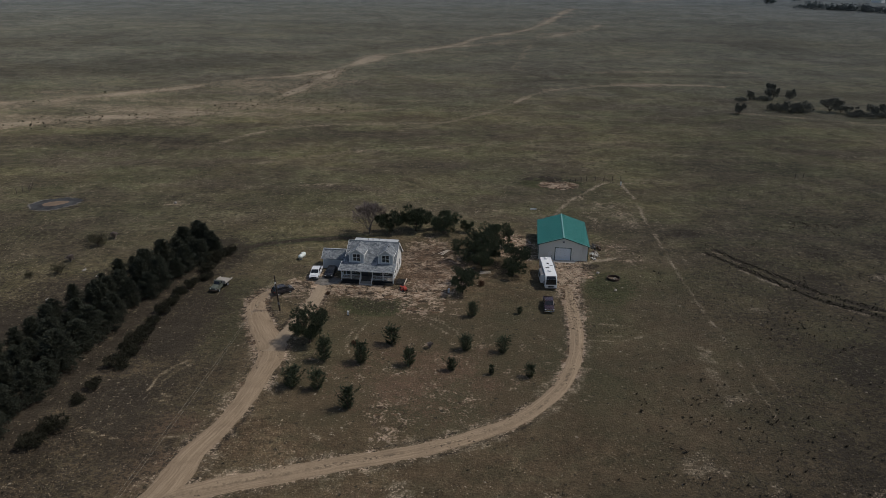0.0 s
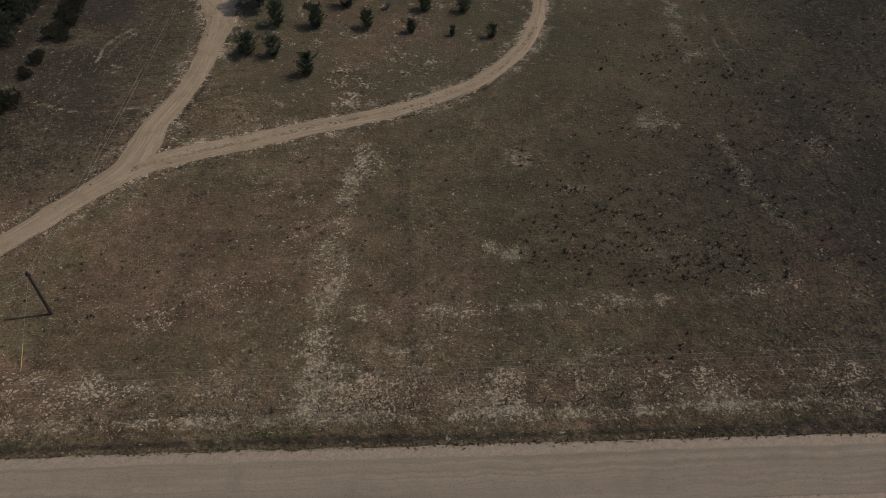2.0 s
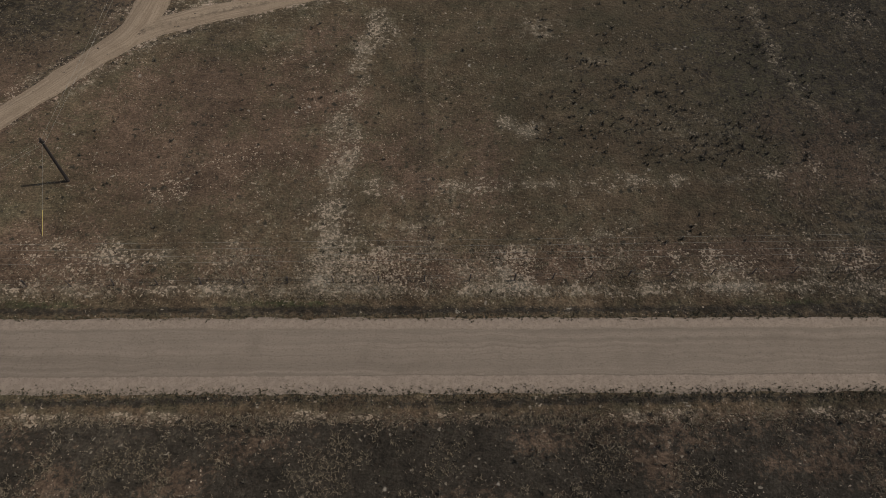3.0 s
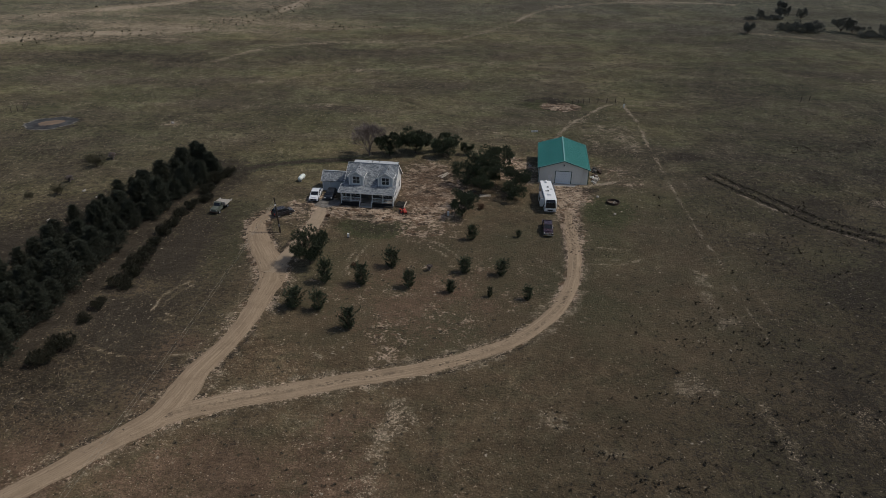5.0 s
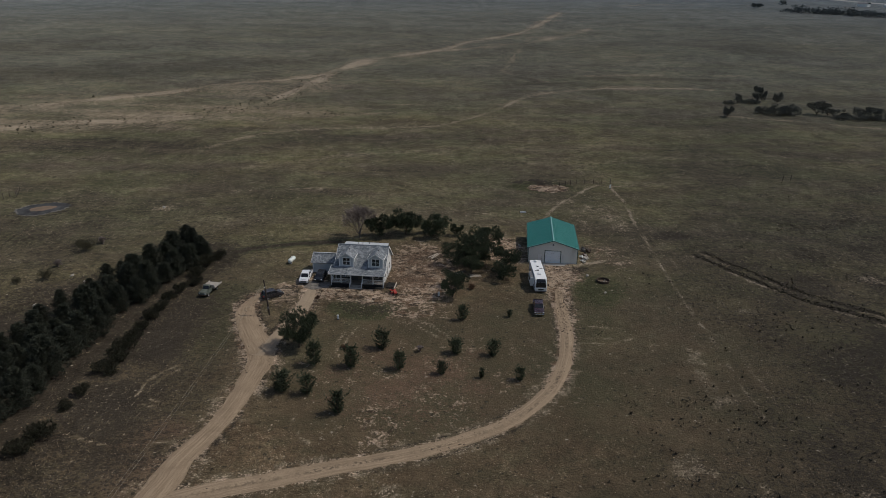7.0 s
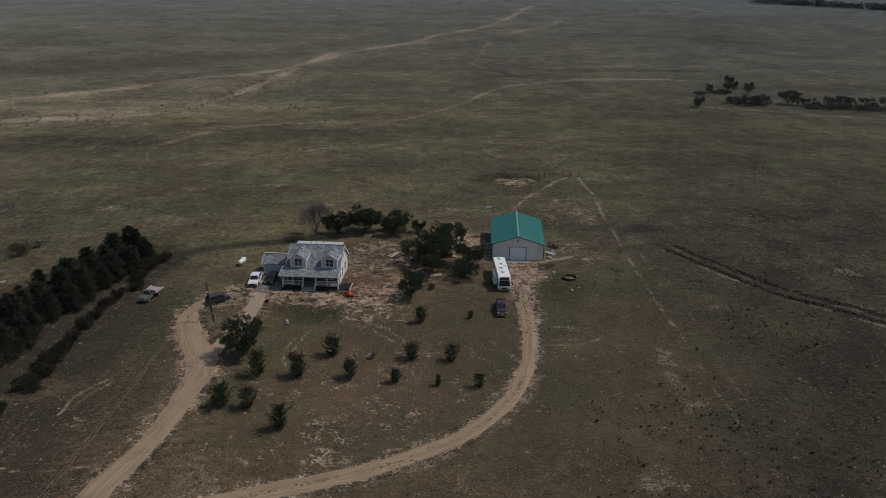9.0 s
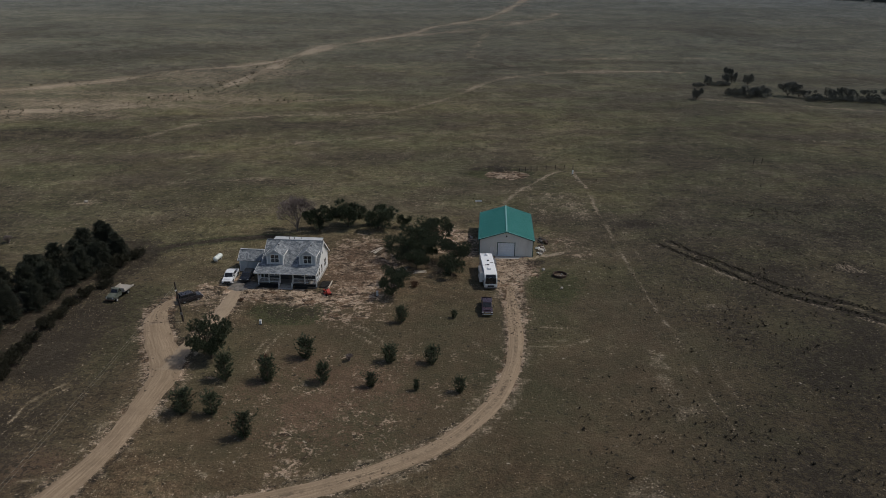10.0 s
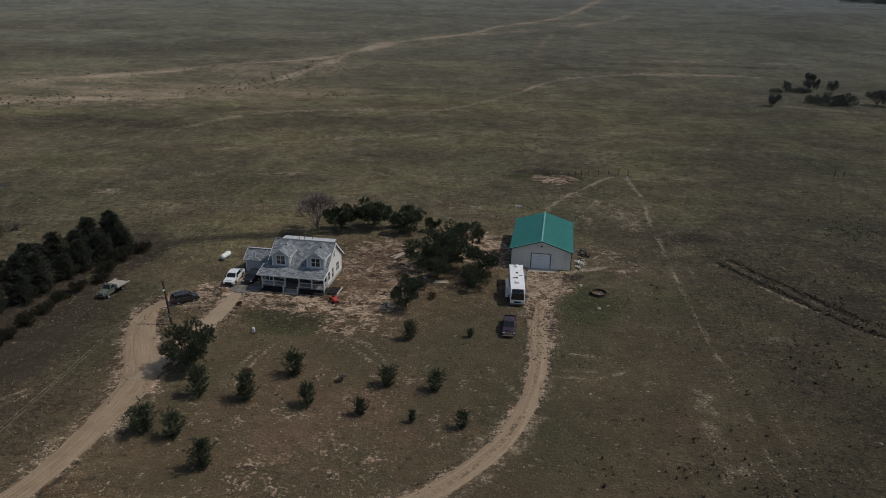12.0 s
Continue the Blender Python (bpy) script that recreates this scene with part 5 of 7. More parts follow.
    part("overhead_door", bm, M_ROLLUP, s, "closed pale blue-grey overhead door")
    bm = bmesh.new()
    for x0, x1, z0, z1 in ((3.70, 3.81, 0, 3.05), (7.39, 7.50, 0, 3.05), (3.70, 7.50, 2.95, 3.06)):
        box(bm, -W + x0, -W + x1, -0.05, 0.06, z0, z1)
    part("door_trim", bm, M_SHEDTRIM, s)
    d = part("door", boxed(-W + 2.22, -W + 3.08, 0.04, 0.09, 0.03, 2.03, bevel=0.01), M_WHITE, s, "white walk-in door")
    part("door_handle", boxed(-W + 2.93, -W + 2.98, -0.02, 0.04, 0.95, 1.05), M_CHROME, d)
    lamp = part("wall_lamp", boxed(-0.16, 0.16, -0.3, -0.004, 4.25, 4.62, bevel=0.04), M_BLACK, s, "dark gable floodlight")
    part("lens", boxed(-0.12, 0.12, -0.315, -0.302, 4.28, 4.42), M_LAMP, lamp)
    part("apron", boxed(-2.2, 3.2, -1.6, -0.06, -0.15, 0.03, bevel=0.02), M_CONCRETE, s, "concrete door apron")
    return s


build_shed()


# ---- vehicles (front towards local -y) ----
def wheel(parent, x, y, r=0.38, w=0.25):
    side = 1 if x > 0 else -1
    m = pose(x, y, r, 0, 90 * side, 0)
    t = part("wheel", lathe(bmesh.new(), [(r * 0.62, -w / 2), (r * 0.93, -w / 2), (r, -w / 2 + 0.04), (r, w / 2 - 0.04), (r * 0.93, w / 2), (r * 0.62, w / 2), (r * 0.62, -w / 2)], 18, m), M_TYRE, parent, "black tyre")
    part("rim", lathe(bmesh.new(), [(0, w * 0.32), (r * 0.18, w * 0.34), (r * 0.22, w * 0.2), (r * 0.5, w * 0.24), (r * 0.6, w * 0.4), (r * 0.62, w * 0.2), (r * 0.6, -w * 0.3), (0, -w * 0.3)], 16, m), M_RIM, t, "metal rim")


def cab_shell(parent, paint, y0, y1, y2, y3, zb, zt, w, taper=0.16, roof_label=""):
    """Cabin with raked screens: base from y0 to y3, roof from y1 to y2, and its glass."""
    bm = prism(bmesh.new(), [(y0, zb), (y1, zt), (y2, zt), (y3, zb)], -w, w, taper, zb, bevel=0.05)
    c = part("cabin", bm, paint, parent, roof_label)
    h = zt - zb
    for sx in (-1, 1):
        pts = []
        for f, ya, yb2 in ((0.18, y0, y1), (0.86, y0, y1), (0.86, y3, y2), (0.18, y3, y2)):
            y = ya + (yb2 - ya) * f + (0.12 if ya == y0 else -0.12)
            pts.append((sx * (w - taper * h * f + 0.012), y, zb + h * f))
        mid = (pts[0][1] + pts[3][1]) / 2
        a, b = [pts[0], pts[1], (pts[1][0], mid - 0.05, pts[1][2]), (pts[0][0], mid - 0.05, pts[0][2])], [(pts[0][0], mid + 0.05, pts[0][2]), (pts[1][0], mid + 0.05, pts[1][2]), pts[2], pts[3]]
        for quad in (a, b):
            bm = bmesh.new()
            vs = [bm.verts.new(q) for q in quad] + [bm.verts.new((q[0] - sx * 0.02, q[1], q[2])) for q in quad]
            for q in ((0, 1, 2, 3), (7, 6, 5, 4), (0, 4, 5, 1), (1, 5, 6, 2), (2, 6, 7, 3), (3, 7, 4, 0)):
                bm.faces.new([vs[i] for i in q])
            part("side_window", bm, M_CARGLASS, c, "dark glass")
    for ya, yb2, nm, off in ((y0, y1, "windscreen", -0.014), (y3, y2, "rear_window", 0.014)):
        quad = []
        for f, sx in ((0.14, -1), (0.14, 1), (0.88, 1), (0.88, -1)):
            quad.append((sx * (w - taper * h * f - 0.1), ya + (yb2 - ya) * f + off, zb + h * f + 0.012))
        part(nm, slab(bmesh.new(), quad, 0.02), M_CARGLASS, c, "dark glass")
    return c


def pickup(m, paint, label, grille):
    v = thing("pickup_truck", m, label, "pickup truck")
    hl, w = 2.9, 0.98
    body = part("body", prism(bmesh.new(), [(-hl + 0.12, 0.42), (-hl, 0.62), (-hl + 0.02, 0.88), (-hl + 0.22, 1.06), (-1.55, 1.17), (1.42, 1.15), (1.42, 0.45)], -w, w, 0.12, 0.75, bevel=0.09), paint, v)
    part("bonnet_line", boxed(-0.60, 0.60, -hl + 0.35, -1.6, 1.10, 1.175, bevel=0.03), paint, body)
    bed = bmesh.new()
    for a in ((-w, -w + 0.1, 1.43, hl, 0.5, 1.2), (w - 0.1, w, 1.43, hl, 0.5, 1.2), (-w + 0.1, w - 0.1, 1.43, 1.51, 0.5, 1.18), (-w + 0.1, w - 0.1, hl - 0.09, hl, 0.5, 1.18), (-w + 0.1, w - 0.1, 1.51, hl - 0.09, 0.5, 0.66)):
        box(bed, *a)
    part("bed", bed, paint, v, "open cargo bed")
    part("bed_liner", boxed(-w + 0.11, w - 0.11, 1.52, hl - 0.1, 0.662, 0.70), M_BLACK, v, "dark bed floor")
    cab_shell(v, paint, -1.55, -0.62, 0.98, 1.40, 1.14, 1.88, 0.91)
    part("grille", boxed(-0.58, 0.58, -hl - 0.02, -hl + 0.08, 0.62, 0.92, bevel=0.02), grille, v, "front grille")
    part("front_bumper", boxed(-0.95, 0.95, -hl - 0.07, -hl + 0.14, 0.38, 0.58, bevel=0.05), grille, v)
    part("rear_bumper", boxed(-0.9, 0.9, hl, hl + 0.14, 0.48, 0.64, bevel=0.03), M_CHROME, v)
    for sx in (-1, 1):
        part("headlight", boxed(sx * 0.78 - 0.15, sx * 0.78 + 0.15, -hl, -hl + 0.16, 0.78, 0.95, bevel=0.03), M_LAMP, v)
        part("tail_light", boxed(sx * 0.9 - 0.06, sx * 0.9 + 0.06, hl - 0.02, hl + 0.03, 0.75, 1.1), M_REDLENS, v)
        part("mirror", boxed(sx * 1.08 - 0.1, sx * 1.08 + 0.1, -1.12, -1.0, 1.2, 1.42, bevel=0.03), M_BLACK, v)
        for y in (-1.9, 1.95):
            part("wheel_arch", boxed(sx * (w - 0.02) - 0.03, sx * (w - 0.02) + 0.03, y - 0.48, y + 0.48, 0.45, 0.88, bevel=0.03), M_BLACK, v)
            wheel(v, sx * 0.87, y, 0.4, 0.27)
    return v


def suv(m, paint, label, length=4.8, height=1.75):
    v = thing("suv", m, label, "car")
    hl, w = length / 2, 0.95
    part("body", prism(bmesh.new(), [(-hl + 0.05, 0.35), (-hl, 0.65), (-hl + 0.15, 0.92), (-hl + 1.05, 1.06), (hl - 0.12, 1.08), (hl, 0.7), (hl - 0.08, 0.38)], -w, w, 0.12, 0.7, bevel=0.06), paint, v)
    cab_shell(v, paint, -hl + 0.88, -hl + 1.75, hl - 0.5, hl - 0.10, 1.02, height, 0.88, 0.2)
    for sx in (-1, 1):
        part("roof_rail", boxed(sx * 0.66 - 0.025, sx * 0.66 + 0.025, -hl + 2.0, hl - 0.7, height + 0.005, height + 0.06), M_CHROME, v)
        part("headlight", boxed(sx * 0.7 - 0.18, sx * 0.7 + 0.18, -hl - 0.01, -hl + 0.14, 0.66, 0.82, bevel=0.03), M_LAMP, v)
        part("tail_light", boxed(sx * 0.8 - 0.1, sx * 0.8 + 0.1, hl - 0.1, hl + 0.01, 0.8, 1.0, bevel=0.02), M_REDLENS, v)
        part("mirror", boxed(sx * 1.03 - 0.1, sx * 1.03 + 0.1, -hl + 1.5, -hl + 1.62, 1.05, 1.22, bevel=0.02), paint, v)
        for y in (-hl + 0.95, hl - 0.95):
            wheel(v, sx * 0.84, y, 0.36, 0.23)
    part("front_bumper", boxed(-0.85, 0.85, -hl - 0.04, -hl + 0.12, 0.36, 0.55, bevel=0.04), M_BLACK, v)
    part("rear_bumper", boxed(-0.85, 0.85, hl - 0.08, hl + 0.05, 0.40, 0.62, bevel=0.04), M_BLACK, v)
    return v


pickup(on_ground(21.25, 129.0, -4), M_CARPLUM, "dark plum pickup parked on the dry grass", M_CHROME)
pickup(on_ground(-27.0, 143.4, -1), M_CARWHITE, "clean white crew-cab pickup beside the garage", M_BLACK)
suv(on_ground(-23.9, 144.0, -4), M_CARBLACK, "black car parked close against the porch", 4.7, 1.5)
suv(on_ground(-32.2, 134.2, 126), M_CARGREY, "dark charcoal family car near the utility pole", 4.4, 1.62)


def flatbed(m):
    v = thing("flatbed_truck", m, "old faded green flatbed truck beside the shelter belt", "truck")
    part("body", prism(bmesh.new(), [(-2.7, 0.55), (-2.75, 0.95), (-2.6, 1.15), (-1.25, 1.25), (-0.1, 1.25), (-0.1, 0.55)], -0.8, 0.8, 0.1, 0.9, bevel=0.06), M_OLDGREEN, v, "faded green bonnet and cab base")
    cab_shell(v, M_OLDGREEN, -1.25, -0.85, -0.2, -0.06, 1.22, 1.95, 0.76)
    for sx in (-1, 1):
        part("fender", boxed(sx * 0.86 - 0.14, sx * 0.86 + 0.14, -2.5, -1.4, 0.62, 0.95, bevel=0.08), M_OLDGREEN, v)
        part("headlight", boxed(sx * 0.62 - 0.1, sx * 0.62 + 0.1, -2.78, -2.68, 0.8, 1.0, bevel=0.03), M_LAMP, v)
        for y in (-1.95, 1.6):
            wheel(v, sx * 0.84, y, 0.42, 0.26)
        part("side_rack", boxed(sx * 1.3 - 0.05, sx * 1.3 + 0.05, 0.05, 3.0, 1.105, 1.36), M_FLATBED, v)
    part("chassis", boxed(-0.45, 0.45, -2.5, 2.9, 0.5, 0.72), M_RUST, v)
    part("front_bumper", boxed(-0.85, 0.85, -2.95, -2.8, 0.5, 0.68, bevel=0.02), M_RUST, v)
    for i in range(9):
        x = -1.3 + i * 2.6 / 9
        part("plank", boxed(x + 0.01, x + 2.6 / 9 - 0.01, 0.0, 3.05, 1.02, 1.1), M_FLATBED, v)
    part("headboard", boxed(-1.25, 1.25, -0.02, 0.05, 1.1, 1.75), M_FLATBED, v)
    part("bed_beam", boxed(-0.5, 0.5, 0.1, 2.9, 0.72, 1.02), M_RUST, v)
    return v


flatbed(on_ground(-45.6, 136.2, -11))


def motorhome(m):
    v = thing("motorhome", m, "white motorhome with dark windscreen parked by the workshop", "motorhome")
    L, w, H = 11.4, 1.22, 3.15
    part("body", prism(bmesh.new(), [(0.0, 0.45), (-0.02, 1.25), (0.18, 2.4), (0.55, 2.98), (1.0, H), (L - 0.3, H), (L, H - 0.3), (L, 0.45)], -w, w, bevel=0.09), M_RVWHITE, v)
    part("windscreen", slab(bmesh.new(), [(-1.08, -0.035, 1.3), (1.08, -0.035, 1.3), (0.98, 0.16, 2.42), (-0.98, 0.16, 2.42)], 0.03), M_CARGLASS, v, "large dark windscreen")
    part("front_cap", slab(bmesh.new(), [(-1.0, 0.165, 2.46), (1.0, 0.165, 2.46), (0.92, 0.52, 2.99), (-0.92, 0.52, 2.99)], 0.03), M_CARGLASS, v, "black front cap")
    part("grille", boxed(-0.6, 0.6, -0.06, 0.02, 0.7, 1.0, bevel=0.02), M_BLACK, v)
    part("front_bumper", boxed(-1.2, 1.2, -0.12, 0.1, 0.4, 0.62, bevel=0.05), M_RVGREY, v)
    for sx in (-1, 1):
        part("headlight", boxed(sx * 0.9 - 0.2, sx * 0.9 + 0.2, -0.07, 0.05, 0.72, 0.95, bevel=0.04), M_LAMP, v)
        mi = part("mirror", boxed(sx * 1.52 - 0.09, sx * 1.52 + 0.09, -0.25, -0.1, 1.7, 2.15, bevel=0.04), M_BLACK, v, "black door mirror")
        part("mirror_arm", tube(bmesh.new(), (sx * 1.2, 0.1, 2.1), (sx * 1.5, -0.16, 2.1), 0.03), M_BLACK, mi)
        part("side_stripe", boxed(min(sx * w, sx * (w + 0.012)), max(sx * w, sx * (w + 0.012)), 0.4, L - 0.2, 0.85, 1.2), M_RVGREY, v, "dark side stripe")
        for y0, y1 in ((0.7, 1.7), (4.2, 5.2), (7.8, 8.8)):
            part("side_window", boxed(min(sx * w, sx * (w + 0.016)), max(sx * w, sx * (w + 0.016)), y0, y1, 1.6, 2.3), M_CARGLASS, v, "dark glass")
        for y in (1.9, 7.6):
            wheel(v, sx * 1.06, y, 0.47, 0.3)
    so = part("slide_out", boxed(-w - 0.75, -w, 1.9, 5.6, 0.85, 2.75, bevel=0.05), M_RVWHITE, v, "extended white slide-out room")
    part("slide_window", boxed(-w - 0.766, -w - 0.75, 3.0, 4.6, 1.5, 2.3), M_CARGLASS, so)
    part("slide_topper", boxed(-w - 0.74, -w, 1.95, 5.55, 2.76, 2.79), M_RVGREY, so, "dark slide-out cover")
    aw = part("awning", tube(bmesh.new(), (w + 0.12, 2.6, 2.85), (w + 0.12, 9.4, 2.85), 0.1), M_RVGREY, v, "rolled dark awning")
    for y in (2.7, 9.3):
        part("awning_arm", boxed(w + 0.05, w + 0.1, y - 0.04, y + 0.04, 1.0, 2.85), M_CHROME, aw)
    part("rear_slide_out", boxed(w, w + 0.55, 7.0, 9.6, 0.85, 2.72, bevel=0.04), M_RVGREY, v, "dark slide-out room")
    part("side_step", boxed(w, w + 0.5, 3.2, 4.0, 0.3, 0.38, bevel=0.01), M_BLACK, v)
    part("air_conditioner", boxed(-0.36, 0.30, 2.5, 3.4, H, H + 0.28, bevel=0.08), M_RVWHITE, v, "white rooftop air conditioner")
    part("satellite_dome", lathe(bmesh.new(), [(0.42, 0), (0.42, 0.12), (0.34, 0.3), (0.18, 0.4), (0, 0.43)], 20, pose(0.05, L - 1.3, H)), M_RVWHITE, v, "white satellite dome")
    part("roof_rack", boxed(0.35, 0.95, 6.0, 6.12, H, H + 0.07), M_RVGREY, v)
    for x, y, s in ((-0.1, 5.0, 0.2), (0.05, 7.2, 0.2), (-0.55, 4.9, 0.13)):
        part("roof_vent", boxed(x - s, x + s, y - s, y + s, H, H + 0.11, bevel=0.02), M_BLACK if s > 0.16 else M_RVGREY, v, "dark roof hatch")
    part("ladder", boxed(0.5, 0.55, L + 0.02, L + 0.08, 0.6, H), M_CHROME, v)
    return v


motorhome(on_ground(22.85, 137.5, -0.5))


# ---- trees and shrubs ----
def blades(rng, centres, dirs, n, length, width, spread, vary=0.0):
    """Needle or leaf blades: n narrow triangles fan out at each centre. Returns vertices and faces."""
    c = np.repeat(np.asarray(centres, float), n, 0)
    d = np.repeat(np.asarray(dirs, float), n, 0) + rng.normal(0, spread, (len(c), 3))
    d /= np.linalg.norm(d, axis=1, keepdims=True) + 1e-9
    s = np.cross(d, rng.normal(0, 1, d.shape))
    s /= np.linalg.norm(s, axis=1, keepdims=True) + 1e-9
    k = np.repeat(rng.uniform(1 - vary, 1 + vary, len(c) // n), n)[:, None]
    ln = length * k * rng.uniform(0.6, 1.25, (len(c), 1))
    width = width * k
    base = c - d * ln * 0.25
    v = np.stack([base - s * width / 2, base + s * width / 2, c + d * ln + s * width * 0.2, c + d * ln - s * width * 0.2], 1).reshape(-1, 3)
    f = np.arange(len(v)).reshape(-1, 4)
    return v, f


def limb_mesh(bm, p, q, r0, r1, seg=5):
    return tube(bm, p, q, r0, r1, seg)


def conifer(seed, height, shape, whorls, per, along, n, length, width, spread, droop, trunk_r, leaf, bare_base=0.06, ragged=0.25):
    """Trunk with whorls of limbs; blades sit along each limb. shape(f): crown radius at height fraction f."""
    rng = np.random.default_rng(seed)
    bm = bmesh.new()
    tip = (rng.normal(0, 0.02) * height, rng.normal(0, 0.02) * height, height * 0.97)
    mid = (tip[0] * 0.4 + rng.normal(0, 0.02) * height, tip[1] * 0.4, height * 0.5)
    limb_mesh(bm, (0, 0, -0.25), mid, trunk_r, trunk_r * 0.6, 7)
    limb_mesh(bm, mid, tip, trunk_r * 0.6, trunk_r * 0.12, 6)
    cs, ds = [], []
    ph = rng.uniform(0, 6.28)
    for k in range(whorls):
        f = bare_base + (1 - bare_base) * (k + rng.uniform(-0.3, 0.3)) / whorls
        f = min(max(f, bare_base), 0.98)
        z = f * height
        a0 = rng.uniform(0, 6.28)
        cx, cy = mid[0] * min(1, f * 2) + (tip[0] - mid[0]) * max(0, f * 2 - 1), mid[1] * min(1, f * 2) + (tip[1] - mid[1]) * max(0, f * 2 - 1)
        for j in range(per):
            if rng.random() < ragged * 0.5:
                continue
            a = a0 + 6.2832 * j / per + rng.normal(0, 0.25)
            r = shape(f) * rng.uniform(1 - ragged, 1 + ragged * 0.6) * (1 + 0.16 * math.sin(2 * a + ph) + 0.12 * math.sin(3 * a + 5 * f + ph))
            up = droop * r + rng.normal(0, 0.06) * r
            end = (cx + r * math.cos(a), cy + r * math.sin(a), z + up)
            if r > 0.35 and (j % 2 == 0):
                limb_mesh(bm, (cx, cy, z), end, trunk_r * 0.22, trunk_r * 0.06, 4)
            for i in range(along):
                g = (i + 1) / along
                g = g ** 0.8
                side = rng.normal(0, 0.16) * r * g
                cs.append((cx + r * g * math.cos(a) - side * math.sin(a), cy + r * g * math.sin(a) + side * math.cos(a), z + up * g * g + rng.normal(0, 0.05) * r))
                ds.append((math.cos(a) * 0.7, math.sin(a) * 0.7, 0.55))
    for i in range(4):
        cs.append((tip[0], tip[1], height * (0.93 + 0.02 * i)))
        ds.append((0, 0, 1))
    v, f = blades(rng, cs, ds, n, length, width, spread)
    return bm, v, f


def make_tree(name, m, built, bark, leaf, label, category, group=""):
    t = thing(name, m, label, category, group)
    bm, v, f = built
    part("trunk", bm, bark, t)
    raw("crown", v.tolist(), f.tolist(), leaf, t)
    return t


def broad(seed, height, radius, limbs, clumps, n, length, width, trunk_r, bottom=0.25, lobes=7, loose=1.0):
    """A rounded crown: limbs fork from a short trunk and carry uneven lobes of leaf clumps."""
    rng = np.random.default_rng(seed)
    bm = bmesh.new()
    fork = (rng.normal(0, 0.1), rng.normal(0, 0.1), height * bottom)
    limb_mesh(bm, (0, 0, -0.25), fork, trunk_r, trunk_r * 0.75, 7)
    cs, ds = [], []
    centre = np.array([0, 0, height * (0.46 + bottom * 0.5)])
    for k in range(lobes):
        a = 6.2832 * k / lobes + rng.normal(0, 0.3)
        q = (rng.uniform(0.35, 0.75) if k else 0.1) * loose
        lc = centre + np.array([math.cos(a) * radius * q, math.sin(a) * radius * q, height * rng.uniform(-0.26, 0.26)])
        limb_mesh(bm, fork, tuple(lc), trunk_r * 0.45, trunk_r * 0.12, 5)
        lr = radius * rng.uniform(0.38, 0.6) / loose
        for i in range(clumps // lobes):
            d = rng.normal(0, 1, 3)
            d /= np.linalg.norm(d)
            cs.append(lc + d * lr * rng.uniform(0.45, 1.0) * np.array([1, 1, 0.8]))
            ds.append(d * 0.8 + np.array([0, 0, 0.5]))
    v, f = blades(rng, cs, ds, n, length, width, 0.7)
    v[:, 2] = np.maximum(v[:, 2], 0.03 * height)
    return bm, v, f


def bare_tree(seed, height, spread_r):
    """A leafless tree: forking limbs thinning into twigs."""
    rng = np.random.default_rng(seed)
    bm = bmesh.new()

    def grow(p, d, ln, r, depth):
        q = p + d * ln
        tube(bm, p, q, r, r * 0.62, 5 if depth < 2 else 3)
        if depth >= (5 if height > 4 else 4):
            return
        for _ in range(3 if depth < 4 else 2):
            e = d + rng.normal(0, 0.30, 3) + np.array([0, 0, 0.06])
            e /= np.linalg.norm(e)
            grow(q, e, ln * rng.uniform(0.6, 0.85), max(r * 0.62, 0.05), depth + 1)

    base = np.array([0, 0, height * 0.05])
    tube(bm, (0, 0, -0.2), base, 0.17, 0.14, 7)
    for k in range(8):
        a = 6.2832 * k / 8 + rng.normal(0, 0.3)
        lean = 0.25 + 0.45 * (k % 3) / 2
        d = np.array([lean * math.cos(a), lean * math.sin(a), 1.0])
        grow(base, d / np.linalg.norm(d), height * 0.20, 0.10, 0)
    return bm


# parents for copying
def young_shape(f):
    return 0.92 * math.sin(math.pi * (0.16 + 0.80 * f)) ** 0.7


def belt_shape(f):
    return 3.2 * (1.03 - f) ** 0.6 * min(1, 0.70 + f * 1.8)


YOUNG = [conifer(11 + i, 3.0, lambda f: 1.28 * young_shape(f), 11, 8, 6, 11, 0.28, 0.045, 0.6, 0.75, 0.07, M_PINE, 0.03, 0.55) for i in range(6)]
BELT = [conifer(41 + i, 7.6, belt_shape, 18, 12, 9, 11, 0.36, 0.085, 0.7, 0.22, 0.15, M_BELT, 0.04, 0.38) for i in range(4)]
BIG = [broad(71 + i, 6.4, 3.15, 9, 900, 18, 0.34, 0.06, 0.17, 0.22, 15, 1.3) for i in range(4)]
ROUND = [broad(91 + i, 4.6, 2.55, 9, 860, 17, 0.34, 0.065, 0.16, 0.24, 15, 1.3) for i in range(3)]
JUNIPER = [broad(121 + i, 2.3, 2.1, 6, 520, 9, 0.30, 0.07, 0.10, 0.12, 9) for i in range(3)]


def clone_set(builds, name, bark, leaf, label, category, group, spots, base_h):
    """Places trees: (x, y, height[, width factor]); each variant's meshes are shared."""
    first = {}
    rng = random.Random(len(spots) * 7 + len(name))
    for i, spot in enumerate(spots):
        x, y, hgt = spot[:3]
        wide = spot[3] if len(spot) > 3 else 1.0
        k = i % len(builds)
        s = hgt / base_h
        m = pose(x, y, float(ground_z(x, y)), 0, 0, rng.uniform(0, 360)) @ Matrix.Diagonal((s * wide, s * wide, s, 1))
        if k not in first:
            first[k] = make_tree(name, m, builds[k], bark, leaf, label, category, group)
        else:
            t = copy_thing(first[k], Matrix.Identity(4))
            t.matrix_world = m


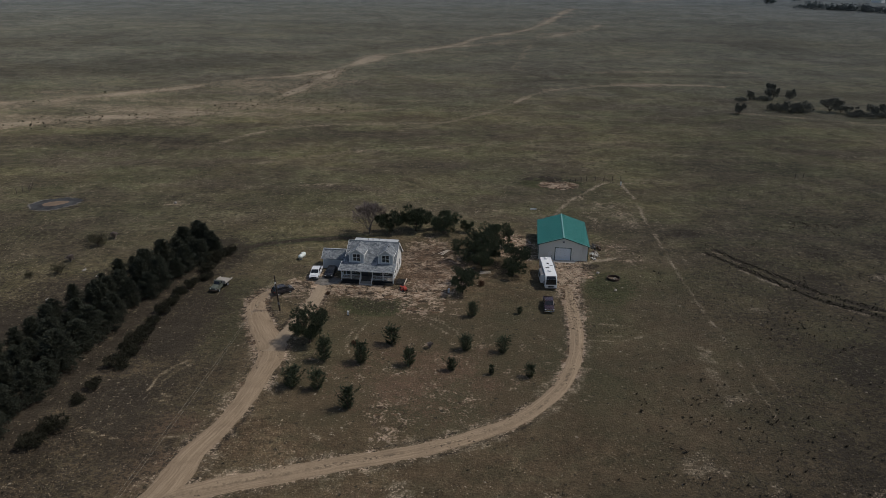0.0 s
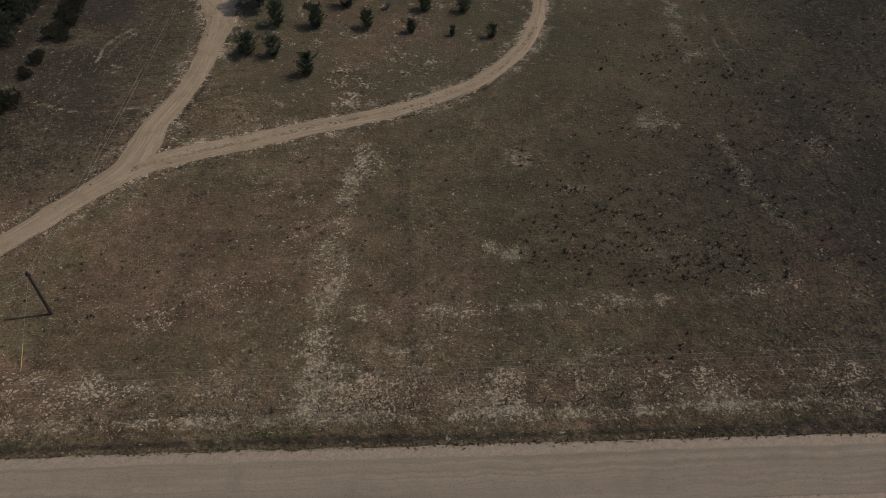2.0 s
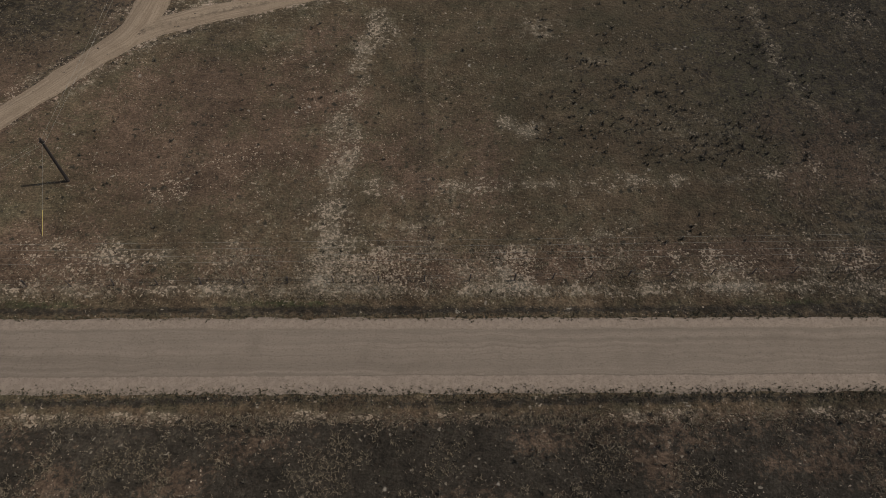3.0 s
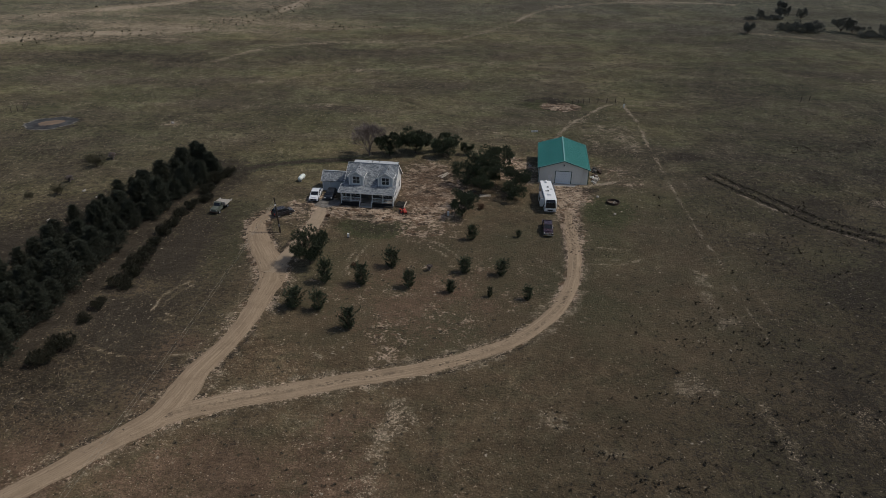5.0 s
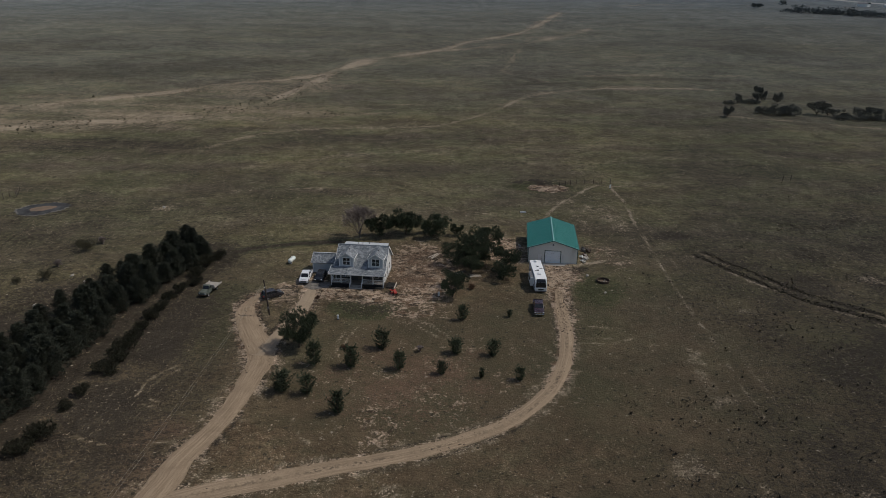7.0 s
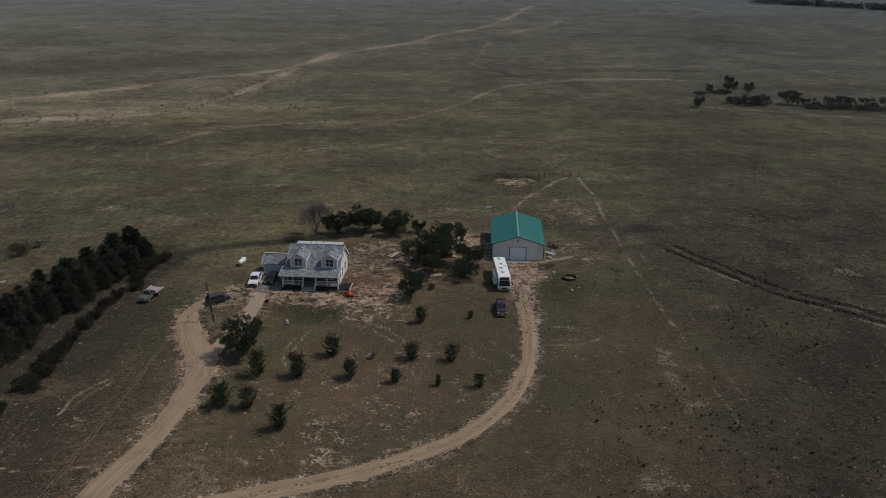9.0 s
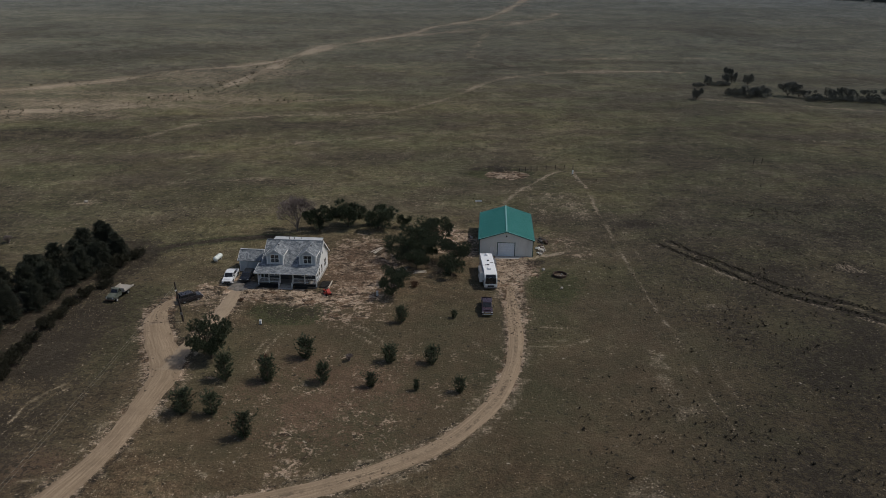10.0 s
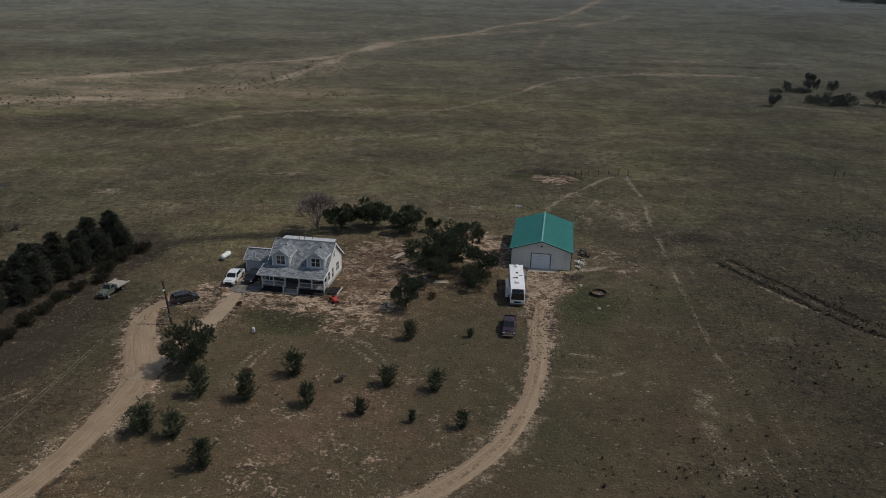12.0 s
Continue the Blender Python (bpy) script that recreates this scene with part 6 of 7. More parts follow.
clone_set(YOUNG, "young_pine", M_BARK, M_PINE, "young dark green pine on bare dry grass", "pine tree", "yard pines",
          [(-19.3, 106.6, 4.1, 0.9), (-23.1, 98.4, 3.3, 1.25), (-19.0, 97.8, 3.2, 1.1), (-13.6, 92.3, 3.6, 0.9), (-13.1, 106.1, 3.6, 1.05), (-8.4, 112.6, 3.3, 1.15), (-5.0, 105.5, 3.1, 1.0),
           (4.5, 111.1, 2.6, 1.25), (10.8, 110.4, 2.7, 1.15), (2.0, 104.1, 2.2, 1.1), (8.5, 103.0, 1.7, 0.8), (14.7, 102.3, 2.2, 1.1), (6.1, 124.3, 2.9, 1.0), (15.2, 125.9, 1.4, 1.0)], 3.0)
clone_set([bt for bt in BIG], "pine_tree", M_BARK, M_PINE, "full dark green pine with uneven crown", "pine tree", "tall yard pines",
          [(4.5, 135.2, 5.2, 1.0), (13.2, 165.0, 6.0, 1.15), (10.3, 158.4, 6.6, 1.15), (10.8, 153.0, 5.4, 1.1), (16.6, 150.4, 6.2, 1.12), (15.6, 144.6, 4.4, 1.15), (5.8, 153.2, 5.6, 1.15),
           (8.9, 148.0, 4.6, 1.1), (5.0, 140.6, 4.2, 1.05)], 6.4)
clone_set([broad(78, 7.0, 3.0, 9, 1200, 18, 0.34, 0.06, 0.2, 0.12, 17, 1.15)], "pine_tree", M_BARK, M_PINE, "large dense dark green pine beside the driveway", "pine tree", "tall yard pines", [(-22.9, 112.9, 7.2, 1.0)], 7.0)
clone_set(ROUND, "round_tree", M_BARK, M_PINE, "low rounded dark evergreen behind the house", "tree", "trees behind the house",
          [(-13.2, 171.8, 5.5, 1.0), (-6.9, 174.0, 6.1, 1.1), (0.3, 173.0, 5.5, 1.22), (6.3, 173.4, 3.2, 0.8)], 4.6)
_rng = random.Random(5)
BELT_SPOTS = []
for row, (dx, first_y, last_y) in enumerate(((0.0, 70, 158), (-5.2, 66, 162), (-10.2, 78, 150))):
    y = first_y
    while y < last_y:
        x = -60.2 - 0.0 * y + 8.2 * max(0, (y - 118) / 44) ** 1.3 + dx - 0.045 * (118 - y if y < 118 else 0)
        BELT_SPOTS.append((x + _rng.uniform(-0.9, 0.9), y + _rng.uniform(-0.9, 0.9), _rng.uniform(4.6, 7.2) - (1.2 if row == 2 else 0), _rng.uniform(0.92, 1.2)))
        y += 4.7
BELT_SPOTS += [(-51.6, 154.0, 4.6, 1.0), (-53.4, 149.6, 5.6, 1.0), (-55.6, 145.0, 6.0, 1.0), (-56.0, 159.0, 6.2, 1.0)]
clone_set(BELT, "shelter_belt_tree", M_BARK, M_BELT, "dense dark conifer in the shelter belt rows", "conifer", "shelter belt conifers", BELT_SPOTS, 7.6)
clone_set(JUNIPER, "juniper_bush", M_BARK, M_JUNIPER, "low spreading juniper bush along the shelter belt", "bush", "juniper row",
          [(-49.3, 155.5, 2.3), (-50.6, 150.5, 2.6), (-50.8, 145.2, 2.5), (-49.8, 140.4, 1.9), (-51.6, 136.4, 2.0), (-52.4, 132.4, 2.0), (-52.6, 128.0, 1.9), (-52.8, 123.6, 2.0), (-52.8, 119.4, 1.9), (-52.8, 115.4, 2.1),
           (-52.6, 111.2, 2.3), (-52.6, 107.4, 2.5), (-52.6, 103.4, 2.4), (-53.6, 97.0, 1.7), (-54.2, 93.0, 1.5), (-54.2, 86.0, 2.6), (-55.0, 82.0, 2.2)], 2.65)
clone_set([broad(141, 2.6, 1.9, 5, 300, 8, 0.30, 0.06, 0.1, 0.2)], "pasture_bush", M_BARK, M_SHRUB, "thin olive-brown bush in the open pasture", "bush", "pasture bushes",
          [(-81.4, 159.6, 3.0), (-84.6, 163.0, 1.6), (-82.0, 142.0, 2.4, 0.8), (-87.0, 140.0, 1.4), (-62.0, 168.0, 1.6)], 2.6)
clone_set([broad(151, 1.0, 0.7, 4, 120, 8, 0.2, 0.04, 0.05, 0.15)], "dry_shrub", M_BARK, M_RUST_SHRUB, "small dry reddish-brown shrub", "shrub", "dry shrubs",
          [(8.4, 139.2, 1.1, 1.2), (-15.0, 112.4, 1.0), (-22.8, 133.6, 0.8)], 1.0)
clone_set([broad(161 + i, 8.0, 4.4, 7, 560, 7, 0.6, 0.13, 0.25, 0.06, 8, 1.2) for i in range(4)], "cottonwood", M_BARK, M_COTTON, "distant dark cottonwood along a dry creek", "tree", "distant creek trees",
          [(142, 348, 7.0, 0.7), (162, 386, 6.0, 0.6), (174, 391, 9.5, 0.55), (178, 394, 8.5, 0.6), (184, 388, 7.5, 0.6), (190, 357, 8.2, 1.0), (194, 354, 7.0, 1.0), (199, 350, 4.5, 1.1), (209, 351, 7.0, 1.1), (216, 349, 6.2, 1.2), (224, 346, 6.0, 1.2), (233, 343, 6.6, 1.2), (243, 340, 6.4, 1.2), (254, 336, 6.6, 1.2)], 8.0)

clone_set([broad(171 + i, 2.4, 3.4, 6, 420, 6, 0.50, 0.10, 0.10, 0.1, 9, 1.3) for i in range(3)], "creek_bush", M_BARK, M_COTTON, "low grey-green scrub along a dry creek", "bush", "creek scrub",
          [(156, 384, 2.2, 1.2), (166, 387, 2.4, 1.3), (171, 386, 2.6, 1.2), (164, 357, 4.4, 0.8), (169, 354, 5.0, 0.8), (176, 355, 5.4, 0.8), (197, 346, 2.8, 1.3), (203, 345, 3.0, 1.3), (211, 344, 3.0, 1.4), (219, 342, 3.0, 1.4), (228, 339, 3.2, 1.4), (238, 336, 3.2, 1.5), (249, 333, 3.2, 1.5)], 3.0)

bt = thing("bare_tree", on_ground(-18.2, 171.3), "leafless grey-brown tree behind the house", "tree")
part("crown", bare_tree(3, 11.5, 3.4), M_DEADWOOD, bt)
for x, y, h in ((-79.6, 164.6, 2.6), (-82.9, 149.4, 2.4), (-1.7, 111.7, 1.7)):
    b2 = thing("bare_shrub", on_ground(x, y), "leafless grey twiggy shrub in dry grass", "shrub", "bare shrubs")
    part("crown", bare_tree(int(h * 10), h, 1.0), M_DEADWOOD, b2)


def far_wood():
    """A distant row of trees, too far to count."""
    rng = np.random.default_rng(8)
    cs, ds = [], []
    for i in range(95):
        f = i / 95
        x, y = 470 + 160 * f + rng.normal(0, 6), 1000 - 130 * f + rng.normal(0, 7)
        z = float(ground_z(x, y))
        h = rng.uniform(3.5, 9)
        for k in range(20):
            d = rng.normal(0, 1, 3)
            cs.append((x + d[0] * 3.4, y + d[1] * 3.4, z + h * (0.5 + 0.26 * max(-1.8, min(1.6, d[2])))))
            ds.append((d[0], d[1], 0.6))
    for x, y, h in ((516, 1124, 7), (447, 1060, 6), (455, 1063, 5), (700, 1700, 9), (640, 1560, 8), (560, 1900, 9), (575, 1905, 9)):
        z = float(ground_z(x, y))
        for k in range(46):
            d = rng.normal(0, 1, 3)
            cs.append((x + d[0] * h * 0.3, y + d[1] * h * 0.3, z + h * (0.5 + 0.25 * max(-1.8, min(1.6, d[2])))))
            ds.append((d[0], d[1], 0.6))
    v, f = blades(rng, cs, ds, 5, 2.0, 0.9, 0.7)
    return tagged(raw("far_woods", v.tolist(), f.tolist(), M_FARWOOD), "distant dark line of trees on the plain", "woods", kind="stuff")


far_wood()

# ---- poles, wires, fences ----
def cable(bm, p, q, r, sag, n=14):
    p, q = Vector(p), Vector(q)
    prev = p
    for i in range(1, n + 1):
        f = i / n
        c = p.lerp(q, f) - Vector((0, 0, sag * 4 * f * (1 - f)))
        tube(bm, prev, c, r, r, 4)
        prev = c
    return bm


def utility_pole(x, y, h, label, arm=None):
    t = thing("utility_pole", on_ground(x, y), label, "utility pole", "utility poles")
    part("shaft", tube(bmesh.new(), (0, 0, -0.4), (0, 0, h), 0.18, 0.13, 10), M_POLE, t)
    if arm:
        a = part("crossarm", boxed(-arm, arm, -0.06, 0.06, h - 0.45, h - 0.32), M_POLE, t)
        for i in range(4):
            part("insulator", lathe(bmesh.new(), [(0, 0), (0.06, 0), (0.05, 0.08), (0.07, 0.1), (0.03, 0.16), (0, 0.17)], 8, pose(-arm + 0.1 + i * (2 * arm - 0.2) / 3, 0, h - 0.32)), M_WHITE, a)
    return t


p1 = utility_pole(-30.95, 125.8, 7.3, "weathered brown leaning utility pole on the drive island")
p1.matrix_world = on_ground(-30.95, 125.8) @ pose(0, 0, 0, 0, -5.0, 0)
part("meter_box", boxed(-0.16, 0.16, -0.3, -0.13, 1.3, 1.8, bevel=0.02), M_RVGREY, p1, "grey meter box")
part("lamp_head", boxed(-0.1, 0.1, -0.45, -0.1, 5.75, 5.95, bevel=0.03), M_LAMP, p1, "white yard lamp head")
p2 = utility_pole(-36.7, 48.6, 6.6, "dark utility pole held by a guy wire")
part("bracket", boxed(-0.25, 0.25, -0.08, 0.08, 6.1, 6.25), M_POLE, p2)
guy = part("guy_wire", tube(bmesh.new(), (0, -0.1, 6.0), (-0.75, -7.0, 0.0), 0.012, 0.012, 5), M_WIRE, p2)
part("guy_guard", tube(bmesh.new(), (-0.54, -5.0, 1.74), (-0.745, -6.95, 0.05), 0.035, 0.035, 6), M_GUY, guy, "yellow guy guard")
for x in (-112.0, 104.0):
    utility_pole(x, 34.2, 9.4, "tall utility pole with a crossarm beside the road", 1.1)
service = thing("service_wires", pose(0, 0, 0), "pair of thin overhead service wires to the house pole", "power line")
for dx, dz in ((-0.22, 6.2), (0.22, 6.05)):
    part("wire", cable(bmesh.new(), (-36.7 + dx, 48.6, dz), (-31.55 + dx * 0.5, 125.8, dz + 0.6), 0.013, 0.9), M_WIRE, service)
    part("wire", cable(bmesh.new(), (-36.7 + dx, 48.6, dz), (-48 + dx, 34.2, 8.6), 0.012, 0.15), M_WIRE, service)
line = thing("power_line", pose(0, 0, 0), "four thin overhead wires along the county road", "power line")
for y, z, sag in ((35.0, 9.3, 0.9), (34.5, 9.2, 1.0), (33.7, 9.2, 0.9), (33.5, 8.6, 1.0)):
    part("wire", cable(bmesh.new(), (-112, y, z), (104, y + 0.2, z), 0.010, sag, 26), M_WIRE, line)


def fence(name, pts, spacing, height, label, wires=3, thick=0.06):
    t = thing(name, pose(0, 0, 0), label, "fence", "fences")
    rng = random.Random(4)
    base = None
    for (xa, ya), (xb, yb) in zip(pts, pts[1:]):
        n = max(1, round(math.hypot(xb - xa, yb - ya) / spacing))
        for i in range(n + 1):
            x, y = xa + (xb - xa) * i / n, ya + (yb - ya) * i / n
            if base is None:
                base = part("post", tube(bmesh.new(), (0, 0, -0.3), (0, 0, height), thick, thick * 0.85, 6), M_POST, t)
                ob = base
            else:
                ob = new("post", base.data)
                ob.parent = t
            ob.matrix_local = pose(x, y, float(ground_z(x, y)), rng.uniform(-5, 5), rng.uniform(-5, 5), rng.uniform(0, 360))
        for k in range(wires):
            z = height * (0.92 - 0.27 * k)
            part("wire", tube(bmesh.new(), (xa, ya, float(ground_z(xa, ya)) + z), (xb, yb, float(ground_z(xb, yb)) + z), 0.006, 0.006, 3), M_WIRE, t)
    return t


fence("roadside_fence", [(-78.0, 35.9), (-37.4, 35.9), (-12.7, 35.9), (9.2, 35.9), (20.4, 36.2), (82, 36.6)], 4.1, 1.15, "barbed wire fence on short dark posts beside the road")
fence("pasture_fence", [(40.4, 222.4), (46.3, 225.2), (57.5, 226.2)], 2.6, 1.6, "short run of dark wooden pasture posts", 2, 0.13)
fence("pond_fence", [(-124.0, 201.0), (-121.3, 203.0), (-123.2, 208.3)], 2.0, 1.8, "a few dark posts near the pond", 1, 0.11)
fence("gate_posts", [(116.7, 232.4), (119.8, 233.3)], 3.0, 1.9, "two dark gate posts standing in the pasture", 0, 0.13)


# ---- yard things ----
def propane_tank(m):
    t = thing("propane_tank", m, "white horizontal propane tank on short legs", "propane tank")
    prof = [(0, -1.45), (0.25, -1.4), (0.42, -1.25), (0.5, -1.0), (0.5, 1.0), (0.42, 1.25), (0.25, 1.4), (0, 1.45)]
    part("vessel", lathe(bmesh.new(), prof, 20, pose(0, 0, 0.72, 90, 0, 0)), M_TANK, t)
    part("valve_dome", lathe(bmesh.new(), [(0, 0.28), (0.12, 0.26), (0.18, 0.15), (0.18, 0)], 14, pose(0, 0, 1.17)), M_TANK, t)
    for y in (-0.85, 0.85):
        part("saddle", boxed(-0.35, 0.35, y - 0.1, y + 0.1, -0.1, 0.4), M_CONCRETE, t)
    return t


propane_tank(on_ground(-31.9, 153.5, -13))


def stock_tank(m):
    t = thing("fire_ring", m, "dark round metal ring with pale stones inside", "fire ring")
    part("ring", lathe(bmesh.new(), [(1.35, -0.1), (1.4, 0.5), (1.36, 0.55), (1.3, 0.5), (1.27, -0.1)], 28), M_RUST, t)
    part("ash", lathe(bmesh.new(), [(1.28, 0.04), (0.7, 0.09), (0, 0.12)], 20), M_CLOD, t, "dark ash floor")
    rng = random.Random(2)
    for i in range(6):
        a, r = rng.uniform(0, 6.28), rng.uniform(0.1, 0.75)
        s = rng.uniform(0.09, 0.2)
        bm = bmesh.new()
        bmesh.ops.create_icosphere(bm, subdivisions=2, radius=s, matrix=pose(r * math.cos(a), r * math.sin(a), 0.12 + s * 0.5))
        for v in bm.verts:
            v.co += Vector((rng.uniform(-1, 1), rng.uniform(-1, 1), rng.uniform(-1, 1))) * s * 0.16
        part("stone", bm, M_STONE, t)
    return t


stock_tank(on_ground(37.3, 144.0))


def mower(m):
    t = thing("lawn_tractor", m, "bright red riding mower parked by the porch", "mower")
    part("hood", prism(bmesh.new(), [(-0.95, 0.3), (-1.0, 0.6), (-0.85, 0.85), (-0.1, 0.95), (-0.1, 0.3)], -0.28, 0.28, bevel=0.05), M_RED, t)
    part("fender", boxed(-0.5, 0.5, 0.1, 0.85, 0.55, 0.72, bevel=0.06), M_RED, t)
    part("deck", boxed(-0.6, 0.6, -0.45, 0.3, 0.12, 0.32, bevel=0.05), M_RED, t)
    s = part("seat", boxed(-0.22, 0.22, 0.3, 0.7, 0.74, 0.86, bevel=0.04), M_BLACK, t)
    part("seat_back", boxed(-0.22, 0.22, 0.66, 0.76, 0.86, 1.2, bevel=0.04), M_BLACK, s)
    part("steering_wheel", lathe(bmesh.new(), [(0.16, -0.02), (0.19, 0), (0.16, 0.02), (0.13, 0), (0.16, -0.02)], 14, pose(0, 0.0, 1.1, 25)), M_BLACK, t)
    part("steering_column", tube(bmesh.new(), (0, -0.12, 0.85), (0, 0.0, 1.1), 0.03), M_BLACK, t)
    for sx in (-1, 1):
        wheel(t, sx * 0.42, -0.65, 0.2, 0.16)
        wheel(t, sx * 0.46, 0.5, 0.27, 0.24)
    return t


mower(on_ground(-7.7, 136.5, 25)).scale = (1.1, 1.1, 1.05)


def well_head(m, label, h=0.9):
    t = thing("utility_pedestal", m, label, "pedestal")
    part("cabinet", boxed(-0.3, 0.3, -0.25, 0.25, 0.12, h, bevel=0.05), M_WHITE, t)
    part("lid", boxed(-0.34, 0.34, -0.29, 0.29, h - 0.02, h + 0.07, bevel=0.03), M_WHITE, t)
    part("base", boxed(-0.36, 0.36, -0.31, 0.31, -0.1, 0.13), M_BLACK, t, "dark base")
    return t


well_head(on_ground(-17.6, 124.2), "small white pedestal with dark base on the lawn").scale = (0.6, 0.6, 0.9)
well_head(on_ground(1.6, 135.3, 10), "white utility box beside a pine", 1.1).scale = (0.6, 0.6, 0.85)
well_head(on_ground(56.2, 220.5), "white water hydrant box at the track end", 1.3).scale = (0.6, 0.6, 0.9)


# mulch, set blacker than soil
M_MULCH = surf("near_black_mulch", (0.006, 0.006, 0.005), (0.017, 0.015, 0.013), 1.5, 0.9, bump=0.6)
M_PAD = surf("grey_crushed_stone", (0.05, 0.046, 0.041), (0.26, 0.235, 0.205), 0.7, 0.95, bump=0.6, grain=5, dirt=(0.27, 0.20, 0.135))


def garden_bed(m, x0, x1, y0, y1, label, edge=True):
    """A low bed with a near-black top, held by a board."""
    t = thing("garden_bed", m, label, "garden bed", "beds round the porch")
    rng = random.Random(int(x0 * 10 + y1 * 7))
    bm = bmesh.new()
    nx_, ny_ = max(2, int((x1 - x0) / 0.3)), max(2, int((y1 - y0) / 0.3))
    grid = [[bm.verts.new((x0 + (x1 - x0) * i / nx_, y0 + (y1 - y0) * j / ny_, -0.1 if i in (0, nx_) or j in (0, ny_) else 0.17 + rng.uniform(0, 0.12))) for j in range(ny_ + 1)] for i in range(nx_ + 1)]
    for i in range(nx_):
        for j in range(ny_):
            bm.faces.new((grid[i][j], grid[i + 1][j], grid[i + 1][j + 1], grid[i][j + 1]))
    part("bed_top", bm, M_MULCH, t, "uneven near-black bed top")
    if edge:
        part("edging_board", boxed(x1, x1 + 0.14, y0 - 0.1, y1, -0.1, 0.3, bevel=0.01), M_LUMBER, t, "pale edging board")
    return t


_hm = on_ground(-15.85, 139.69, -6.2)
garden_bed(_hm, 6.1, 8.1, 0.0, 3.3, "near-black mulch bed edged by a pale board")
# two black strips added in place of the shade before the porch
garden_bed(_hm, 1.6, 6.0, -0.75, 0.4, "narrow black bed standing for shade along the porch", False)
garden_bed(_hm, -5.4, -1.5, -0.65, 0.4, "narrow black bed standing for shade along the porch", False)


def gravel_pad():
    """Crushed stone spread in front of the garage."""
    rng = random.Random(6)
    bm = bmesh.new()
    rings = []
    for r in (0.0, 0.5, 0.85, 1.0):
        ring = []
        for i in range(36):
            a = 6.2832 * i / 36
            k = r * (1 + 0.10 * math.sin(3 * a + 0.7) + 0.07 * math.sin(7 * a) + rng.uniform(-0.09, 0.09))
            x, y = -24.2 + 3.3 * k * math.cos(a), 140.6 + 2.4 * k * math.sin(a)
            ring.append(bm.verts.new((x, y, float(ground_z(x, y)) + (0.10 if r < 0.9 else -0.06))))
        rings.append(ring)
    for p, q in zip(rings, rings[1:]):
        for i in range(36):
            bm.faces.new((p[i], q[i], q[(i + 1) % 36], p[(i + 1) % 36]))
    tagged(part("gravel_pad", bm, M_PAD), "grey crushed stone spread before the garage", "gravel", kind="structure")


gravel_pad()


def water_trough(m, label):
    t = thing("water_trough", m, label, "trough")
    bm = bmesh.new()
    for a in ((-1.2, 1.2, -0.35, -0.3, 0, 0.6), (-1.2, 1.2, 0.3, 0.35, 0, 0.6), (-1.2, -1.15, -0.3, 0.3, 0, 0.6), (1.15, 1.2, -0.3, 0.3, 0, 0.6), (-1.15, 1.15, -0.3, 0.3, 0, 0.06)):
        box(bm, *a)
    part("tub", bm, M_RVWHITE, t)
    part("rim", boxed(-1.23, 1.23, -0.38, -0.351, 0.52, 0.62), M_CHROME, t)
    return t


water_trough(on_ground(25.6, 194.0, 5), "pale metal trough in the pasture").scale = (0.7, 0.7, 0.5)


def lumber(m, length, n, label, mat=None):
    t = thing("lumber_pile", m, label, "lumber", "loose lumber")
    rng = random.Random(int(length * 10))
    for i in range(n):
        ob = part("plank", boxed(-0.12, 0.12, -length / 2, length / 2, 0.0, 0.05), mat or M_LUMBER, t)
        ob.matrix_local = pose(rng.uniform(-0.4, 0.4), rng.uniform(-0.3, 0.3), 0.02 + 0.055 * i, 0, 0, rng.uniform(-9, 9))
    return t


lumber(on_ground(0.6, 158.4, -34), 3.6, 3, "bleached planks lying on bare soil")
lumber(on_ground(6.6, 148.6, -60), 2.6, 4, "heap of dark boards under the pines", M_GREYWOOD)
lumber(on_ground(5.4, 147.4, -70), 3.2, 5, "bleached boards dumped under the pines")
lumber(on_ground(9.6, 146.4, -82), 2.4, 4, "bleached boards dumped under the pines")
lumber(on_ground(36.2, 164.6, 30), 2.4, 4, "dark boards stacked behind the workshop corner", M_GREYWOOD)


def junk_pile(m, label="heap of pale scrap and boxes beside the workshop", mats=None, count=26):
    t = thing("scrap_heap", m, label, "scrap")
    rng = random.Random(12)
    for i in range(count):
        x, y, s = rng.uniform(-1.2, 1.2), rng.uniform(-1.6, 1.6), rng.uniform(0.15, 0.5)
        ob = part("scrap_piece", boxed(-s, s, -s * 0.6, s * 0.6, 0, s * rng.uniform(0.5, 1.2), bevel=0.03), rng.choice(mats or (M_CONCRETE, M_RVGREY, M_STONE, M_LUMBER, M_RUST, M_BLACK, M_WHITE)), t)
        ob.matrix_local = pose(x, y, rng.uniform(-0.05, 0.25), rng.uniform(-20, 20), rng.uniform(-20, 20), rng.uniform(0, 360))
    return t


junk_pile(on_ground(36.0, 158.4))
junk_pile(on_ground(37.0, 163.2, 40), "low heap of black tarpaulin and rusted scrap", (M_BLACK, M_BLACK, M_RUST, M_GREYWOOD), 22)
junk_pile(on_ground(35.4, 156.2)).scale = (0.6, 0.6, 0.6)


def barrel(m, label, mat):
    t = thing("barrel", m, label, "barrel", "porch barrels")
    part("drum", lathe(bmesh.new(), [(0, 0), (0.3, 0), (0.3, 0.28), (0.32, 0.3), (0.3, 0.32), (0.3, 0.58), (0.32, 0.6), (0.3, 0.62), (0.3, 0.88), (0, 0.88)], 16), mat, t)
    return t


barrel(on_ground(-22.6, 148.0), "dark barrel by the garage wall", M_BLACK)
barrel(on_ground(-23.2, 148.2), "dark barrel by the garage wall", M_RVGREY)


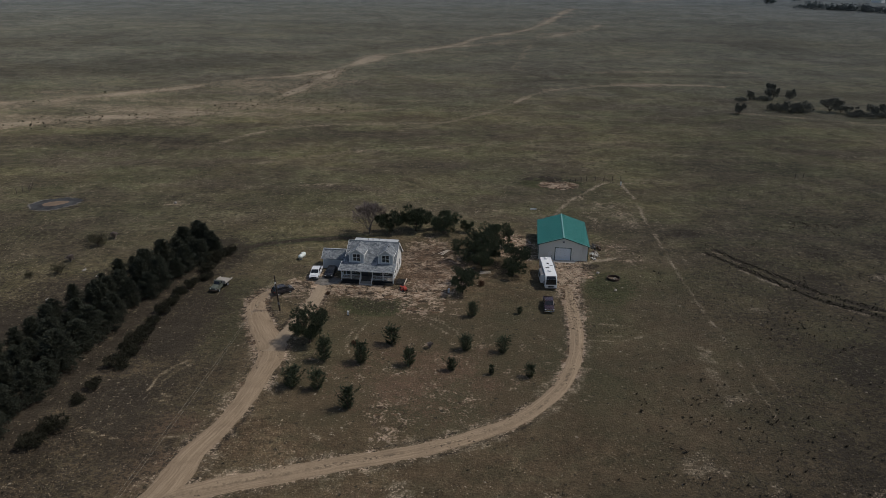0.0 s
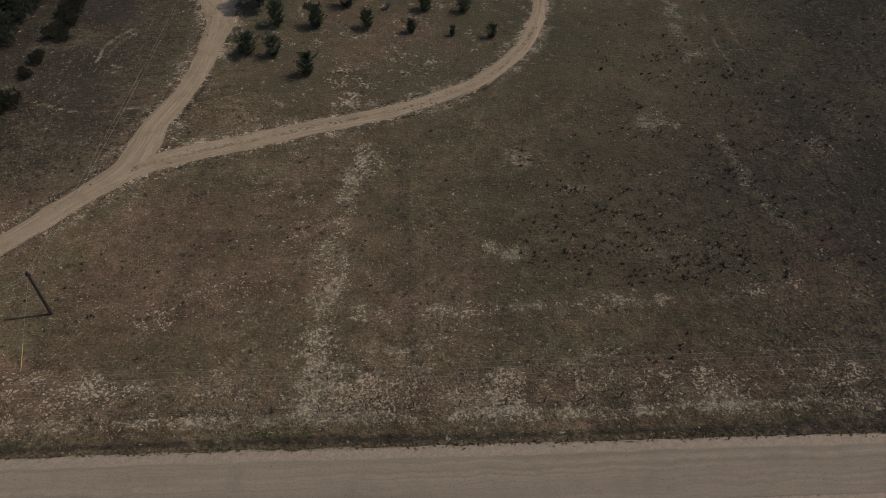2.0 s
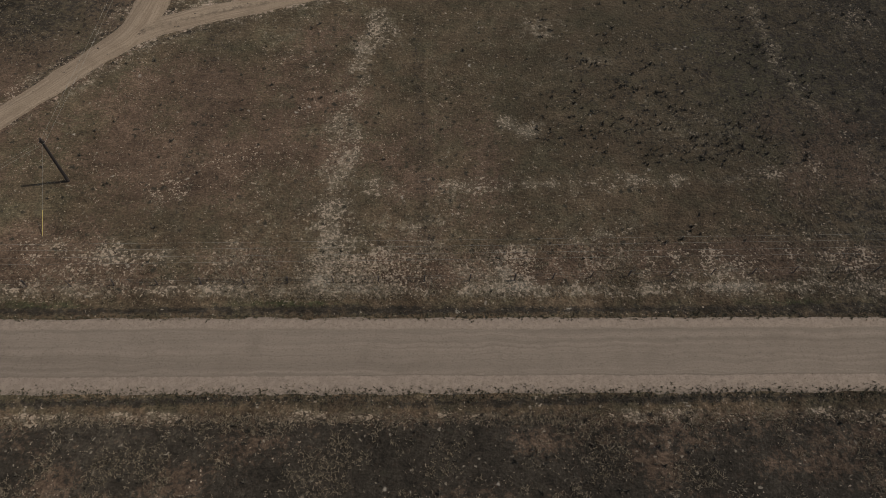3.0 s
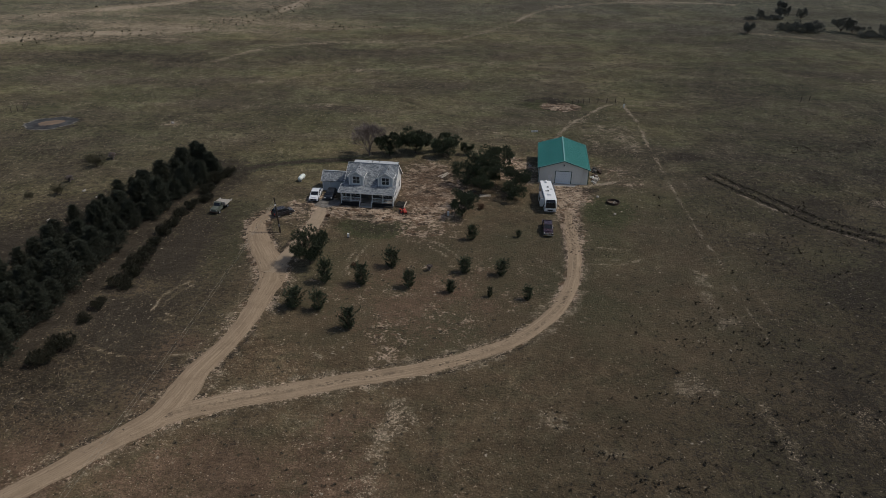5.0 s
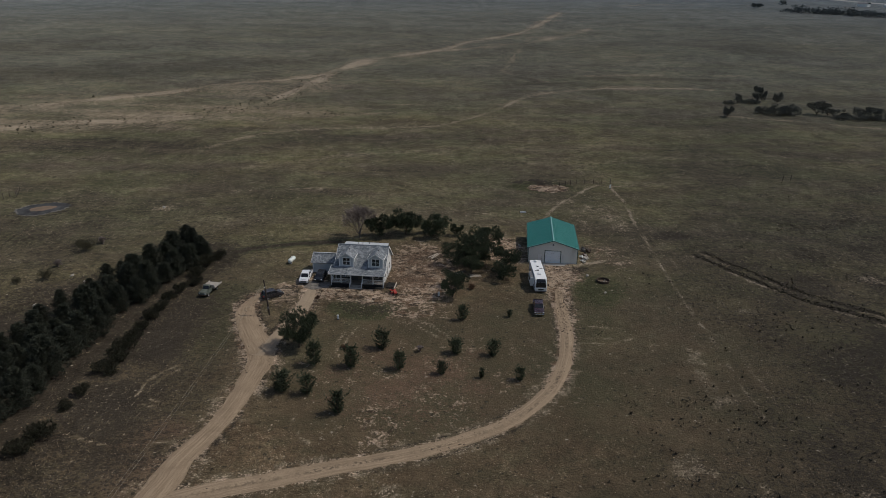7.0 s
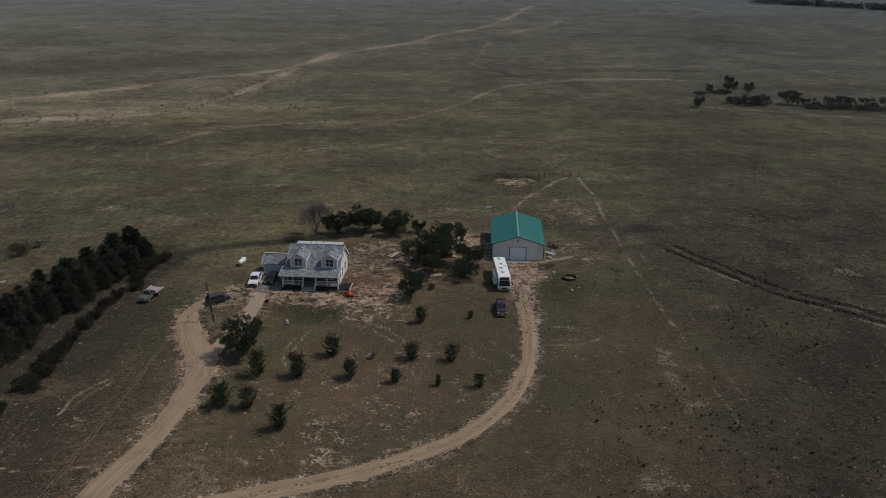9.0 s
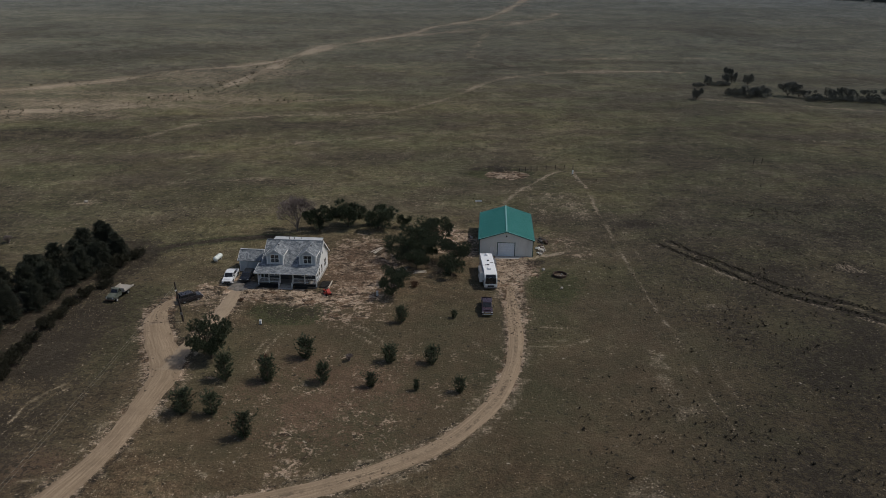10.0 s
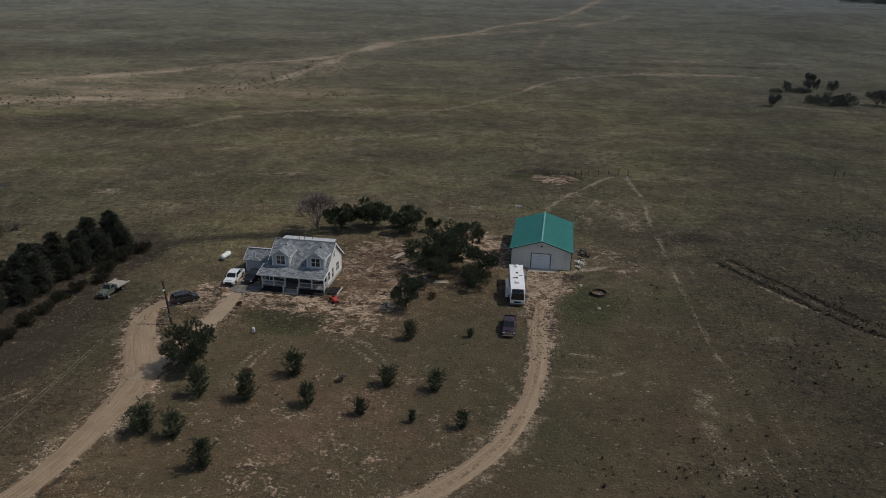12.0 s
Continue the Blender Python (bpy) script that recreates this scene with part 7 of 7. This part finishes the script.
def rock(m, s, label, mat):
    t = thing("rock", m, label, "rock", "loose rocks")
    rng = random.Random(int(s * 1000))
    bm = bmesh.new()
    bmesh.ops.create_icosphere(bm, subdivisions=2, radius=s, matrix=pose(0, 0, s * 0.3) @ Matrix.Diagonal((1.3, 0.8, 0.4, 1)))
    for v in bm.verts:
        v.co += Vector((rng.uniform(-1, 1), rng.uniform(-1, 1), rng.uniform(-1, 1))) * s * 0.22
    part("stone", bm, mat, t)


for x, y, s in ((-77.4, 144.2, 0.45), (-77.2, 128.6, 0.5), (-63.5, 127.8, 0.4), (-73.3, 141.2, 0.35), (-75.4, 194.3, 0.6), (21.5, 166.0, 0.5), (36.5, 138.0, 0.36), (34.6, 147.2, 0.4)):
    rock(on_ground(x, y, s * 200), s, "pale bleached rock lying in dry grass", M_STONE)
for x, y, s in ((-16.4, 134.6, 0.42), (-11.6, 133.4, 0.38), (-19.5, 136.2, 0.3), (4.0, 146.0, 0.4)):
    rock(on_ground(x, y, s * 300), s, "dark lump of turned soil in the yard", M_CLOD)


# ---- pond ----
def pond():
    t = thing("pond", pose(-108.5, 192.5, float(ground_z(-108.5, 192.5)), 0, 0, 25), "nearly dry stock pond with orange mud centre", "pond", kind="structure")
    rng = random.Random(31)
    for nm, rx, ry, z, mat in (("pale_rim", 6.9, 6.1, 0.40, M_SILT), ("dark_crust", 6.3, 5.6, 0.44, M_CRUST), ("mud_bed", 3.2, 2.3, 0.48, M_MUD)):
        bm = bmesh.new()
        vs = []
        for i in range(80):
            a = 6.2832 * i / 80
            k = 1 + 0.09 * math.sin(2 * a + 0.4) + 0.06 * math.sin(3 * a + 1) + 0.04 * math.sin(7 * a) + rng.uniform(-0.06, 0.06)
            vs.append(bm.verts.new((rx * k * math.cos(a), ry * k * math.sin(a), z)))
        c = bm.verts.new((0, 0, z + 0.02))
        for i in range(80):
            bm.faces.new((c, vs[i], vs[(i + 1) % 80]))
        part(nm, bm, mat, t)


pond()


# ---- far farm buildings ----
def far_barn(x, y, w, l, h, turn, mat, roof_mat):
    t = thing("far_barn", on_ground(x, y, turn), "tiny distant pale farm building", "barn", "far farm buildings")
    part("wall", boxed(-w / 2, w / 2, -l / 2, l / 2, -1.5, h), mat, t)
    bm = bmesh.new()
    prism(bm, [(-l / 2 - 0.4, h), (l / 2 + 0.4, h), (l / 2 + 0.4, h + 0.12), (-l / 2 - 0.4, h + 0.12)], -w / 2 - 0.3, w / 2 + 0.3)
    for sx in (-1, 1):
        slab(bm, [(0, -l / 2 - 0.4, h + w * 0.22), (sx * (w / 2 + 0.4), -l / 2 - 0.4, h), (sx * (w / 2 + 0.4), l / 2 + 0.4, h), (0, l / 2 + 0.4, h + w * 0.22)], 0.2)
    part("roof", bm, roof_mat, t)


for x, y, w, l, h, turn, a, b in ((640, 1130, 9, 16, 4, 30, M_WHITE, M_RVGREY), (668, 1112, 8, 10, 3.5, 10, M_WHITE, M_RVWHITE), (690, 1098, 12, 18, 5, 50, M_RVGREY, M_WHITE), (655, 1150, 6, 9, 3, 70, M_WHITE, M_SHEDTRIM),
                                  (-960, 1800, 8, 10, 3, 20, M_CONCRETE, M_RVGREY), (-930, 1815, 6, 8, 3, 50, M_CONCRETE, M_CONCRETE)):
    far_barn(x, y, w, l, h, turn, a, b)


# ---- loose ground cover ----
def scatter(name, seed, spots, n, length, width, spread, mat, label, category):
    rng = np.random.default_rng(seed)
    pts = np.concatenate([s(rng) for s in spots])
    z = ground_z(pts[:, 0], pts[:, 1])
    c = np.stack([pts[:, 0], pts[:, 1], z + length * 0.2], 1)
    d = np.tile((0.0, 0.0, 1.0), (len(c), 1))
    v, f = blades(rng, c, d, n, length, width, spread, 0.5)
    return tagged(raw(name, v.tolist(), f.tolist(), mat), label, category, kind="stuff")


def field(x0, x1, y0, y1, count, cell=9.0, seed=0, keep=0.0):
    """Spots spread over a rectangle, gathered into patches, clear of the roads."""
    def spots(rng):
        p = np.stack([rng.uniform(x0, x1, count), rng.uniform(y0, y1, count)], 1)
        ok = vnoise(p[:, 0], p[:, 1], cell, seed) + 0.6 * vnoise(p[:, 0], p[:, 1], cell / 3, seed + 1) > keep + rng.normal(0, 0.25, count)
        p = p[ok]
        clear = np.abs(p[:, 1] - 28.6 + 0.013 * p[:, 0]) > 4.3
        for path in (MAIN_DRIVE, LOOP, SPUR):
            d, w = near_line(p[:, 0], p[:, 1], path)
            clear &= d > w / 2 + 0.3
        return p[clear]
    return spots


def strip(y0, y1, x0, x1, count):
    def spots(rng):
        x = rng.uniform(x0, x1, count)
        return np.stack([x, rng.normal((y0 + y1) / 2, (y1 - y0) / 3, count) - 0.013 * x], 1)
    return spots


def beside(line, off, wide, count):
    """Spots along a line, shifted to one side of it."""
    def spots(rng):
        p = np.array(spline(line, 0.5))[:, :2]
        q = p[rng.integers(0, len(p), count)] + off * np.array([0.82, 0.57])
        return q + rng.normal(0, wide, q.shape)
    return spots


scatter("dry_grass", 21, [field(-60, 70, 33.5, 80, 22000, 7, 2, 0.25), field(-20, 22, 34.0, 40, 9000, 4, 4, -0.2), field(-60, 70, 34.2, 38, 9000, 3, 5, 0.1), field(-60, 70, 80, 135, 12000, 8, 8, 0.2)],
        5, 0.16, 0.045, 3.0, M_STRAW, "short tufts of bleached dry grass", "grass")
scatter("tall_dry_grass", 24, [field(-58, 64, 8, 22.8, 46000, 2.4, 6, 0.25), strip(21.6, 22.6, -58, 64, 3600)], 6, 0.20, 0.035, 1.6, M_STRAW, "standing pale dry grass south of the road", "grass")
scatter("sagebrush", 22, [field(-60, 20, 38, 75, 420, 9, 14, 0.2), field(30, 110, 95, 170, 700, 14, 15, 0.2), field(-120, 160, 175, 330, 2600, 30, 16, 0.1)],
        12, 0.20, 0.08, 1.2, M_SAGE, "low dull olive sagebrush clumps", "sagebrush")
scatter("roadside_weeds", 26, [strip(31.6, 32.4, -80, 90, 1700), strip(23.8, 25.4, -70, 80, 4200)], 9, 0.13, 0.055, 1.2, M_WEED, "small olive weeds along the gravel shoulders", "weeds")
scatter("dark_tufts", 25, [field(12, 66, 40, 78, 900, 8, 12, 0.25), field(18, 40, 50, 68, 420, 6, 13, 0.0), field(30, 66, 78, 98, 260, 8, 17, 0.25), field(-55, 60, 8, 22.4, 900, 5, 18, 0.0), field(40, 100, 60, 150, 900, 9, 19, 0.2), field(-58, 15, 42, 80, 120, 9, 20, 0.1)],
        13, 0.27, 0.10, 0.9, M_TUFT, "scattered dark bunch grass tufts", "grass")
scatter("ditch_brush", 28, [beside(DUG_LINE, off, 0.55, 900) for off in (1.9, -1.5)], 12, 0.17, 0.08, 1.1, M_JUNIPER, "dark low brush along two old cuts", "brush")
scatter("pasture_brush", 27, [field(-130, 170, 178, 340, 1500, 22, 41, 0.1), field(60, 130, 150, 220, 260, 12, 42, 0.1), lambda rng: np.stack([rng.normal(100, 6, 90), rng.normal(183, 3.5, 90)], 1), field(-115, -62, 90, 180, 220, 10, 43, 0.2)],
        12, 0.24, 0.11, 1.1, M_TUFT, "scattered dull brush clumps in the open pasture", "brush")
scatter("wash_brush", 23, [beside(WASH_LOW, -1.0, 6.5, 380), beside(WASH[1:6], -4.0, 7.0, 26), lambda rng: np.stack([rng.normal(-48, 14, 26), rng.normal(345, 4, 26)], 1)],
        14, 0.50, 0.20, 0.9, M_SAGE, "dark brush dots along the dry wash", "brush")


def clods():
    """Loose clods and stones on the rutted drives."""
    rng = np.random.default_rng(77)
    verts, faces = [], []
    src = [(p, 0.4) for p in spline(LOOP, 0.22)] + [((x, y, w * 1.5), 0.45) for x, y, w in spline(LOOP[12:], 0.06)] + [((x, y, w * 1.4), 0.7) for x, y, w in spline(MAIN_DRIVE[9:], 0.08)]
    for (x, y, w), k in src:
        if rng.random() > k * (0.4 + 0.9 * float(vnoise(x, y, 5, 3))):
            continue
        px, py, s = x + rng.normal(0, 0.20) * w, y + rng.normal(0, 0.20) * w, rng.uniform(0.05, 0.17) * (1.5 if rng.random() < 0.12 else 1.0)
        z = float(ground_z(px, py)) + 0.03
        b = len(verts)
        for dx, dy, dz in ((1, 0, 0), (0, 1, 0), (-1, 0, 0), (0, -1, 0), (0, 0, 0.8)):
            j = rng.normal(0, 0.25, 3)
            verts.append((px + s * (dx + j[0]), py + s * (dy + j[1]), z + s * dz))
        faces += [(b, b + 1, b + 4), (b + 1, b + 2, b + 4), (b + 2, b + 3, b + 4), (b + 3, b, b + 4)]
    tagged(raw("dirt_clods", verts, faces, M_CLOD), "dark loose clods along the dirt driveway", "clods", kind="stuff")


clods()
